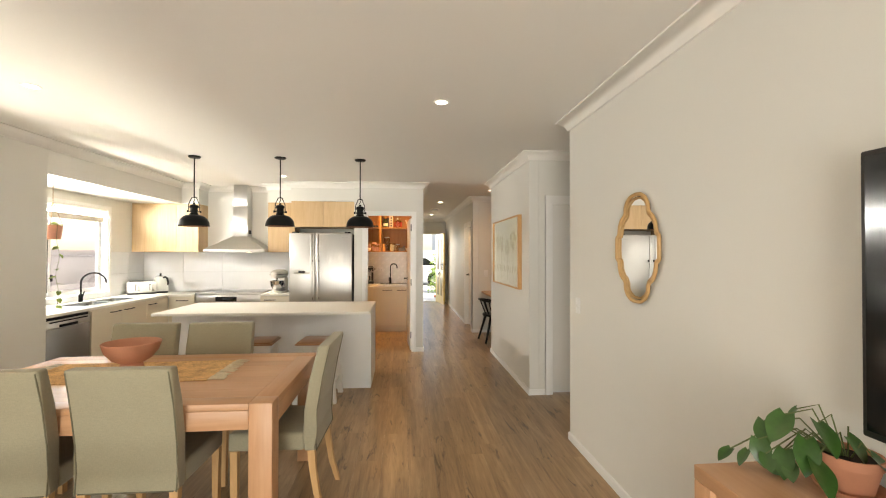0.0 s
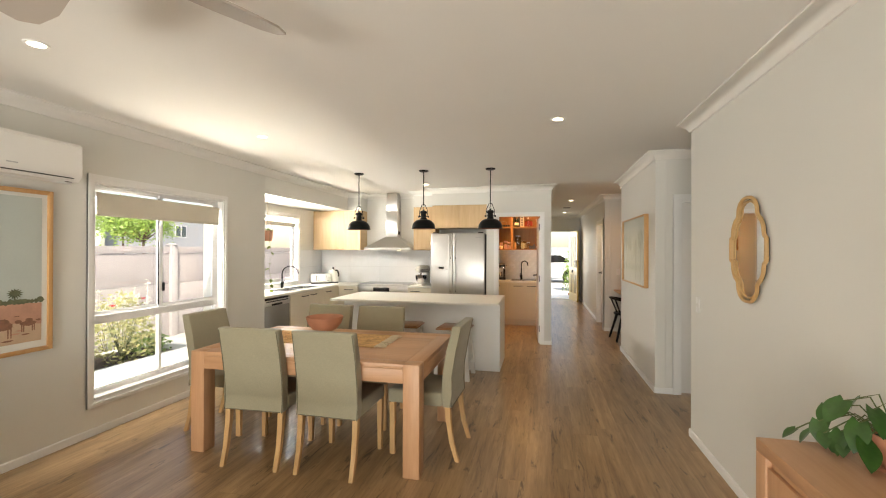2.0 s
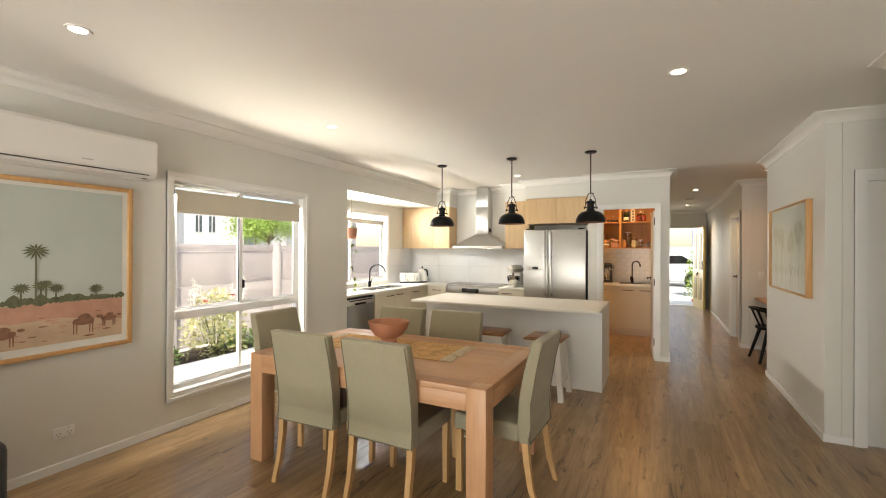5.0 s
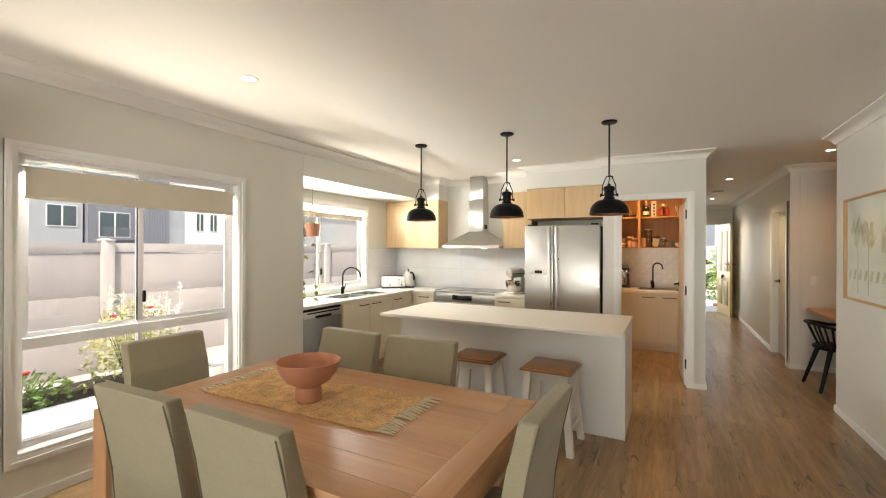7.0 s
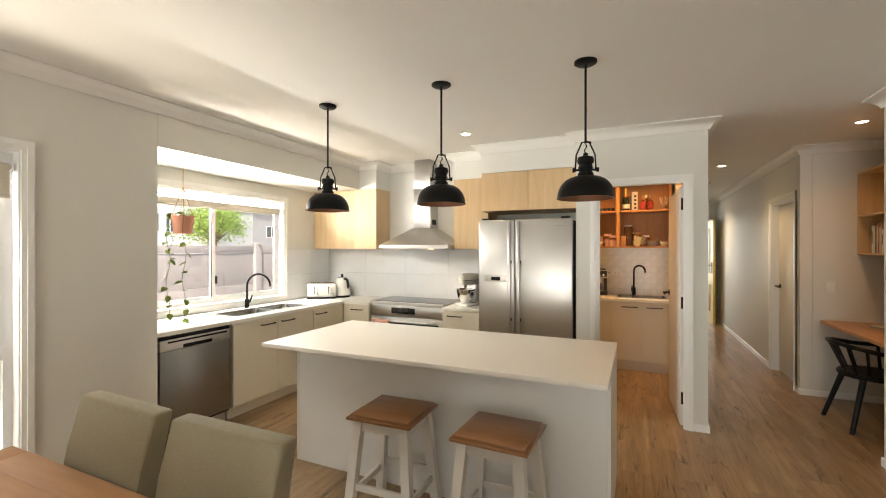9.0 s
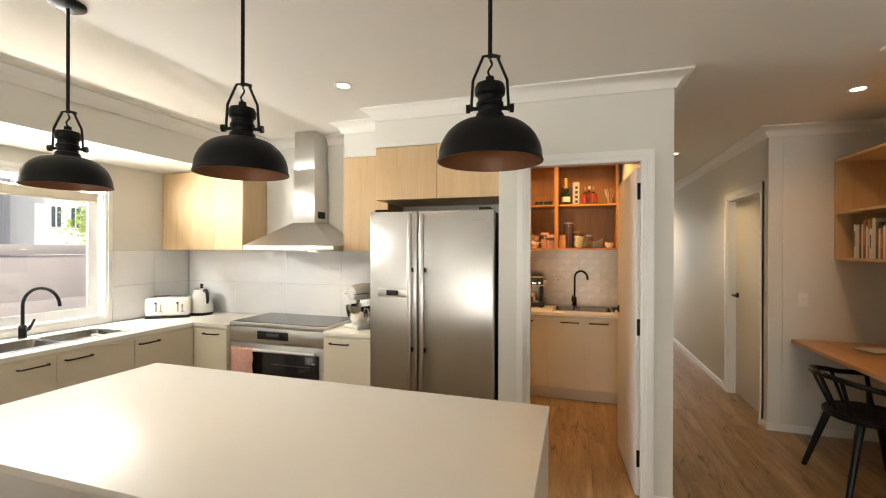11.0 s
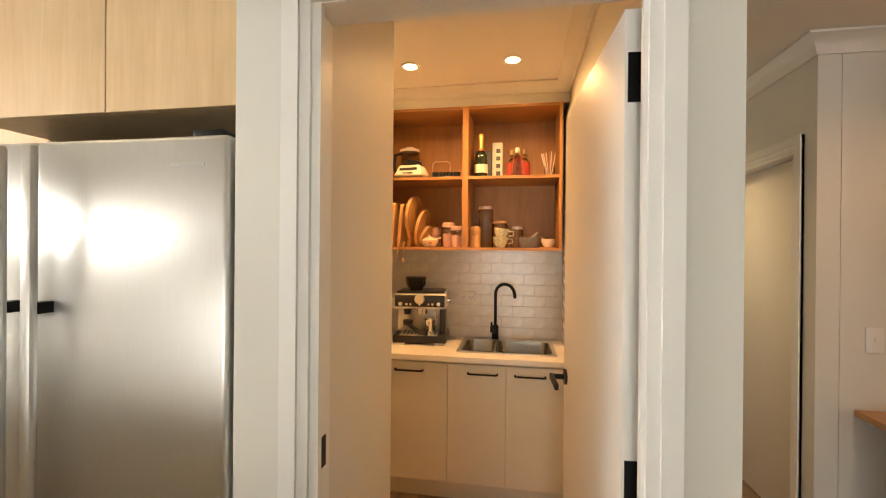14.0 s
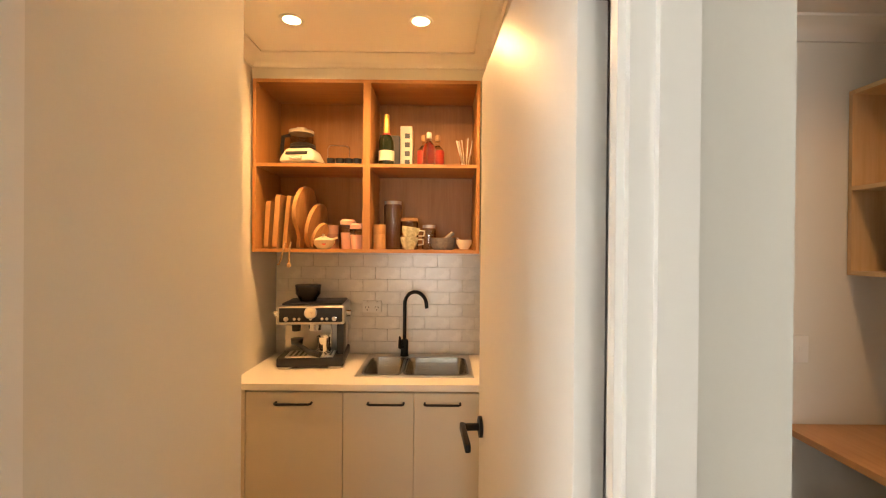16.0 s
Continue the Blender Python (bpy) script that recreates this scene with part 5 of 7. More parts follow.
    part("cup_rail", bx(-0.16, 0.16, -0.12, 0.14, 0.335, 0.345, 0.004), M_BPLAST, t)
    hp = part("hopper", lathe([(0, 0.345), (0.045, 0.345), (0.05, 0.36), (0.068, 0.385), (0.07, 0.43), (0.066, 0.43), (0.06, 0.385), (0.044, 0.365), (0, 0.36)], 26, -0.045, 0.0), plain("smoked_plastic", (0.03, 0.022, 0.016), 0.15, bumpy=0), t, "smoked bean hopper")
    part("hopper_lid", lathe([(0, 0.428), (0.072, 0.428), (0.072, 0.436), (0, 0.438)], 26, -0.045, 0.0), M_BPLAST, hp)
    return t


coffee_machine()


def lever_handle(parent, m, flip=1):
    """A black lever on a round rose; local: the face looks to -y, the lever runs along flip * x."""
    bm = moved(lathe([(0, 0), (0.027, 0), (0.027, 0.008), (0, 0.008)], 24), pose(0, 0, 0, 90))
    tube([(0, -0.006, 0), (0, -0.05, 0)], 0.0095, 10, bm)
    box(bm, min(0, flip * 0.115) - 0.009, max(0, flip * 0.115) + 0.009, -0.058, -0.044, -0.011, 0.011, 0.004)
    moved(bm, m)
    return part("handle", bm, M_BLACK, parent, "black lever handle")


M_DOOR = plain("white_door_paint", (0.79, 0.775, 0.745), 0.44, vary=0.015, scale=2, grain=60, bumpy=0.015)
# pantry door, standing open into the pantry
t = thing("door_pantry", pose(0.288, 6.83, 0.008, 0, 0, 93.3), "white flush pantry door standing wide open", "door", kind="structure")
part("leaf", bx(0.004, 0.705, -0.036, 0.0, 0, 1.985, 0.002), M_DOOR, t)
lever_handle(t, pose(0.655, 0.0, 1.045, 0, 0, 180), 1)
lever_handle(t, pose(0.655, -0.036, 1.045), -1)
for z in (0.225, 1.02, 1.845):
    bm = tube([(-0.003, -0.038, z - 0.05), (-0.003, -0.038, z + 0.05)], 0.006, 10)
    box(bm, 0.0, 0.0042, -0.036, -0.006, z - 0.05, z + 0.05)
    part("hinge", bm, M_BLACK, t, "black butt hinge")
solo("strike_plate", bx(-0.361, -0.358, 6.825, 6.85, 1.0, 1.07), M_BLACK, "small black strike plate in the door jamb", "strike plate")


def wall_plate(at, w, h, label, name="light_switch", category="light switch", rockers=1, sockets=0):
    """A white plate; local: it looks to -y."""
    t = thing(name, at, label, category)
    part("plate", bx(-w / 2, w / 2, -0.008, 0, -h / 2, h / 2, 0.003), M_TRIM, t)
    for i in range(rockers):
        x = (i - (rockers - 1) / 2) * 0.025
        part("rocker", bx(x - 0.006, x + 0.006, -0.012, -0.008, -0.012, 0.012, 0.0015), M_DOOR, t)
    for i in range(sockets):
        x = (i - (sockets - 1) / 2) * w * 0.5
        for dx, dz, r in ((-0.009, 0.004, 25), (0.009, 0.004, -25), (0, -0.012, 0)):
            part("socket_slot", moved(bx(-0.0015, 0.0015, -0.0088, -0.008, -0.005, 0.005), pose(x + dx, 0, dz - 0.008, 0, r, 0)), M_GAP, t)
        part("rocker", bx(x - 0.006, x + 0.006, -0.012, -0.008, 0.018, 0.032, 0.0015), M_DOOR, t)
    return t


wall_plate(pose(-0.41, 6.925, 1.10, 0, 0, 90), 0.072, 0.116, "white light switch on the pantry side wall")
wall_plate(pose(1.711, 8.22, 1.095), 0.074, 0.118, "white light switch above the study desk")
wall_plate(pose(1.50, 3.475, 1.07, 0, 0, -90), 0.074, 0.118, "white light switch on the living room wall", rockers=2)
wall_plate(pose(-3.14, 1.835, 0.25, 0, 0, 90), 0.118, 0.074, "white double power outlet low on the wall", "power_outlet", "power outlet", 0, 2)
wall_plate(pose(-0.28, 8.973, 1.16), 0.116, 0.072, "white power outlet on the pantry tiles", "power_outlet", "power outlet", 0, 2)

# ---- hall and study ----
t = thing("door_hall", pose(1.536, 8.392, 0.0, 0, 0, 90), "closed white flush hall door with a black lever", "door", kind="structure")
part("leaf", bx(0.0, 0.788, -0.036, 0.0, 0.012, 1.998, 0.002), M_DOOR, t)
lever_handle(t, pose(0.73, 0.0, 1.03, 0, 0, 180), 1)
t = thing("door_alcove", pose(1.74, 4.765, 0.0), "closed white flush door in the alcove", "door", kind="structure")
part("leaf", bx(0.002, 0.66, -0.036, 0.0, 0.01, 1.98, 0.002), M_DOOR, t)
lever_handle(t, pose(0.60, -0.036, 1.0), -1)

M_FDOOR = plain("pale_yellow_gloss", (0.70, 0.54, 0.15), 0.3, vary=0.03, bumpy=0.02)
M_FPANEL = plain("ochre_door_panel", (0.36, 0.27, 0.07), 0.4, vary=0.05)
t = thing("door_front", pose(1.20, 13.39, 0.01, 0, 0, -79.6), "pale yellow panelled front door standing open", "door", kind="structure")
W, D = 0.88, 0.042
part("leaf", bx(0, W, -D + 0.006, -0.006, 0, 2.04), M_FDOOR, t)
bm = bmesh.new()
for y0, y1 in ((-D, -D + 0.006), (-0.006, 0.0)):
    for x0, x1, z0, z1 in ((0, 0.12, 0, 2.04), (W - 0.12, W, 0, 2.04), (W / 2 - 0.05, W / 2 + 0.05, 0.2, 1.92), (0.12, W - 0.12, 0, 0.2), (0.12, W - 0.12, 1.92, 2.04), (0.12, W - 0.12, 0.80, 0.95)):
        box(bm, x0, x1, y0, y1, z0, z1)
part("stiles_and_rails", bm, M_FDOOR, t)
for x0, x1 in ((0.12, W / 2 - 0.05), (W / 2 + 0.05, W - 0.12)):
    for z0, z1 in ((0.2, 0.80), (0.95, 1.92)):
        part("panel", bx(x0 + 0.035, x1 - 0.035, -D - 0.002, 0.002, z0 + 0.035, z1 - 0.035, 0.004), M_FPANEL, t)
for y, o in ((-D, 0), (0.0, 180)):
    bm = bx(-0.02, 0.02, -0.008, 0, -0.11, 0.11, 0.003)
    tube([(0, -0.008, 0.05), (0, -0.045, 0.05)], 0.008, 8, bm)
    box(bm, -0.11 if o == 0 else -0.01, 0.01 if o == 0 else 0.11, -0.052, -0.04, 0.042, 0.058)
    part("handle", moved(bm, pose(W - 0.055, y, 1.10, 0, 0, o)), M_BLACK, t, "black handle plate")
bm = moved(lathe([(0, 0), (0.028, 0), (0.03, 0.02), (0, 0.024)], 18), pose(W / 2, -D, 0.88, 90))
tube(arc((W / 2, -D - 0.028, 0.85), 0.032, 0, 360, 16, "xz"), 0.006, 8, bm)
part("door_knocker", bm, M_BLACK, t, "black ring door knocker")

solo("ceiling_vent", bx(0.84, 1.0, 10.46, 10.62, H - 0.018, H - 0.0005, 0.004), plain("grey_vent", (0.42, 0.41, 0.39), 0.5), "small grey square vent on the hall ceiling", "vent")

M_DESK = wood("desk_oak", (0.42, 0.20, 0.08), (0.55, 0.29, 0.13), (0.63, 0.37, 0.19), "y", 0.4, 12, 0.04)
t = thing("desk", pose(1.632, 6.655, 0), "built-in timber study desk fixed to the walls", "desk")
part("desktop", bx(0, 0.616, 0.0, 1.562, 0.738, 0.766, 0.002), M_DESK, t)
part("support_rail", bx(0.594, 0.616, 0.0, 1.562, 0.68, 0.737), M_TRIM, t)
part("end_cleat", bx(0.06, 0.59, 1.544, 1.562, 0.70, 0.737), M_TRIM, t)
t = thing("notebook", pose(2.02, 7.88, 0.766, 0, 0, 18), "thin grey notebook lying on the desk", "notebook")
part("cover", bx(-0.11, 0.11, -0.08, 0.08, 0, 0.012, 0.002), plain("grey_cover", (0.30, 0.31, 0.31), 0.5), t)
part("pages", bx(-0.105, 0.111, -0.076, 0.076, 0.012, 0.016), M_PALE, t)
t = shelf_unit("study_shelf", pose(1.915, 8.217, 1.421, 0, 0, -90), 1.562, 0.333, 0.80, 0.375, [(0.79, 0.808)], "oak open wall shelf above the desk, half full of books", M_OAKX, M_OAK)
rb = random.Random(11)
x = 8.02
COLS = [(0.70, 0.68, 0.62), (0.62, 0.60, 0.56), (0.10, 0.09, 0.09), (0.66, 0.60, 0.48), (0.35, 0.10, 0.07), (0.72, 0.71, 0.70), (0.45, 0.30, 0.16)]
BM = [plain("book_cloth", c, 0.6, vary=0.05) for c in COLS]
for i in range(17):
    w, h = rb.uniform(0.016, 0.036), rb.uniform(0.21, 0.29)
    t = thing("book", pose(1.945, x - w, 1.4395), ("tall book with a %s spine standing on the study shelf" % ("white", "grey", "black", "cream", "dark red", "pale", "brown")[i % 7]), "book", "books on the study shelf")
    part("cover", bx(0, 0.19, 0, w, 0, h, 0.001, 1), BM[i % 7], t)
    part("pages", bx(0.004, 0.191, 0.002, w - 0.002, h - 0.001, h + 0.0006), M_PALE, t)
    part("title_bar", bx(-0.0008, 0.0, w * 0.3, w * 0.7, h * 0.35, h * 0.8), BM[(i + 2) % 7], t)
    x -= w + 0.001
t = thing("storage_box", pose(2.06, 7.32, 1.4395), "orange-brown storage box on the study shelf", "box")
part("body", bx(-0.12, 0.12, -0.09, 0.09, 0, 0.27, 0.004), plain("rust_card", (0.42, 0.16, 0.06), 0.6, vary=0.08), t)
part("lid", bx(-0.122, 0.122, -0.092, 0.092, 0.225, 0.272, 0.003), plain("rust_card_lid", (0.46, 0.18, 0.07), 0.6, vary=0.08), t)


def desk_chair():
    """A low spindle armchair; local: the sitter looks to +x."""
    t = thing("desk_chair", pose(1.742, 7.44, 0, 0, 0, 6), "black painted wooden spindle armchair at the desk", "chair")
    out = [(0.23 * math.cos(radians(a)) * 1.02, 0.235 * math.sin(radians(a))) for a in range(0, 360, 15)]
    b = prism(out, 0.425, 0.46)
    bmesh.ops.bevel(b, geom=b.edges[:], offset=0.01, segments=2, affect="EDGES")
    part("seat", b, M_BLACKWOOD, t)
    for sx in (-1, 1):
        for sy in (-1, 1):
            part("leg", tube([(sx * 0.14, sy * 0.14, 0.43), (sx * 0.25, sy * 0.215, 0.0)], [0.023, 0.016], 10), M_BLACKWOOD, t)
    rail = [(0.25, -0.285, 0.63), (0.12, -0.295, 0.64)] + [(0.29 * math.cos(radians(a)), 0.29 * math.sin(radians(a)), 0.645 + 0.055 * max(0, -math.cos(radians(a)))) for a in range(-90, -271, -15)] + [(0.12, 0.295, 0.64), (0.25, 0.285, 0.63)]
    bm = tube(rail, 0.017, 10)
    part("back_rail", bm, M_BLACKWOOD, t)
    for a in (-100, -125, -150, -180, -210, -235, -260):
        c, s = math.cos(radians(a)), math.sin(radians(a))
        part("spindle", tube([(0.185 * c, 0.185 * s, 0.455), (0.285 * c, 0.285 * s, 0.645 + 0.055 * max(0, -c))], [0.009, 0.012], 8), M_BLACKWOOD, t)
    for sy in (-1, 1):
        part("arm_post", tube([(0.13, sy * 0.18, 0.455), (0.17, sy * 0.288, 0.635)], 0.012, 8), M_BLACKWOOD, t)
    return t


desk_chair()

# ---- dining table ware ----
M_JUTE = fabric("woven_jute", (0.68, 0.41, 0.19), 110, 0.6)
M_FRINGE = plain("cream_cotton", (0.68, 0.60, 0.44), 0.9, vary=0.1, scale=60)
t = thing("table_runner", pose(-1.435, 3.108, TZ, 0, 0, 1.2), "woven jute table runner with a cream fringe", "table runner")
rj = random.Random(8)
for i in range(34):
    y = -0.215 + i * 0.013
    pts = [(-0.52 + rj.uniform(-0.006, 0.006) + 1.04 * k / 14, y + rj.uniform(-0.001, 0.001), 0.0045 + 0.0015 * ((k + i) % 2)) for k in range(15)]
    part("cord", tube(pts, 0.0062, 6), M_JUTE, t)
for sx in (-1, 1):
    for i in range(20):
        y = -0.21 + i * 0.0222
        a = rj.uniform(-0.02, 0.02)
        part("tassel", tube([(sx * 0.515, y, 0.006), (sx * 0.55, y + a * 0.5, 0.009), (sx * (0.59 + rj.uniform(0, 0.02)), y + a, 0.004)], [0.004, 0.006, 0.003], 6), M_FRINGE, t)
t = thing("pedestal_bowl", pose(-1.39, 3.03, TZ + 0.012), "terracotta footed bowl on the table runner", "bowl")
t.scale = (0.94, 0.94, 1.1)
part("foot", lathe([(0, 0), (0.062, 0), (0.066, 0.006), (0.063, 0.05), (0.055, 0.064), (0, 0.064)], 32), M_TERRA, t)
part("bowl", lathe([(0, 0.06), (0.058, 0.062), (0.105, 0.085), (0.142, 0.125), (0.158, 0.170), (0.154, 0.173), (0.149, 0.168), (0.134, 0.128), (0.098, 0.094), (0.05, 0.076), (0, 0.074)], 40), M_TERRA, t)

# ---- kitchen small things ----
M_WHITEEN = plain("white_enamel", (0.76, 0.74, 0.69), 0.2, vary=0.02, bumpy=0)
t = thing("toaster", pose(-3.665, 7.05, WT, 0, 0, 38), "white four-slice toaster on a black base", "toaster")
part("foot", bx(-0.175, 0.175, -0.125, 0.125, 0.0, 0.022, 0.008), M_BPLAST, t)
part("body", bx(-0.178, 0.178, -0.128, 0.128, 0.02, 0.185, 0.03, 4), M_WHITEEN, t)
part("top_plate", bx(-0.155, 0.155, -0.1, 0.1, 0.183, 0.19, 0.002), M_CHROME, t)
for x in (-0.08, 0.08):
    for y in (-0.05, 0.05):
        part("slot", bx(x - 0.065, x + 0.065, y - 0.014, y + 0.014, 0.1895, 0.1912), M_GAP, t)
for x in (-0.085, 0.085):
    part("lever_slot", bx(x - 0.004, x + 0.004, -0.130, -0.127, 0.06, 0.15), M_GAP, t)
    part("lever", tube([(x, -0.126, 0.142), (x, -0.155, 0.142)], [0.006, 0.009], 10), M_BPLAST, t)
    part("dial", moved(lathe([(0, 0), (0.016, 0), (0.015, 0.014), (0, 0.015)], 18), pose(x + 0.035, -0.128, 0.055, 90)), M_CHROME, t)
    for k in range(3):
        part("button", moved(lathe([(0, 0), (0.006, 0), (0.006, 0.005), (0, 0.005)], 10), pose(x + 0.035, -0.128, 0.085 + k * 0.018, 90)), M_CHROME, t)
t = thing("kettle", pose(-3.50, 7.24, WT, 0, 0, -25), "cream electric kettle with a black handle", "kettle")
t.scale = (1.2, 1.2, 1.2)
part("power_base", lathe([(0, 0), (0.085, 0), (0.085, 0.014), (0.07, 0.022), (0, 0.022)], 28), M_BPLAST, t)
part("body", lathe([(0, 0.022), (0.086, 0.022), (0.09, 0.035), (0.088, 0.07), (0.072, 0.14), (0.055, 0.195), (0.045, 0.205), (0, 0.205)], 32), M_WHITEEN, t)
part("lid", lathe([(0, 0.203), (0.05, 0.203), (0.048, 0.213), (0.02, 0.222), (0, 0.223)], 26), M_CHROME, t)
part("lid_knob", lathe([(0, 0.222), (0.008, 0.222), (0.014, 0.235), (0.01, 0.245), (0, 0.246)], 16), M_BPLAST, t)
part("spout", tube([(-0.06, 0, 0.13), (-0.09, 0, 0.165), (-0.1, 0, 0.185)], [0.026, 0.018, 0.012], 12), M_WHITEEN, t)
part("handle", tube([(0.045, 0, 0.19), (0.09, 0, 0.2), (0.12, 0, 0.18), (0.135, 0, 0.13), (0.128, 0, 0.1)], [0.012, 0.012, 0.013, 0.012, 0.009], 10), M_BPLAST, t)
t = thing("stand_mixer", pose(-1.71, 7.18, WT, 0, 0, 68), "cream stand mixer with a steel bowl", "mixer")
part("base", bx(-0.16, 0.13, -0.095, 0.095, 0.0, 0.03, 0.012, 3), M_WHITEEN, t)
part("column", bx(0.04, 0.13, -0.05, 0.05, 0.028, 0.23, 0.02, 3), M_WHITEEN, t)
bm = tube([(0.13, 0, 0.285), (0.10, 0, 0.285), (0.0, 0, 0.288), (-0.1, 0, 0.288), (-0.155, 0, 0.285), (-0.17, 0, 0.283)], [0.045, 0.062, 0.068, 0.066, 0.055, 0.035], 20)
part("head", bm, M_WHITEEN, t)
part("trim_band", bx(-0.168, 0.135, -0.0685, 0.0685, 0.276, 0.282, 0.002), M_CHROME, t)
part("beater_shaft", lathe([(0, 0.16), (0.012, 0.16), (0.018, 0.225), (0, 0.23)], 14, -0.085), M_CHROME, t)
part("bowl", lathe([(0, 0.032), (0.05, 0.032), (0.055, 0.045), (0.088, 0.09), (0.105, 0.15), (0.108, 0.182), (0.104, 0.182), (0.1, 0.15), (0.08, 0.09), (0, 0.05)], 32, -0.075), M_CHROME, t)
part("bowl_handle", tube([(-0.09, -0.1, 0.165), (-0.095, -0.14, 0.16), (-0.095, -0.145, 0.11), (-0.09, -0.09, 0.09)], 0.007, 8), M_CHROME, t)

M_TOWEL = fabric("pink_waffle", (0.66, 0.36, 0.29), 140, 0.18)
t = thing("tea_towel", pose(-2.66, 6.858, 0.672), "pink waffle tea towel hung over the oven handle", "towel")
bm = bmesh.new()
cols, rows_ = 16, 40
grid = []
for j in range(rows_ + 1):
    s = j / rows_
    ln = []
    for i in range(cols + 1):
        u = i / cols
        w = 0.11 * (1 - 0.07 * math.sin(s * 3))
        x = -w + 2 * w * u + 0.004 * math.sin(j * 0.5 + 2)
        if s < 0.12:
            a = math.pi * s / 0.12
            y, z = 0.0 + 0.016 * math.cos(a), 0.016 * math.sin(a)
        else:
            y, z = -0.016, -(s - 0.12) * 0.38
        y += -0.006 * math.sin(u * 11 + s * 2) * min(1, s * 3) - 0.0022 * (j % 2)
        ln.append(bm.verts.new((x, y, z - 0.01 * math.sin(u * 5) * s)))
    grid.append(ln)
for j in range(rows_):
    for i in range(cols):
        bm.faces.new((grid[j][i], grid[j][i + 1], grid[j + 1][i + 1], grid[j + 1][i]))
cloth = part("cloth", bm, M_TOWEL, t, smooth=60)
sol = cloth.modifiers.new("thick", "SOLIDIFY")
sol.thickness = 0.004

M_LEAF = plain("leaf_green", (0.035, 0.095, 0.018), 0.3, vary=0.35, scale=18, grain=60, bumpy=0.1)
M_LEAFY = plain("leaf_lime", (0.22, 0.30, 0.05), 0.45, vary=0.3, scale=18, grain=60, bumpy=0.1)
M_STEM = plain("stem_green", (0.10, 0.13, 0.04), 0.6, vary=0.2)
M_SOIL = plain("potting_soil", (0.035, 0.024, 0.016), 0.95, vary=0.4, scale=60, grain=200, bumpy=0.6)


def heart_leaf(length, width, droop=0.25, fold=0.18):
    """A heart-shaped leaf from the stalk at the origin along +x."""
    bm = bmesh.new()
    n = 9
    rows3 = []
    for i in range(n + 1):
        s = i / n
        w = width * (math.sin(math.pi * min(1, s * 0.86 + 0.14)) ** 0.8) * (1 - s * 0.25) if i < n else 0.0
        x, z = length * s, -droop * length * s * s
        back = -0.14 * length if i == 0 else (-0.05 * length if i == 1 else 0)
        if w < 1e-4:
            rows3.append([bm.verts.new((x, 0, z))])
        else:
            rows3.append([bm.verts.new((x + back * abs(k) / 2, w * k / 2, z + fold * w * abs(k) / 2)) for k in (-2, -1, 0, 1, 2)])
    for a, b in zip(rows3, rows3[1:]):
        for k in range(4):
            if len(b) == 1:
                bm.faces.new((a[k], a[k + 1], b[0]))
            else:
                bm.faces.new((a[k], a[k + 1], b[k + 1], b[k]))
    return bm


t = thing("hanging_planter", pose(-3.335, 5.01, 2.204), "pink hanging pot with a trailing plant at the kitchen window", "planter")
t.scale = (1.08, 1.08, 0.925)
part("pot", lathe([(0, -0.655), (0.06, -0.655), (0.076, -0.50), (0.071, -0.50), (0.058, -0.63), (0, -0.63)], 28), plain("pink_pot", (0.60, 0.27, 0.18), 0.6, vary=0.04), t)
part("soil", lathe([(0, -0.52), (0.07, -0.52)], 20), M_SOIL, t)
for k in range(3):
    a = radians(20 + 120 * k)
    part("cord", tube([(0.075 * math.cos(a), 0.075 * math.sin(a), -0.505), (0, 0, -0.25), (0, 0, 0)], 0.0025, 6), M_ROPE, t)
rl = random.Random(21)
leaf_small = mesh_of("leaf", heart_leaf(0.055, 0.022), M_LEAFY, 60)
for k, (deg, ln) in enumerate(((200, 0.40), (250, 0.84), (330, 0.88))):
    a = radians(deg)
    pts = [(0.06 * math.cos(a), 0.06 * math.sin(a), -0.51), (0.085 * math.cos(a), 0.085 * math.sin(a), -0.485)]
    for q in range(1, 12):
        pts.append((0.095 * math.cos(a) + 0.010 * math.sin(q * 1.3 + k), 0.095 * math.sin(a) + 0.010 * math.cos(q * 1.1 + k), -0.5 - ln * q / 11))
    st = part("vine", tube(pts, 0.0018, 5), M_STEM, t)
    for q, p in enumerate(pts[1:]):
        if 0 < q < 3:
            continue
        o = new("leaf", leaf_small)
        o.parent = st
        o.matrix_local = pose(*p, rl.uniform(-40, 40), rl.uniform(-10, 60), rl.uniform(0, 360))
for k in range(6):
    a = rl.uniform(0, 6.28)
    o = new("leaf", leaf_small)
    o.parent = t
    o.matrix_local = pose(0.055 * math.cos(a), 0.055 * math.sin(a), -0.495, rl.uniform(-30, 30), rl.uniform(-30, 10), math.degrees(a))

# ---- living room ----
M_RATTAN = wood("gilt_rattan", (0.36, 0.20, 0.07), (0.50, 0.31, 0.13), (0.60, 0.41, 0.20), "z", 0.45, 40, 0.1)


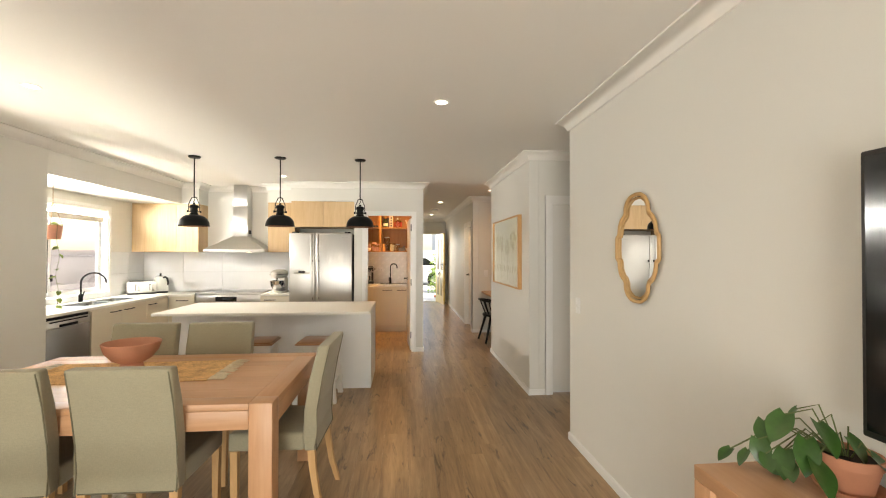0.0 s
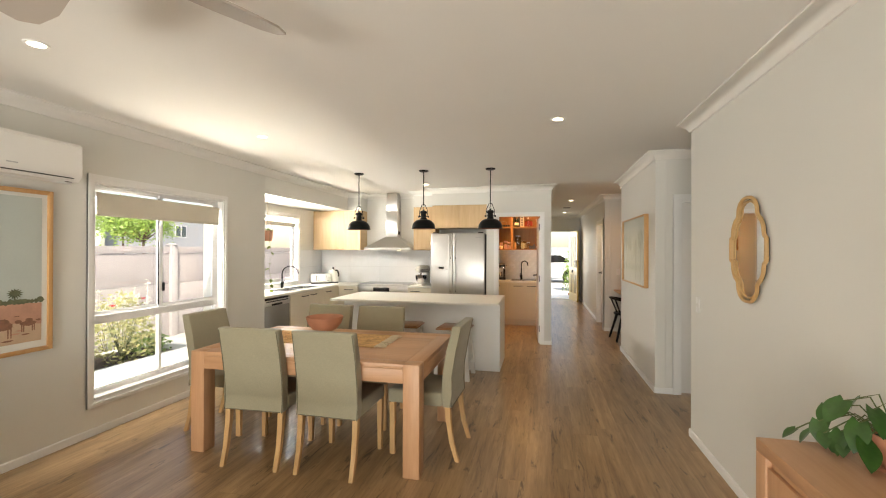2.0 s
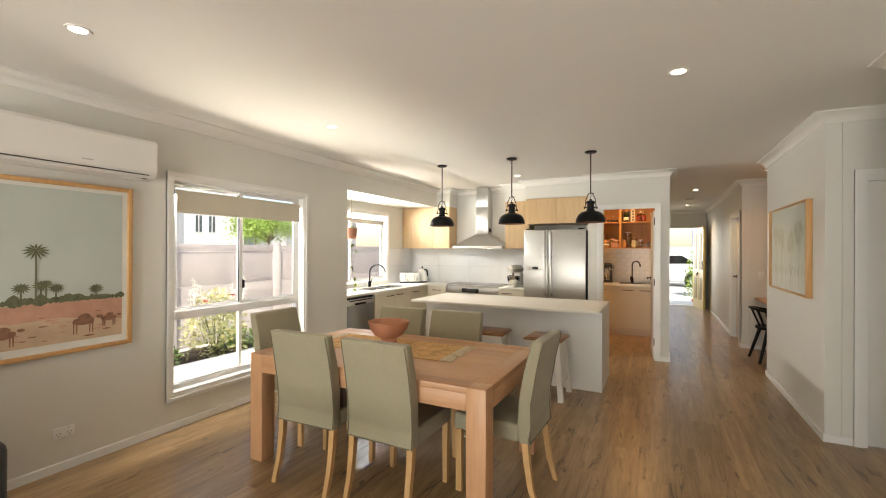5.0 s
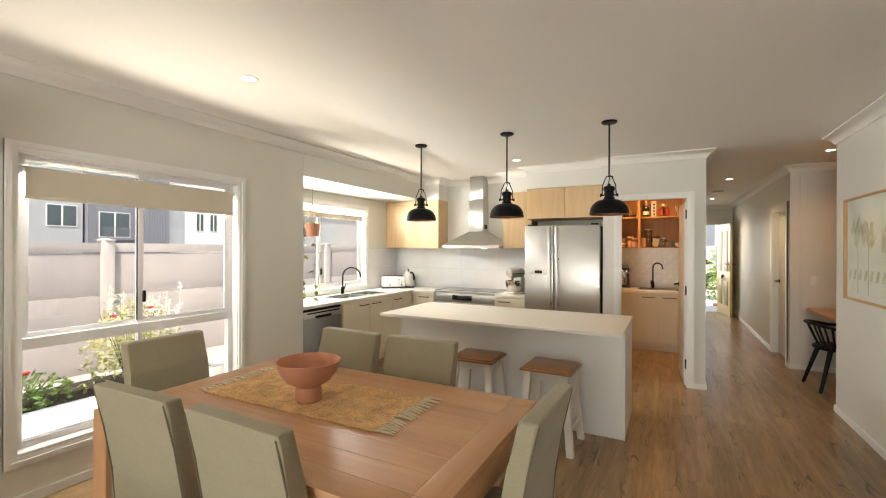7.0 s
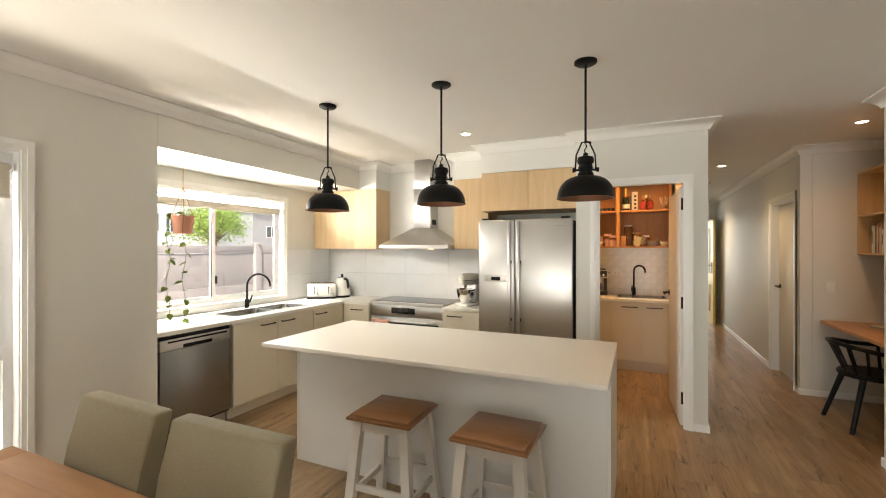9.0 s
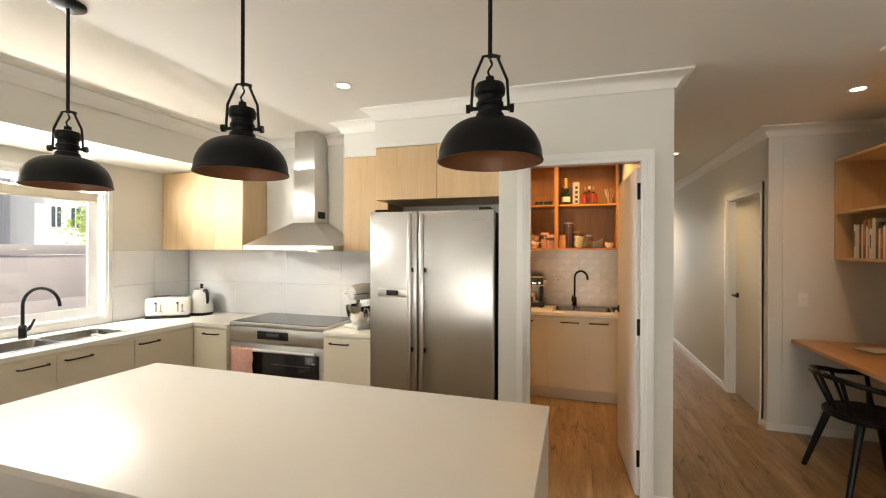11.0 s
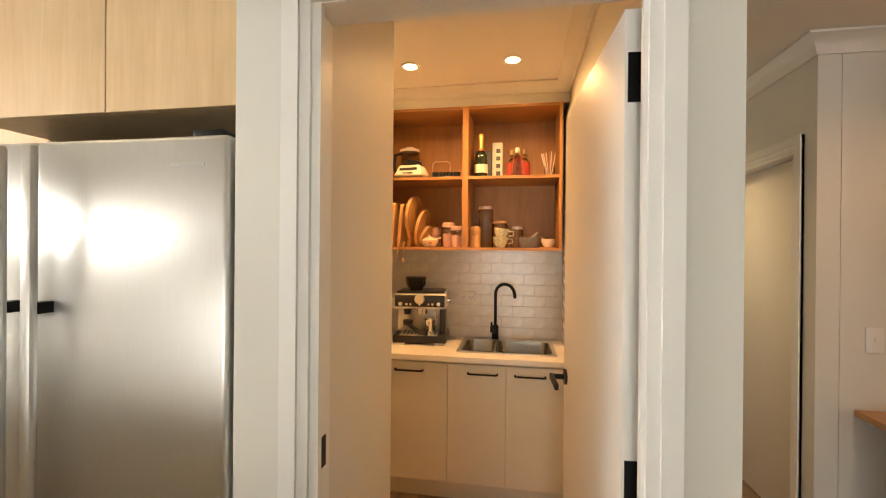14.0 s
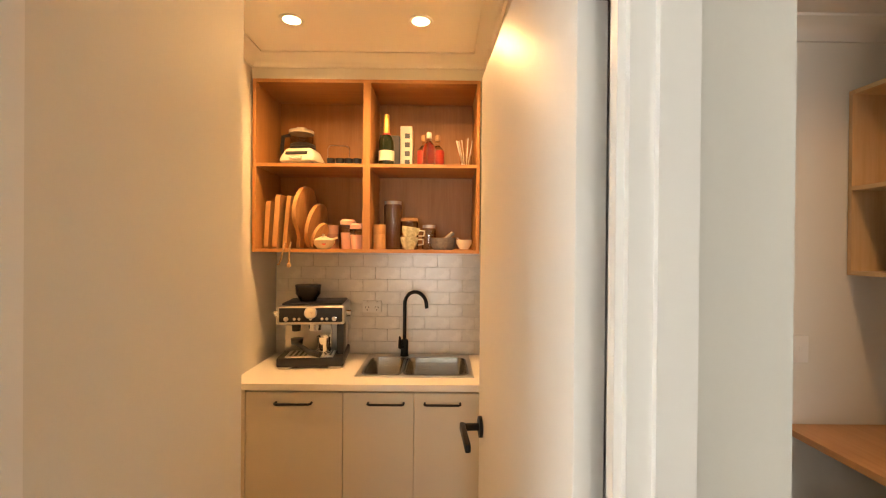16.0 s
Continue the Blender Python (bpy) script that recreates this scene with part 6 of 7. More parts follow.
def scallop(s, n=72):
    """The mirror's outline: round ends, shoulders and a waist of small steps."""
    top = [(0.0, 0.300), (0.05, 0.294), (0.09, 0.272), (0.113, 0.238), (0.116, 0.200), (0.128, 0.186), (0.158, 0.168), (0.182, 0.130), (0.189, 0.088), (0.194, 0.074), (0.215, 0.066)]
    keys = top + [(u, -v) for u, v in reversed(top)]
    right = []
    for (a0, b0), (a1, b1) in zip(keys, keys[1:]):
        for q in range(3):
            right.append((a0 + (a1 - a0) * q / 3, b0 + (b1 - b0) * q / 3))
    pts = right + [(-u, v) for u, v in reversed(right[1:])] + []
    pts = [keys[0]] + pts[1:] if pts[0] != keys[0] else pts
    m = len(pts)
    sm = [((pts[i - 1][0] + pts[i][0] * 6 + pts[(i + 1) % m][0]) / 8, (pts[i - 1][1] + pts[i][1] * 6 + pts[(i + 1) % m][1]) / 8) for i in range(m)]
    return [(u * s, v * s) for u, v in sm]


t = thing("wall_mirror", pose(1.499, 2.64, 1.492, 0, 0, -90), "scalloped gilt rattan mirror hung on the wall", "mirror")
o = scallop(1.0)
part("frame", tube([(u, -0.018, v) for u, v in o] + [(o[0][0], -0.018, o[0][1])], 0.0105, 10), M_RATTAN, t)
o2 = scallop(0.93)
part("inner_frame", tube([(u, -0.014, v) for u, v in o2] + [(o2[0][0], -0.014, o2[0][1])], 0.0065, 8), M_RATTAN, t)
part("mirror_glass", prism(scallop(0.95), -0.009, -0.005, axis="y"), base_mat("mirror_silver", (0.88, 0.88, 0.87), 0.01, 1.0), t, smooth=None)
part("backing", prism(scallop(0.97), -0.0045, 0.0, axis="y"), M_GAP, t, smooth=None)

t = thing("television", pose(1.43, 0.69, 0.98), "large black flat-screen television on the wall", "television")
part("bezel", bx(-0.03, 0.02, -0.71, 0.71, 0.0, 0.75, 0.006), M_BPLAST, t)
part("screen", bx(-0.0335, -0.03, -0.695, 0.695, 0.02, 0.735), base_mat("tv_glass", (0.006, 0.006, 0.007), 0.12), t)
part("wall_bracket", bx(0.02, 0.069, -0.2, 0.2, 0.25, 0.6), M_BLACK, t)

t = thing("sideboard", pose(1.085, -0.27, 0), "pale hardwood sideboard under the television", "sideboard")
w, dep, hh = 1.89, 0.412, 0.812
part("top", bx(0, dep, 0, w, hh - 0.045, hh, 0.004), M_TABLEY, t)
for y in (0, w - 0.07):
    for x in (0, dep - 0.07):
        part("post", bx(x + 0.0005, x + 0.0695, y + 0.0005, y + 0.0695, 0, hh - 0.046, 0.003), M_TABLEZ, t)
part("carcass", bx(0.02, dep - 0.01, 0.03, w - 0.03, 0.12, hh - 0.05), M_TABLEY, t)
n = 3
for i in range(n):
    y0 = 0.075 + i * (w - 0.15) / n
    d = part("door", bx(0.004, 0.02, y0 + 0.004, y0 + (w - 0.15) / n - 0.004, 0.16, hh - 0.075, 0.002), M_TABLEZ, t)
    part("pull", bx(-0.012, 0.004, y0 + 0.26, y0 + 0.32, 0.55, 0.565, 0.003), M_BLACK, d, "small dark pull")
SB = 0.812
t = thing("potted_plant", pose(1.41, 1.445, SB), "leafy pothos in a terracotta pot and saucer", "plant")
t.scale = (0.9, 0.9, 0.9)
part("saucer", lathe([(0, 0), (0.078, 0), (0.092, 0.018), (0.087, 0.018), (0.076, 0.006), (0, 0.006)], 32), M_TERRA, t)
part("pot", lathe([(0, 0.006), (0.058, 0.006), (0.077, 0.085), (0.082, 0.086), (0.085, 0.115), (0.079, 0.115), (0.073, 0.09), (0.055, 0.02), (0, 0.02)], 32), M_TERRA, t)
part("soil", lathe([(0, 0.1), (0.075, 0.098)], 24), M_SOIL, t)
rp = random.Random(4)
leaf_big = [mesh_of("leaf", heart_leaf(L, W_, dr), M_LEAF, 60) for L, W_, dr in ((0.108, 0.040, 0.25), (0.086, 0.034, 0.33), (0.06, 0.026, 0.2))]
# across the pot from its middle, above the rim, how far out to the front, size, and the way of the tip
SPOTS = ((-0.15, 0.085, 0.02, 0, 205), (-0.07, 0.080, 0.03, 0, 262), (-0.205, 0.045, 0.0, 1, 215), (-0.10, 0.03, 0.06, 0, 235), (-0.08, -0.02, 0.09, 0, 262),
         (-0.22, -0.01, 0.03, 1, 240), (-0.20, -0.045, 0.05, 2, 250), (-0.15, -0.02, 0.05, 1, 205), (-0.14, -0.055, 0.06, 2, 230), (-0.25, -0.06, 0.02, 2, 190), (-0.30, -0.075, 0.0, 2, 170),
         (-0.18, -0.075, 0.0, 2, 250), (0.0, 0.05, 0.02, 1, 300), (0.05, 0.015, 0.05, 0, 330), (-0.03, 0.02, -0.03, 2, 120), (-0.12, 0.095, -0.03, 2, 150))
for u, dz, out, k, tip in SPOTS:
    x, y, z = 0.72 * u - 0.69 * out, -0.69 * u - 0.72 * out, 0.115 + dz
    st = part("stem", tube([(0.1 * u, -0.1 * u, 0.10), (x * 0.55, y * 0.55, max(z, 0.13) + 0.03), (x, y, z)], 0.0025, 6), M_STEM, t)
    o = new("leaf", leaf_big[k])
    o.parent = t
    o.matrix_local = pose(x, y, z, rp.uniform(-25, 25), rp.uniform(28, 62), tip + rp.uniform(-12, 12))

t = thing("air_conditioner", pose(-3.139, 1.345, 1.955), "white wall-mounted split air conditioner", "air conditioner")
prof = [(0.0, 0.01), (0.10, 0.0), (0.165, 0.012), (0.192, 0.045), (0.20, 0.09), (0.20, 0.262), (0.185, 0.283), (0.0, 0.285)]
b = prism([(u, v) for u, v in prof], 0, 0.965, axis="y")
bmesh.ops.bevel(b, geom=[e for e in b.edges if abs(e.verts[0].co.y - e.verts[1].co.y) < 1e-5], offset=0.012, segments=3, affect="EDGES")
part("casing", b, plain("white_plastic", (0.76, 0.745, 0.71), 0.4, vary=0.01, bumpy=0.0), t)
part("louvre", moved(bx(0.0, 0.075, 0.05, 0.9, -0.002, 0.004, 0.001, 1), pose(0.115, 0, 0.001, 0, -24, 0)), M_TRIM, t)
part("outlet_slot", moved(bx(0.0, 0.006, 0.045, 0.905, -0.001, 0.003), pose(0.188, 0, 0.030, 0, -50, 0)), M_GAP, t, "dark air outlet slot")
part("badge", bx(0.2002, 0.2015, 0.5, 0.56, 0.075, 0.083), plain("silver_badge", (0.45, 0.45, 0.44), 0.3), t)
part("indicator", bx(0.155, 0.16, 0.87, 0.91, 0.006, 0.011), M_GAP, t)


def framed_print(name, at, w, h, fw, depth, mat_w, wood_m, label):
    """A picture; local: it looks to -y, x to its right, z up from its lower edge."""
    t = thing(name, at, label, "picture")
    for x0, x1, z0, z1 in ((0, fw, 0, h), (w - fw, w, 0, h), (fw, w - fw, 0, fw), (fw, w - fw, h - fw, h)):
        part("frame_bar", bx(x0, x1, -depth, 0, z0, z1, 0.002), wood_m, t)
    part("mount", bx(fw, w - fw, -depth * 0.45, -0.002, fw, h - fw), plain("white_mount", (0.72, 0.72, 0.68), 0.8, vary=0.01), t, "white mount")
    return t


def flat(bm_list_owner, name, outline, y, material):
    return part(name, prism(outline, y - 0.0005, y, axis="y"), material, bm_list_owner, smooth=None)


M_FRAME = wood("honey_oak_frame", (0.46, 0.24, 0.09), (0.58, 0.33, 0.14), (0.66, 0.41, 0.2), "z", 0.45, 20, 0.04)
t = framed_print("framed_print", pose(-3.138, 1.364, 0.765, 0, 0, 90), 0.862, 1.128, 0.028, 0.034, 0.05, M_FRAME, "large oak-framed print of palms in a pale desert")
P_SKY = plain("print_sky", (0.47, 0.52, 0.49), 0.8, vary=0.05, scale=2, bumpy=0)
P_SAND = plain("print_sand", (0.55, 0.40, 0.28), 0.8, vary=0.12, scale=8, bumpy=0)
P_ROSE = plain("print_rose", (0.50, 0.28, 0.20), 0.8, vary=0.15, scale=10, bumpy=0)
P_PALM = plain("print_palm", (0.13, 0.14, 0.08), 0.8, vary=0.3, scale=30, bumpy=0)
P_BROWN = plain("print_brown", (0.24, 0.12, 0.075), 0.8, vary=0.2, scale=30, bumpy=0)
flat(t, "sky", [(0.06, 0.34), (0.80, 0.34), (0.80, 1.075), (0.06, 1.075)], -0.0165, P_SKY)
flat(t, "sand", [(0.06, 0.075), (0.80, 0.075), (0.80, 0.34), (0.06, 0.34)], -0.0165, P_SAND)
flat(t, "rise", [(0.06, 0.25), (0.2, 0.23), (0.45, 0.24), (0.80, 0.19), (0.80, 0.335), (0.55, 0.36), (0.3, 0.345), (0.06, 0.33)], -0.0172, P_ROSE)
rq = random.Random(14)
for k in range(30):
    x = 0.07 + 0.72 * k / 29
    r = rq.uniform(0.012, 0.028) * (1.3 if x < 0.55 else 0.8)
    flat(t, "shrub", [(x + r * math.cos(a) * rq.uniform(0.7, 1.3), 0.345 + r * 0.6 + r * math.sin(a) * rq.uniform(0.6, 1.3)) for a in (0, 0.8, 1.6, 2.4, 3.2, 4, 4.8, 5.6)], -0.0177 - 0.00006 * k, P_PALM)
for x, top, r in ((0.32, 0.68, 0.075), (0.25, 0.45, 0.05), (0.345, 0.46, 0.05), (0.42, 0.44, 0.045), (0.64, 0.42, 0.05), (0.37, 0.47, 0.035)):
    flat(t, "palm_trunk", [(x - 0.005, 0.34), (x + 0.005, 0.34), (x + 0.004, top), (x - 0.004, top)], -0.0202, P_PALM)
    for q in range(13):
        a = radians(-70 + 320 * q / 12)
        ex, ez = x + r * math.cos(a), top + r * 0.75 * math.sin(a) - r * 0.15
        nx, nz = -math.sin(a) * 0.006, math.cos(a) * 0.006
        flat(t, "frond", [(x, top), ((x + ex) / 2 + nx, (top + ez) / 2 + nz), (ex, ez), ((x + ex) / 2 - nx, (top + ez) / 2 - nz)], -0.0206 - 0.00006 * q, P_PALM)
for x, z, s in ((0.17, 0.17, 1.0), (0.57, 0.20, 1.1), (0.72, 0.205, 0.75)):
    for dx, dz, rx_, rz_ in ((0, 0, 0.062, 0.026), (0.005, 0.026, 0.032, 0.022), (0.082, 0.02, 0.02, 0.011)):
        flat(t, "brown_shape", [(x + s * (dx + rx_ * math.cos(a) * rq.uniform(0.85, 1.12)), z + s * (dz + rz_ * math.sin(a) * rq.uniform(0.85, 1.12))) for a in (0, 0.6, 1.2, 1.8, 2.4, 3.0, 3.6, 4.2, 4.8, 5.4, 6.0)], -0.0186 - 0.0001 * dx, P_BROWN)
    for q in (-0.05, -0.035, 0.032, 0.047):
        flat(t, "brown_shape", [(x + q * s - 0.004, z), (x + q * s + 0.004, z), (x + q * s + 0.003, z - 0.075 * s), (x + q * s - 0.003, z - 0.075 * s)], -0.0184, P_BROWN)
for k in range(26):
    x, z, r = rq.uniform(0.08, 0.78), rq.uniform(0.09, 0.27), rq.uniform(0.006, 0.02)
    flat(t, "dune_mark", [(x + 2.2 * r * math.cos(a) * rq.uniform(0.6, 1.2), z + 0.35 * r * math.sin(a)) for a in (0, 1, 2, 3, 4, 5)], -0.0180 - 0.00002 * k, P_ROSE if k % 3 else P_BROWN)

t = framed_print("framed_print", pose(1.489, 6.32, 1.065, 0, 0, -90), 1.335, 0.83, 0.016, 0.045, 0.0, M_FRAME, "wide timber-framed print of hazy palm trees")
P_HAZE = plain("print_haze", (0.56, 0.56, 0.49), 0.8, vary=0.04, scale=2, bumpy=0)
P_HAZE2 = plain("print_haze_low", (0.60, 0.59, 0.53), 0.8, vary=0.04, scale=3, bumpy=0)
P_DUN = plain("print_dun", (0.31, 0.29, 0.19), 0.8, vary=0.2, scale=25, bumpy=0)
P_DUNL = plain("print_dun_light", (0.42, 0.40, 0.29), 0.8, vary=0.15, scale=25, bumpy=0)
flat(t, "sky", [(0.02, 0.02), (1.315, 0.02), (1.315, 0.81), (0.02, 0.81)], -0.021, P_HAZE)
flat(t, "promenade", [(0.02, 0.02), (1.315, 0.02), (1.315, 0.30), (0.02, 0.30)], -0.0215, P_HAZE2)
for k, (x, top, r) in enumerate(((0.25, 0.52, 0.13), (0.45, 0.50, 0.125), (0.78, 0.46, 0.11), (1.05, 0.54, 0.13))):
    flat(t, "palm_trunk", [(x - 0.009, 0.06), (x + 0.009, 0.06), (x + 0.007, top), (x - 0.007, top)], -0.0222, P_DUN)
    for q in range(34):
        a, d = rq.uniform(0, 6.28), r * math.sqrt(rq.random())
        cx, cz, s = x + d * math.cos(a), top + 0.02 + d * 0.75 * math.sin(a), rq.uniform(0.015, 0.035)
        flat(t, "foliage", [(cx + s * math.cos(b) * rq.uniform(0.5, 1.2), cz + s * 1.4 * math.sin(b) * rq.uniform(0.5, 1.2)) for b in (0, 1.05, 2.1, 3.14, 4.2, 5.2)], -0.0228 - 0.00006 * q, P_DUN if q % 3 else P_DUNL)
for k in range(12):
    x = 0.05 + k * 0.105
    flat(t, "awning", [(x, 0.17), (x + 0.05, 0.17), (x + 0.075, 0.25), (x + 0.03, 0.25)], -0.0222, P_DUN if k % 2 else P_DUNL)
part("glazing", bx(0.016, 1.319, -0.032, -0.030, 0.016, 0.814), M_CLEAR, t).visible_shadow = False

M_SOFA = fabric("charcoal_weave", (0.045, 0.048, 0.055), 300, 0.2)
t = thing("sofa", pose(-3.06, -0.95, 0), "charcoal grey fabric sofa against the wall", "sofa")
part("base", bx(0.02, 0.86, 0.02, 2.20, 0.06, 0.26, 0.03, 3), M_SOFA, t)
for y0, y1 in ((0.0, 0.20), (2.02, 2.225)):
    part("arm", bx(0.0, 0.87, y0, y1, 0.06, 0.61, 0.045, 4), M_SOFA, t)
part("backrest", bx(0.0, 0.22, 0.18, 2.04, 0.20, 0.80, 0.06, 4), M_SOFA, t)
for i in range(2):
    y0 = 0.205 + i * 0.908
    part("seat_cushion", bx(0.20, 0.90, y0, y0 + 0.90, 0.255, 0.43, 0.05, 4), M_SOFA, t)
    part("back_cushion", bx(0.19, 0.38, y0 + 0.01, y0 + 0.89, 0.42, 0.84, 0.07, 4), M_SOFA, t)
for x in (0.06, 0.78):
    for y in (0.06, 2.12):
        part("foot", bx(x, x + 0.05, y, y + 0.05, 0, 0.065), M_BLACK, t)
t = thing("coffee_table", pose(-1.46, 0.0, 0), "pale hardwood coffee table in front of the sofa", "coffee table")
part("top", bx(0, 0.62, 0, 1.07, 0.37, 0.415, 0.005), M_TABLEY, t)
for x in (0, 0.53):
    for y in (0, 0.98):
        part("leg", bx(x + 0.001, x + 0.089, y + 0.001, y + 0.089, 0, 0.369, 0.004), M_TABLEZ, t)

t = thing("ceiling_fan", pose(-0.87, 0.70, H), "taupe four-blade ceiling fan over the living area", "ceiling fan")
part("canopy", lathe([(0, -0.06), (0.05, -0.06), (0.065, 0), (0, 0)], 24), M_TRIM, t)
part("downrod", tube([(0, 0, -0.05), (0, 0, -0.18)], 0.012, 12), M_TRIM, t)
part("motor", lathe([(0, -0.29), (0.07, -0.288), (0.10, -0.26), (0.105, -0.22), (0.08, -0.185), (0.02, -0.17), (0, -0.17)], 28), M_TRIM, t)
M_BLADE = plain("taupe_blade", (0.40, 0.35, 0.30), 0.45, vary=0.03)
blade = [(0.08, -0.04), (0.2, -0.08), (0.42, -0.088), (0.56, -0.065), (0.615, -0.02), (0.61, 0.025), (0.55, 0.055), (0.4, 0.065), (0.2, 0.055), (0.08, 0.035)]
for k in range(4):
    b = prism(blade, -0.004, 0.004)
    moved(b, pose(0, 0, -0.245, 0, 0, 64 + 93 * k if k < 2 else 64 + 90 * k) @ pose(0, 0, 0, 14, 0, 0))
    part("blade", b, M_BLADE, t)

# ---- outdoors ----
GZ = -0.10
M_GROUND = plain("pale_gravel", (0.42, 0.40, 0.37), 0.9, vary=0.2, scale=2.5, grain=90, bumpy=0.4)
structure("ground", bx(-400, 400, -400, 400, GZ - 0.4, GZ), M_GROUND, "pale gravel and paving round the house", "ground")
M_PAVE = plain("concrete_paving", (0.55, 0.54, 0.52), 0.85, vary=0.08, scale=3, grain=80, bumpy=0.15)
structure("path_side", bx(-4.9, -3.96, -4, 12, GZ, GZ + 0.012), M_PAVE, "pale concrete side path", "path")
structure("path_front", bx(-0.2, 2.2, 13.56, 26, GZ, GZ + 0.02), M_PAVE, "pale concrete front path", "path")
structure("front_step", bx(0.2, 1.6, 13.56, 14.1, GZ, -0.01, 0.01), M_PAVE, "low concrete step at the front door", "step")
structure("sill_front_door", bx(0.30, 1.20, 13.38, 13.56, -0.01, 0.012, 0.003), M_ALU, "metal door sill at the entrance", "sill")
M_FENCE = plain("pale_fence_panel", (0.38, 0.352, 0.35), 0.8, vary=0.06, scale=3, grain=60, bumpy=0.1)
M_FENCEP = plain("pale_fence_post", (0.44, 0.415, 0.41), 0.7, vary=0.05)
t = thing("fence", pose(-6.3, -3.63, GZ), "pale grey concrete panel fence with capped posts", "fence")
for i in range(10):
    y0 = i * 2.0
    part("post", bx(-0.06, 0.09, y0 - 0.07, y0 + 0.07, 0, 1.66, 0.01), M_FENCEP, t)
    part("post_cap", lathe([(0.115, 1.66), (0.115, 1.675), (0, 1.70)], 4, 0.015, y0), M_FENCEP, t)
    for z0, z1 in ((0.0, 0.47), (0.48, 0.95), (0.96, 1.50)):
        part("panel", bx(-0.03, 0.03, y0 + 0.07, y0 + 1.93, z0, z1, 0.006), M_FENCE, t)
    part("top_board", bx(-0.04, 0.045, y0 + 0.07, y0 + 1.93, 1.51, 1.63, 0.006), M_FENCE, t)

M_PLANTER = plain("white_planter", (0.66, 0.66, 0.65), 0.7, vary=0.05)
t = thing("planter_box", pose(-4.55, 1.6, GZ), "long white planter box with a flowering bed", "planter")
part("front_wall", bx(0.86, 0.92, 0, 2.6, 0, 0.46, 0.01), M_PLANTER, t)
part("rear_wall", bx(0.0, 0.06, 0, 2.6, 0, 0.40, 0.01), M_PLANTER, t)
part("end_wall", bx(0.06, 0.86, 0, 0.06, 0, 0.44, 0.01), M_PLANTER, t)
part("end_wall", bx(0.06, 0.86, 2.54, 2.6, 0, 0.44, 0.01), M_PLANTER, t)
part("soil", bx(0.06, 0.86, 0.06, 2.54, 0.02, 0.38), M_SOIL, t)

M_BUSH = plain("bush_leaf", (0.195, 0.315, 0.075), 0.55, vary=0.4, scale=12, bumpy=0.1)
M_BUSHY = plain("bush_leaf_lime", (0.420, 0.420, 0.180), 0.6, vary=0.3, scale=12, bumpy=0.1)
M_PETAL = plain("red_petal", (0.55, 0.03, 0.04), 0.6, vary=0.2)
M_WHITEP = plain("pale_flower", (0.72, 0.70, 0.62), 0.7, vary=0.1)


def leaf_cloud(bm, rnd, n, place, size, flat_=0.5):
    """n small four-sided leaves, each at a point that place() gives."""
    for _ in range(n):
        c = Vector(place())
        d = Vector((rnd.gauss(0, 1), rnd.gauss(0, 1), rnd.gauss(0, flat_))).normalized()
        s = d.cross(Vector((rnd.gauss(0, 1), rnd.gauss(0, 1), rnd.gauss(0, 1)))).normalized()
        L = size * rnd.uniform(0.6, 1.4)
        a, b, e, f = c, c + d * L * 0.5 + s * L * 0.24, c + d * L, c + d * L * 0.5 - s * L * 0.24
        bm.faces.new([bm.verts.new(v) for v in (a, b, e, f)])
    return bm


def shrub(at, w, h, n, size, material, label, seed, flower=None):
    rnd = random.Random(seed)
    t = thing("shrub", at, label, "plant", "garden plants")

    def spot():
        a, r = rnd.uniform(0, 6.283), w * math.sqrt(rnd.random()) * 0.5
        return r * math.cos(a), r * math.sin(a), h * rnd.random() ** 0.8 * (1 - 0.45 * (2 * r / w) ** 2)
    bm = bmesh.new()
    for k in range(9):
        a = k * 0.7
        tube([(0, 0, 0), (w * 0.15 * math.cos(a), w * 0.15 * math.sin(a), h * 0.4), (w * 0.32 * math.cos(a), w * 0.32 * math.sin(a), h * 0.8)], [0.006, 0.004, 0.002], 5, bm)
    part("stems", bm, M_STEM, t)
    part("foliage", leaf_cloud(bmesh.new(), rnd, n, spot, size), material, t)
    if flower:
        for k in range(flower[1]):
            x, y, z = spot()
            part("flower", lathe([(0, 0), (0.024, 0.008), (0.03, 0.02), (0.02, 0.016), (0, 0.01)], 8, x, y), flower[0], t).location.z = h * rnd.uniform(0.7, 1.0)
    return t


shrub(pose(-4.05, 3.55, GZ + 0.37), 0.62, 0.78, 900, 0.055, M_BUSHY, "lime green flowering shrub in the planter", 31, (M_PETAL, 3))
shrub(pose(-4.1, 2.35, GZ + 0.37), 0.60, 0.22, 500, 0.05, M_BUSH, "low green plant in the planter", 32)
shrub(pose(-4.1, 2.85, GZ + 0.37), 0.62, 0.28, 500, 0.05, M_BUSH, "low green plant in the planter", 33, (M_PETAL, 2))
shrub(pose(-4.1, 1.95, GZ + 0.37), 0.55, 0.20, 400, 0.05, M_BUSHY, "low green plant in the planter", 34)
shrub(pose(-4.15, 3.95, GZ + 0.37), 0.45, 0.26, 400, 0.05, M_BUSH, "low green plant in the planter", 36)
t = shrub(pose(-4.65, 3.95, GZ), 0.75, 1.12, 700, 0.05, M_BUSHY, "tall pale flowering bush beside the path", 35)
rw = random.Random(6)
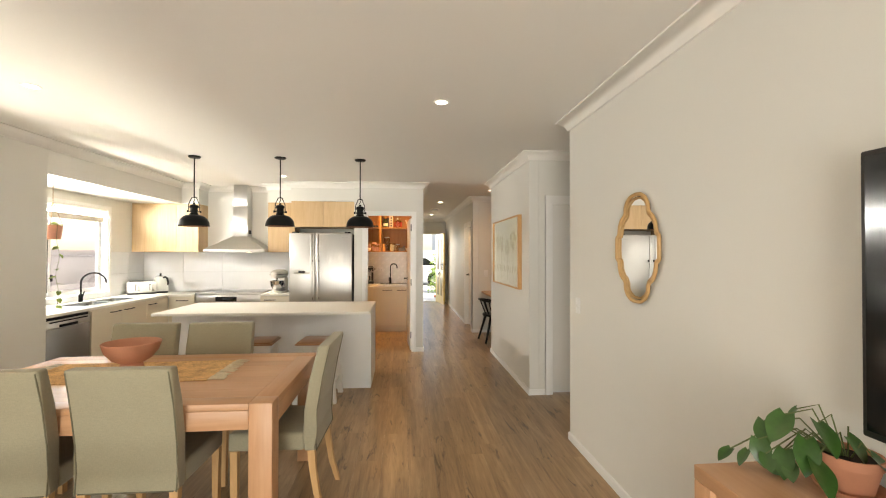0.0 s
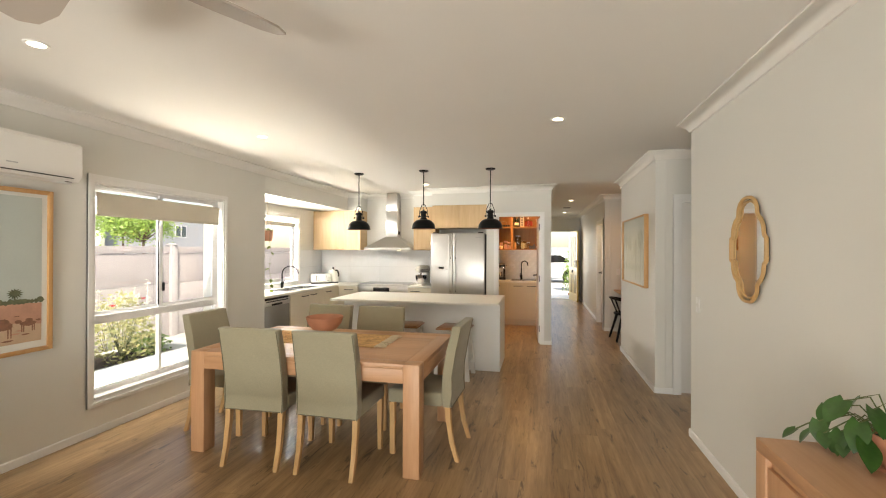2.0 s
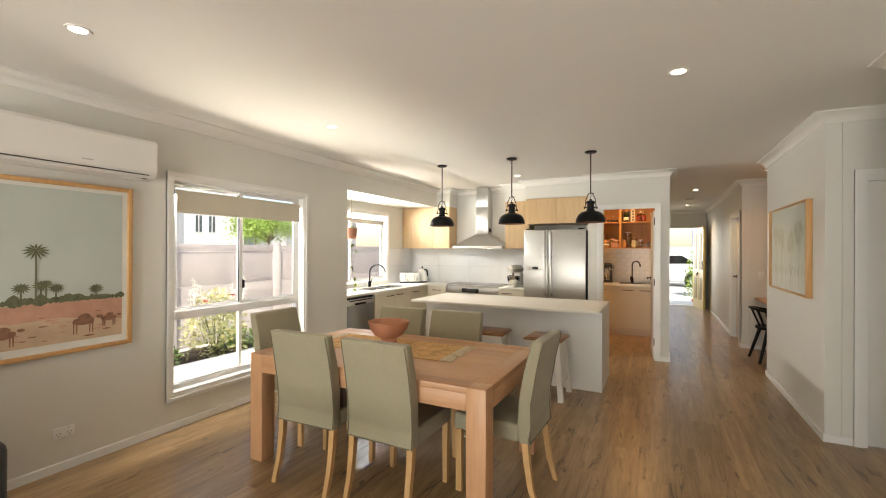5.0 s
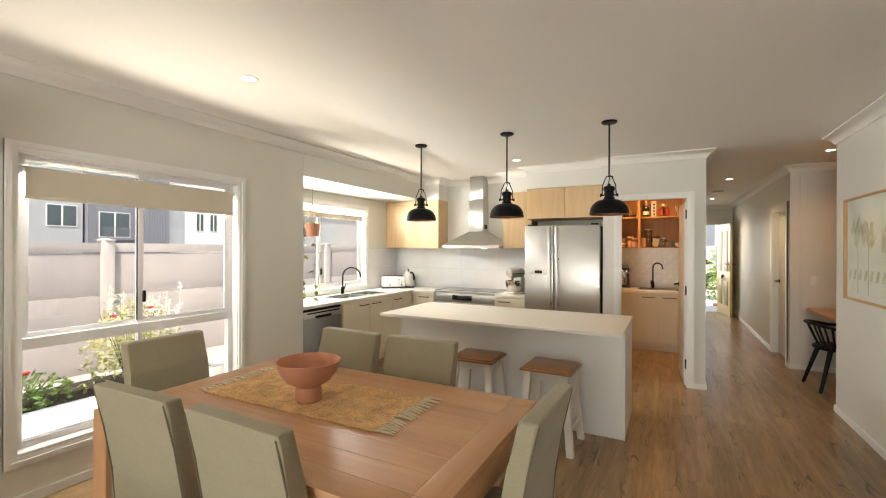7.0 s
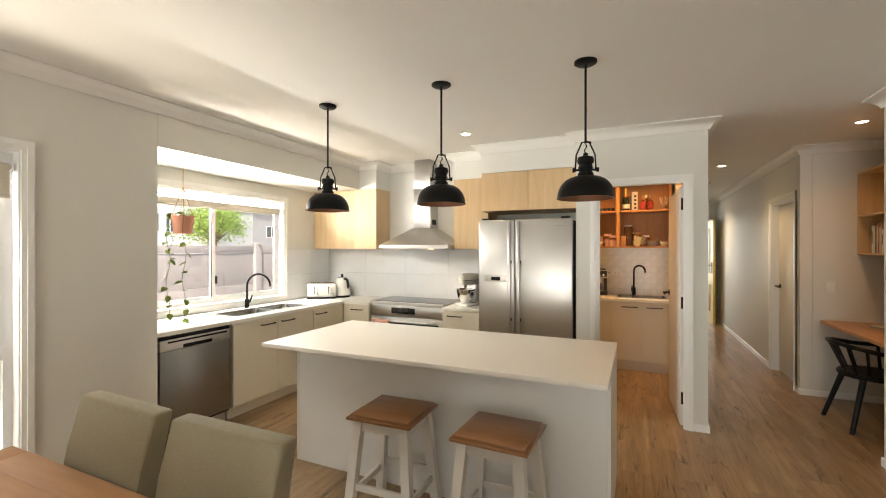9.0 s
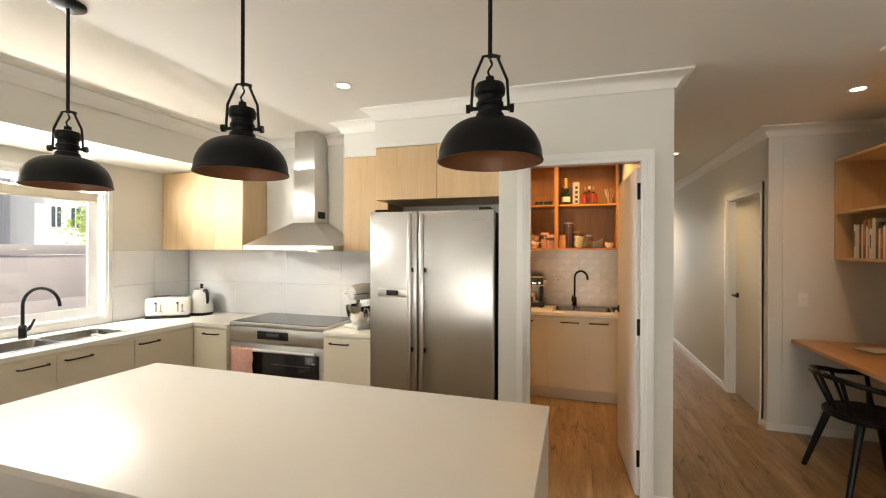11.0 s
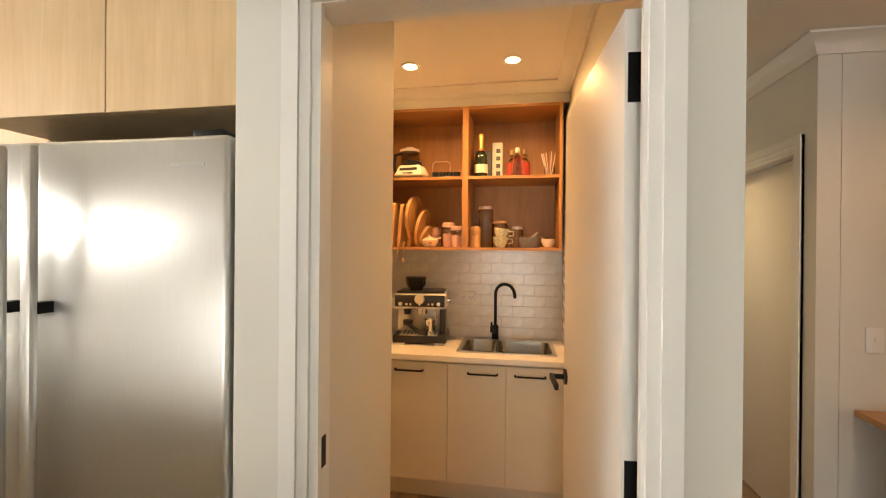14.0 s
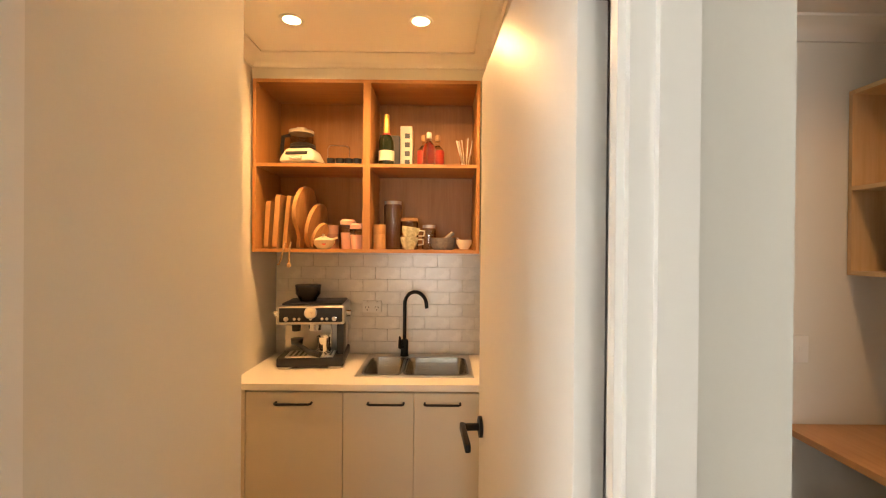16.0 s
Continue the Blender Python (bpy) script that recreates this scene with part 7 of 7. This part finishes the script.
for k in range(26):
    a, r = rw.uniform(0, 6.28), 0.34 * math.sqrt(rw.random())
    x, y, z0 = r * math.cos(a), r * math.sin(a), rw.uniform(0.75, 1.0)
    part("flower_spike", leaf_cloud(tube([(x, y, z0 - 0.3), (x * 1.1, y * 1.1, z0 + 0.2)], 0.003, 5), rw, 26, lambda: (x * 1.06 + rw.uniform(-0.02, 0.02), y * 1.06 + rw.uniform(-0.02, 0.02), z0 + rw.uniform(-0.05, 0.2)), 0.035), M_WHITEP, t)


def tree(at, h, crown_r, n, material, label, seed):
    rnd = random.Random(seed)
    t = thing("tree", at, label, "tree", "garden trees")
    bm = tube([(0, 0, 0), (0.03, 0.02, h * 0.3), (0, 0, h * 0.55)], [0.11, 0.08, 0.05], 10)
    tips = []
    for k in range(11):
        a, e = k * 2.4, rnd.uniform(0.2, 0.9)
        tip = (crown_r * 0.8 * math.cos(a) * (1 - e * 0.5), crown_r * 0.8 * math.sin(a) * (1 - e * 0.5), h * (0.55 + 0.4 * e))
        tube([(0, 0, h * 0.5), (tip[0] * 0.5, tip[1] * 0.5, h * 0.5 + (tip[2] - h * 0.5) * 0.6), tip], [0.045, 0.025, 0.01], 6, bm)
        tips.append(tip)
    part("trunk", bm, plain("bark", (0.14, 0.10, 0.07), 0.9, vary=0.3, scale=14, bumpy=0.4), t)

    def spot():
        c = rnd.choice(tips)
        return tuple(c[i] + rnd.gauss(0, crown_r * 0.22) for i in range(3))
    part("crown", leaf_cloud(bmesh.new(), rnd, n, spot, 0.09 + 0.05 * crown_r), material, t)
    return t


M_TREE = plain("maple_leaf", (0.27, 0.40, 0.08), 0.55, vary=0.35, scale=3, bumpy=0.1)
tree(pose(-30, 25.4, GZ), 4.9, 2.1, 4500, M_TREE, "small bright green maple beyond the fence", 41)
tree(pose(-20.0, 18.1, GZ), 3.9, 1.5, 3200, M_TREE, "leafy green tree beyond the fence", 42)

M_HOUSEL = plain("pale_render", (0.36, 0.375, 0.40), 0.85, vary=0.03, scale=1, bumpy=0.05)
M_HOUSED = plain("slate_cladding", (0.19, 0.20, 0.235), 0.7, vary=0.06, scale=2, bumpy=0.1)
M_HOUSEW = plain("white_render", (0.74, 0.74, 0.73), 0.85, vary=0.03, scale=1, bumpy=0.05)
M_PANE = base_mat("far_window_glass", (0.06, 0.085, 0.10), 0.08)


def house(at, w, h, d, wall_m, wins, label, balcony=None, ribs=False):
    """A far house; local: it looks to +x, y along the front."""
    t = thing("house", at, label, "house", "neighbouring houses")
    wl = part("wall", bx(-d, 0, 0, w, 0, h), wall_m, t, smooth=None)
    part("roof", bx(-d - 0.3, 0.35, -0.2, w + 0.2, h, h + 0.25), M_HOUSED, t, smooth=None)
    if ribs:
        for k in range(int(w / 0.25)):
            part("cladding_rib", bx(0.0, 0.03, k * 0.25, k * 0.25 + 0.05, 0, h), wall_m, t, smooth=None)
    for y0, z0, ww, hh in wins:
        f = part("window", bx(0.0, 0.06, y0, y0 + ww, z0, z0 + hh), M_HOUSEW, t, smooth=None)
        n = 2
        for k in range(n):
            part("pane", bx(0.06, 0.07, y0 + 0.07 + k * ww / n, y0 + (k + 1) * ww / n - 0.07, z0 + 0.07, z0 + hh - 0.07), M_PANE, f, smooth=None)
    if balcony:
        y0, z0, ww = balcony
        b = part("balcony", bx(0.03, 1.0, y0, y0 + ww, z0 - 0.15, z0), M_HOUSED, t, smooth=None)
        bm = bx(0.95, 1.0, y0, y0 + ww, z0 + 0.85, z0 + 0.9)
        for k in range(int(ww / 0.14) + 1):
            box(bm, 0.96, 0.985, y0 + k * 0.14, y0 + k * 0.14 + 0.025, z0, z0 + 0.86)
        part("railing", bm, M_HOUSED, b, smooth=None)
    return t


house(pose(-45.0, 0.0, GZ), 19.8, 10, 10, M_HOUSEL, [(17.3, 3.35, 2.1, 1.85), (8.0, 3.9, 2.6, 1.9), (1.0, 3.9, 2.6, 1.9)], "pale grey two-storey house beyond the fence")
house(pose(-44.6, 20.0, GZ), 6.9, 10, 8, M_HOUSED, [(0.8, 2.5, 2.5, 2.3)], "slate-clad house with a small balcony", (0.7, 2.45, 3.2), True)
house(pose(-46, 26.9, GZ), 9.5, 10, 8, M_HOUSEW, [(3.6, 3.4, 0.9, 2.0), (5.2, 3.4, 0.9, 2.0)], "white rendered house beyond the fence")
house(pose(-42.0, 40.0, GZ), 14.0, 6.0, 8, M_HOUSEL, [(2.0, 3.0, 1.6, 1.4)], "grey house far beyond the fence")

# the street in front
house(pose(2.5, 30.0, GZ, 0, 0, -90), 16.0, 5.0, 6, M_HOUSEW, [(7.0, 2.7, 1.6, 1.0)], "white rendered house across the street")
t = thing("front_fence", pose(-6, 24.0, GZ), "tall pale grey metal street fence", "fence")
for k in range(12):
    part("panel", bx(k * 1.2, k * 1.2 + 1.18, 0, 0.05, 0.05, 1.75), plain("grey_steel_fence", (0.42, 0.46, 0.48), 0.6, vary=0.03), t, smooth=None)
shrub(pose(1.62, 17.2, GZ), 0.9, 1.7, 1500, 0.09, M_TREE, "bright green conifer hedge beside the front path", 51)
M_BRICK = plain("red_brick", (0.36, 0.12, 0.06), 0.8, vary=0.15, scale=12, bumpy=0.2)
t = thing("brick_edging", pose(1.25, 15.4, GZ + 0.02), "low red brick edging at the garden bed", "edging")
me = mesh_of("brick", bx(0, 0.22, 0, 0.10, 0, 0.075, 0.006, 1), M_BRICK)
for k in range(4):
    for z in range(2):
        o = new("brick", me)
        o.parent = t
        o.location = (k * 0.23 + 0.1 * z, 0, z * 0.078)


def parked_car():
    t = thing("car", pose(0.4, 21.0, GZ), "white parked car on the street", "car")
    side = [(-2.1, 0.25), (-2.15, 0.6), (-1.9, 0.85), (-1.2, 0.95), (-0.6, 1.40), (0.9, 1.42), (1.6, 1.0), (2.05, 0.92), (2.15, 0.55), (2.1, 0.25)]
    b = prism(side, 0, 1.7, axis="y")
    bmesh.ops.bevel(b, geom=b.edges[:], offset=0.06, segments=3, affect="EDGES")
    part("body", b, plain("white_car_paint", (0.78, 0.78, 0.78), 0.2, vary=0.01, bumpy=0), t)
    win = [(-1.05, 0.97), (-0.52, 1.34), (0.82, 1.36), (1.35, 1.02)]
    part("side_window", prism(win, -0.006, 0.02, axis="y"), M_DARKGLASS, t)
    for x in (-1.35, 1.3):
        w_ = part("wheel", moved(lathe([(0, 0), (0.30, 0), (0.325, 0.03), (0.325, 0.18), (0.30, 0.2), (0, 0.2)], 28), pose(x, 0.18, 0.325, 90)), M_BLACK, t)
        part("rim", moved(lathe([(0, 0), (0.20, 0), (0.215, 0.012), (0.2, 0.02), (0, 0.02)], 24), pose(x, -0.012, 0.325, 90) @ pose(0, 0, -0.01)), M_CHROME, w_)
        part("wheel_arch", moved(lathe([(0.325, 0), (0.38, 0), (0.38, 0.05), (0.325, 0.05)], 28), pose(x, 0.045, 0.325, 90)), M_BPLAST, t)
    part("headlight", bx(-2.12, -1.9, 0.05, 0.3, 0.62, 0.75, 0.03), M_CLEAR, t)
    return t


parked_car()

# ---- floor planks ----
PW, PL = 0.182, 1.22
FX0, FX1, FY0, FY1 = -3.96, 2.75, -3.7, 13.5
floor = structure("floor", bx(FX0, FX1, FY0, FY1, -0.12, -0.004), M_GAP, "brown oak-look vinyl plank floor", "floor")
plank_full = mesh_of("plank", bx(0, PW - 0.0006, 0, PL - 0.0006, -0.004, 0.0), M_FLOOR)
rest = bmesh.new()
row = 0
x = FX0
rng = random.Random(5)
while x < FX1 - 0.01:
    y = FY0 - rng.random() * PL
    while y < FY1:
        inside = y >= FY0 and y + PL <= FY1 and x + PW <= FX1
        near = inside and -0.6 < y < 7.6 and -3.3 < x < 1.6
        if near:
            o = new("plank", plank_full)
            o.location = (x, y, 0)
            o.parent = floor
        else:
            box(rest, x, min(x + PW - 0.0006, FX1), max(y, FY0), min(y + PL - 0.0006, FY1), -0.004, 0.0)
        y += PL
    x += PW
    row += 1
o = part("planks", rest, M_FLOOR, floor, smooth=None)
o["kind"] = "stuff"

# ---- pantry wall tiles ----
M_SUB = plain("glossy_white_tile", (0.78, 0.765, 0.73), 0.26, vary=0.03, scale=14, grain=30, bumpy=0.02)
tw, th = 0.152, 0.076
tile = mesh_of("tile", bx(0, tw - 0.002, 0.0022, 0.008, 0, th - 0.002, 0.0011, 1), M_SUB, 40)
j = 0
z = 0.872
while z < 1.50:
    x = -0.868 - (0.5 * tw if j % 2 else 0)
    while x < 0.383:
        x0, x1 = max(x, -0.868), min(x + tw - 0.002, 0.383)
        if x1 - x0 > tw - 0.01:
            o = new("tile", tile)
            o.location = (x, 8.9735, z)
            o.parent = wall_pantry
        elif x1 - x0 > 0.02:
            part("tile", bx(x0, x1, 8.9757, 8.9815, z, z + th - 0.002, 0.0011, 1), M_SUB, wall_pantry)
        x += tw
    z += th
    j += 1
wall_side = bpy.data.objects["wall_hall_west"]
side_tile = mesh_of("tile", bx(-0.008, -0.0022, 0, tw - 0.002, 0, th - 0.002, 0.0011, 1), M_SUB, 40)
z, j = 0.872, 0
while z < 1.48:
    for k in range(4):
        y = 8.968 - tw * (k + 1) + (0.5 * tw if j % 2 else 0)
        if y + tw < 8.972 and y > 8.384:
            o = new("tile", side_tile)
            o.location = (0.3872, y, z)
            o.parent = wall_side
        elif j % 2 and k == 0:
            part("tile", bx(0.3792, 0.385, 8.968 - 0.5 * tw, 8.966, z, z + th - 0.002, 0.0011, 1), M_SUB, wall_side)
    z += th
    j += 1
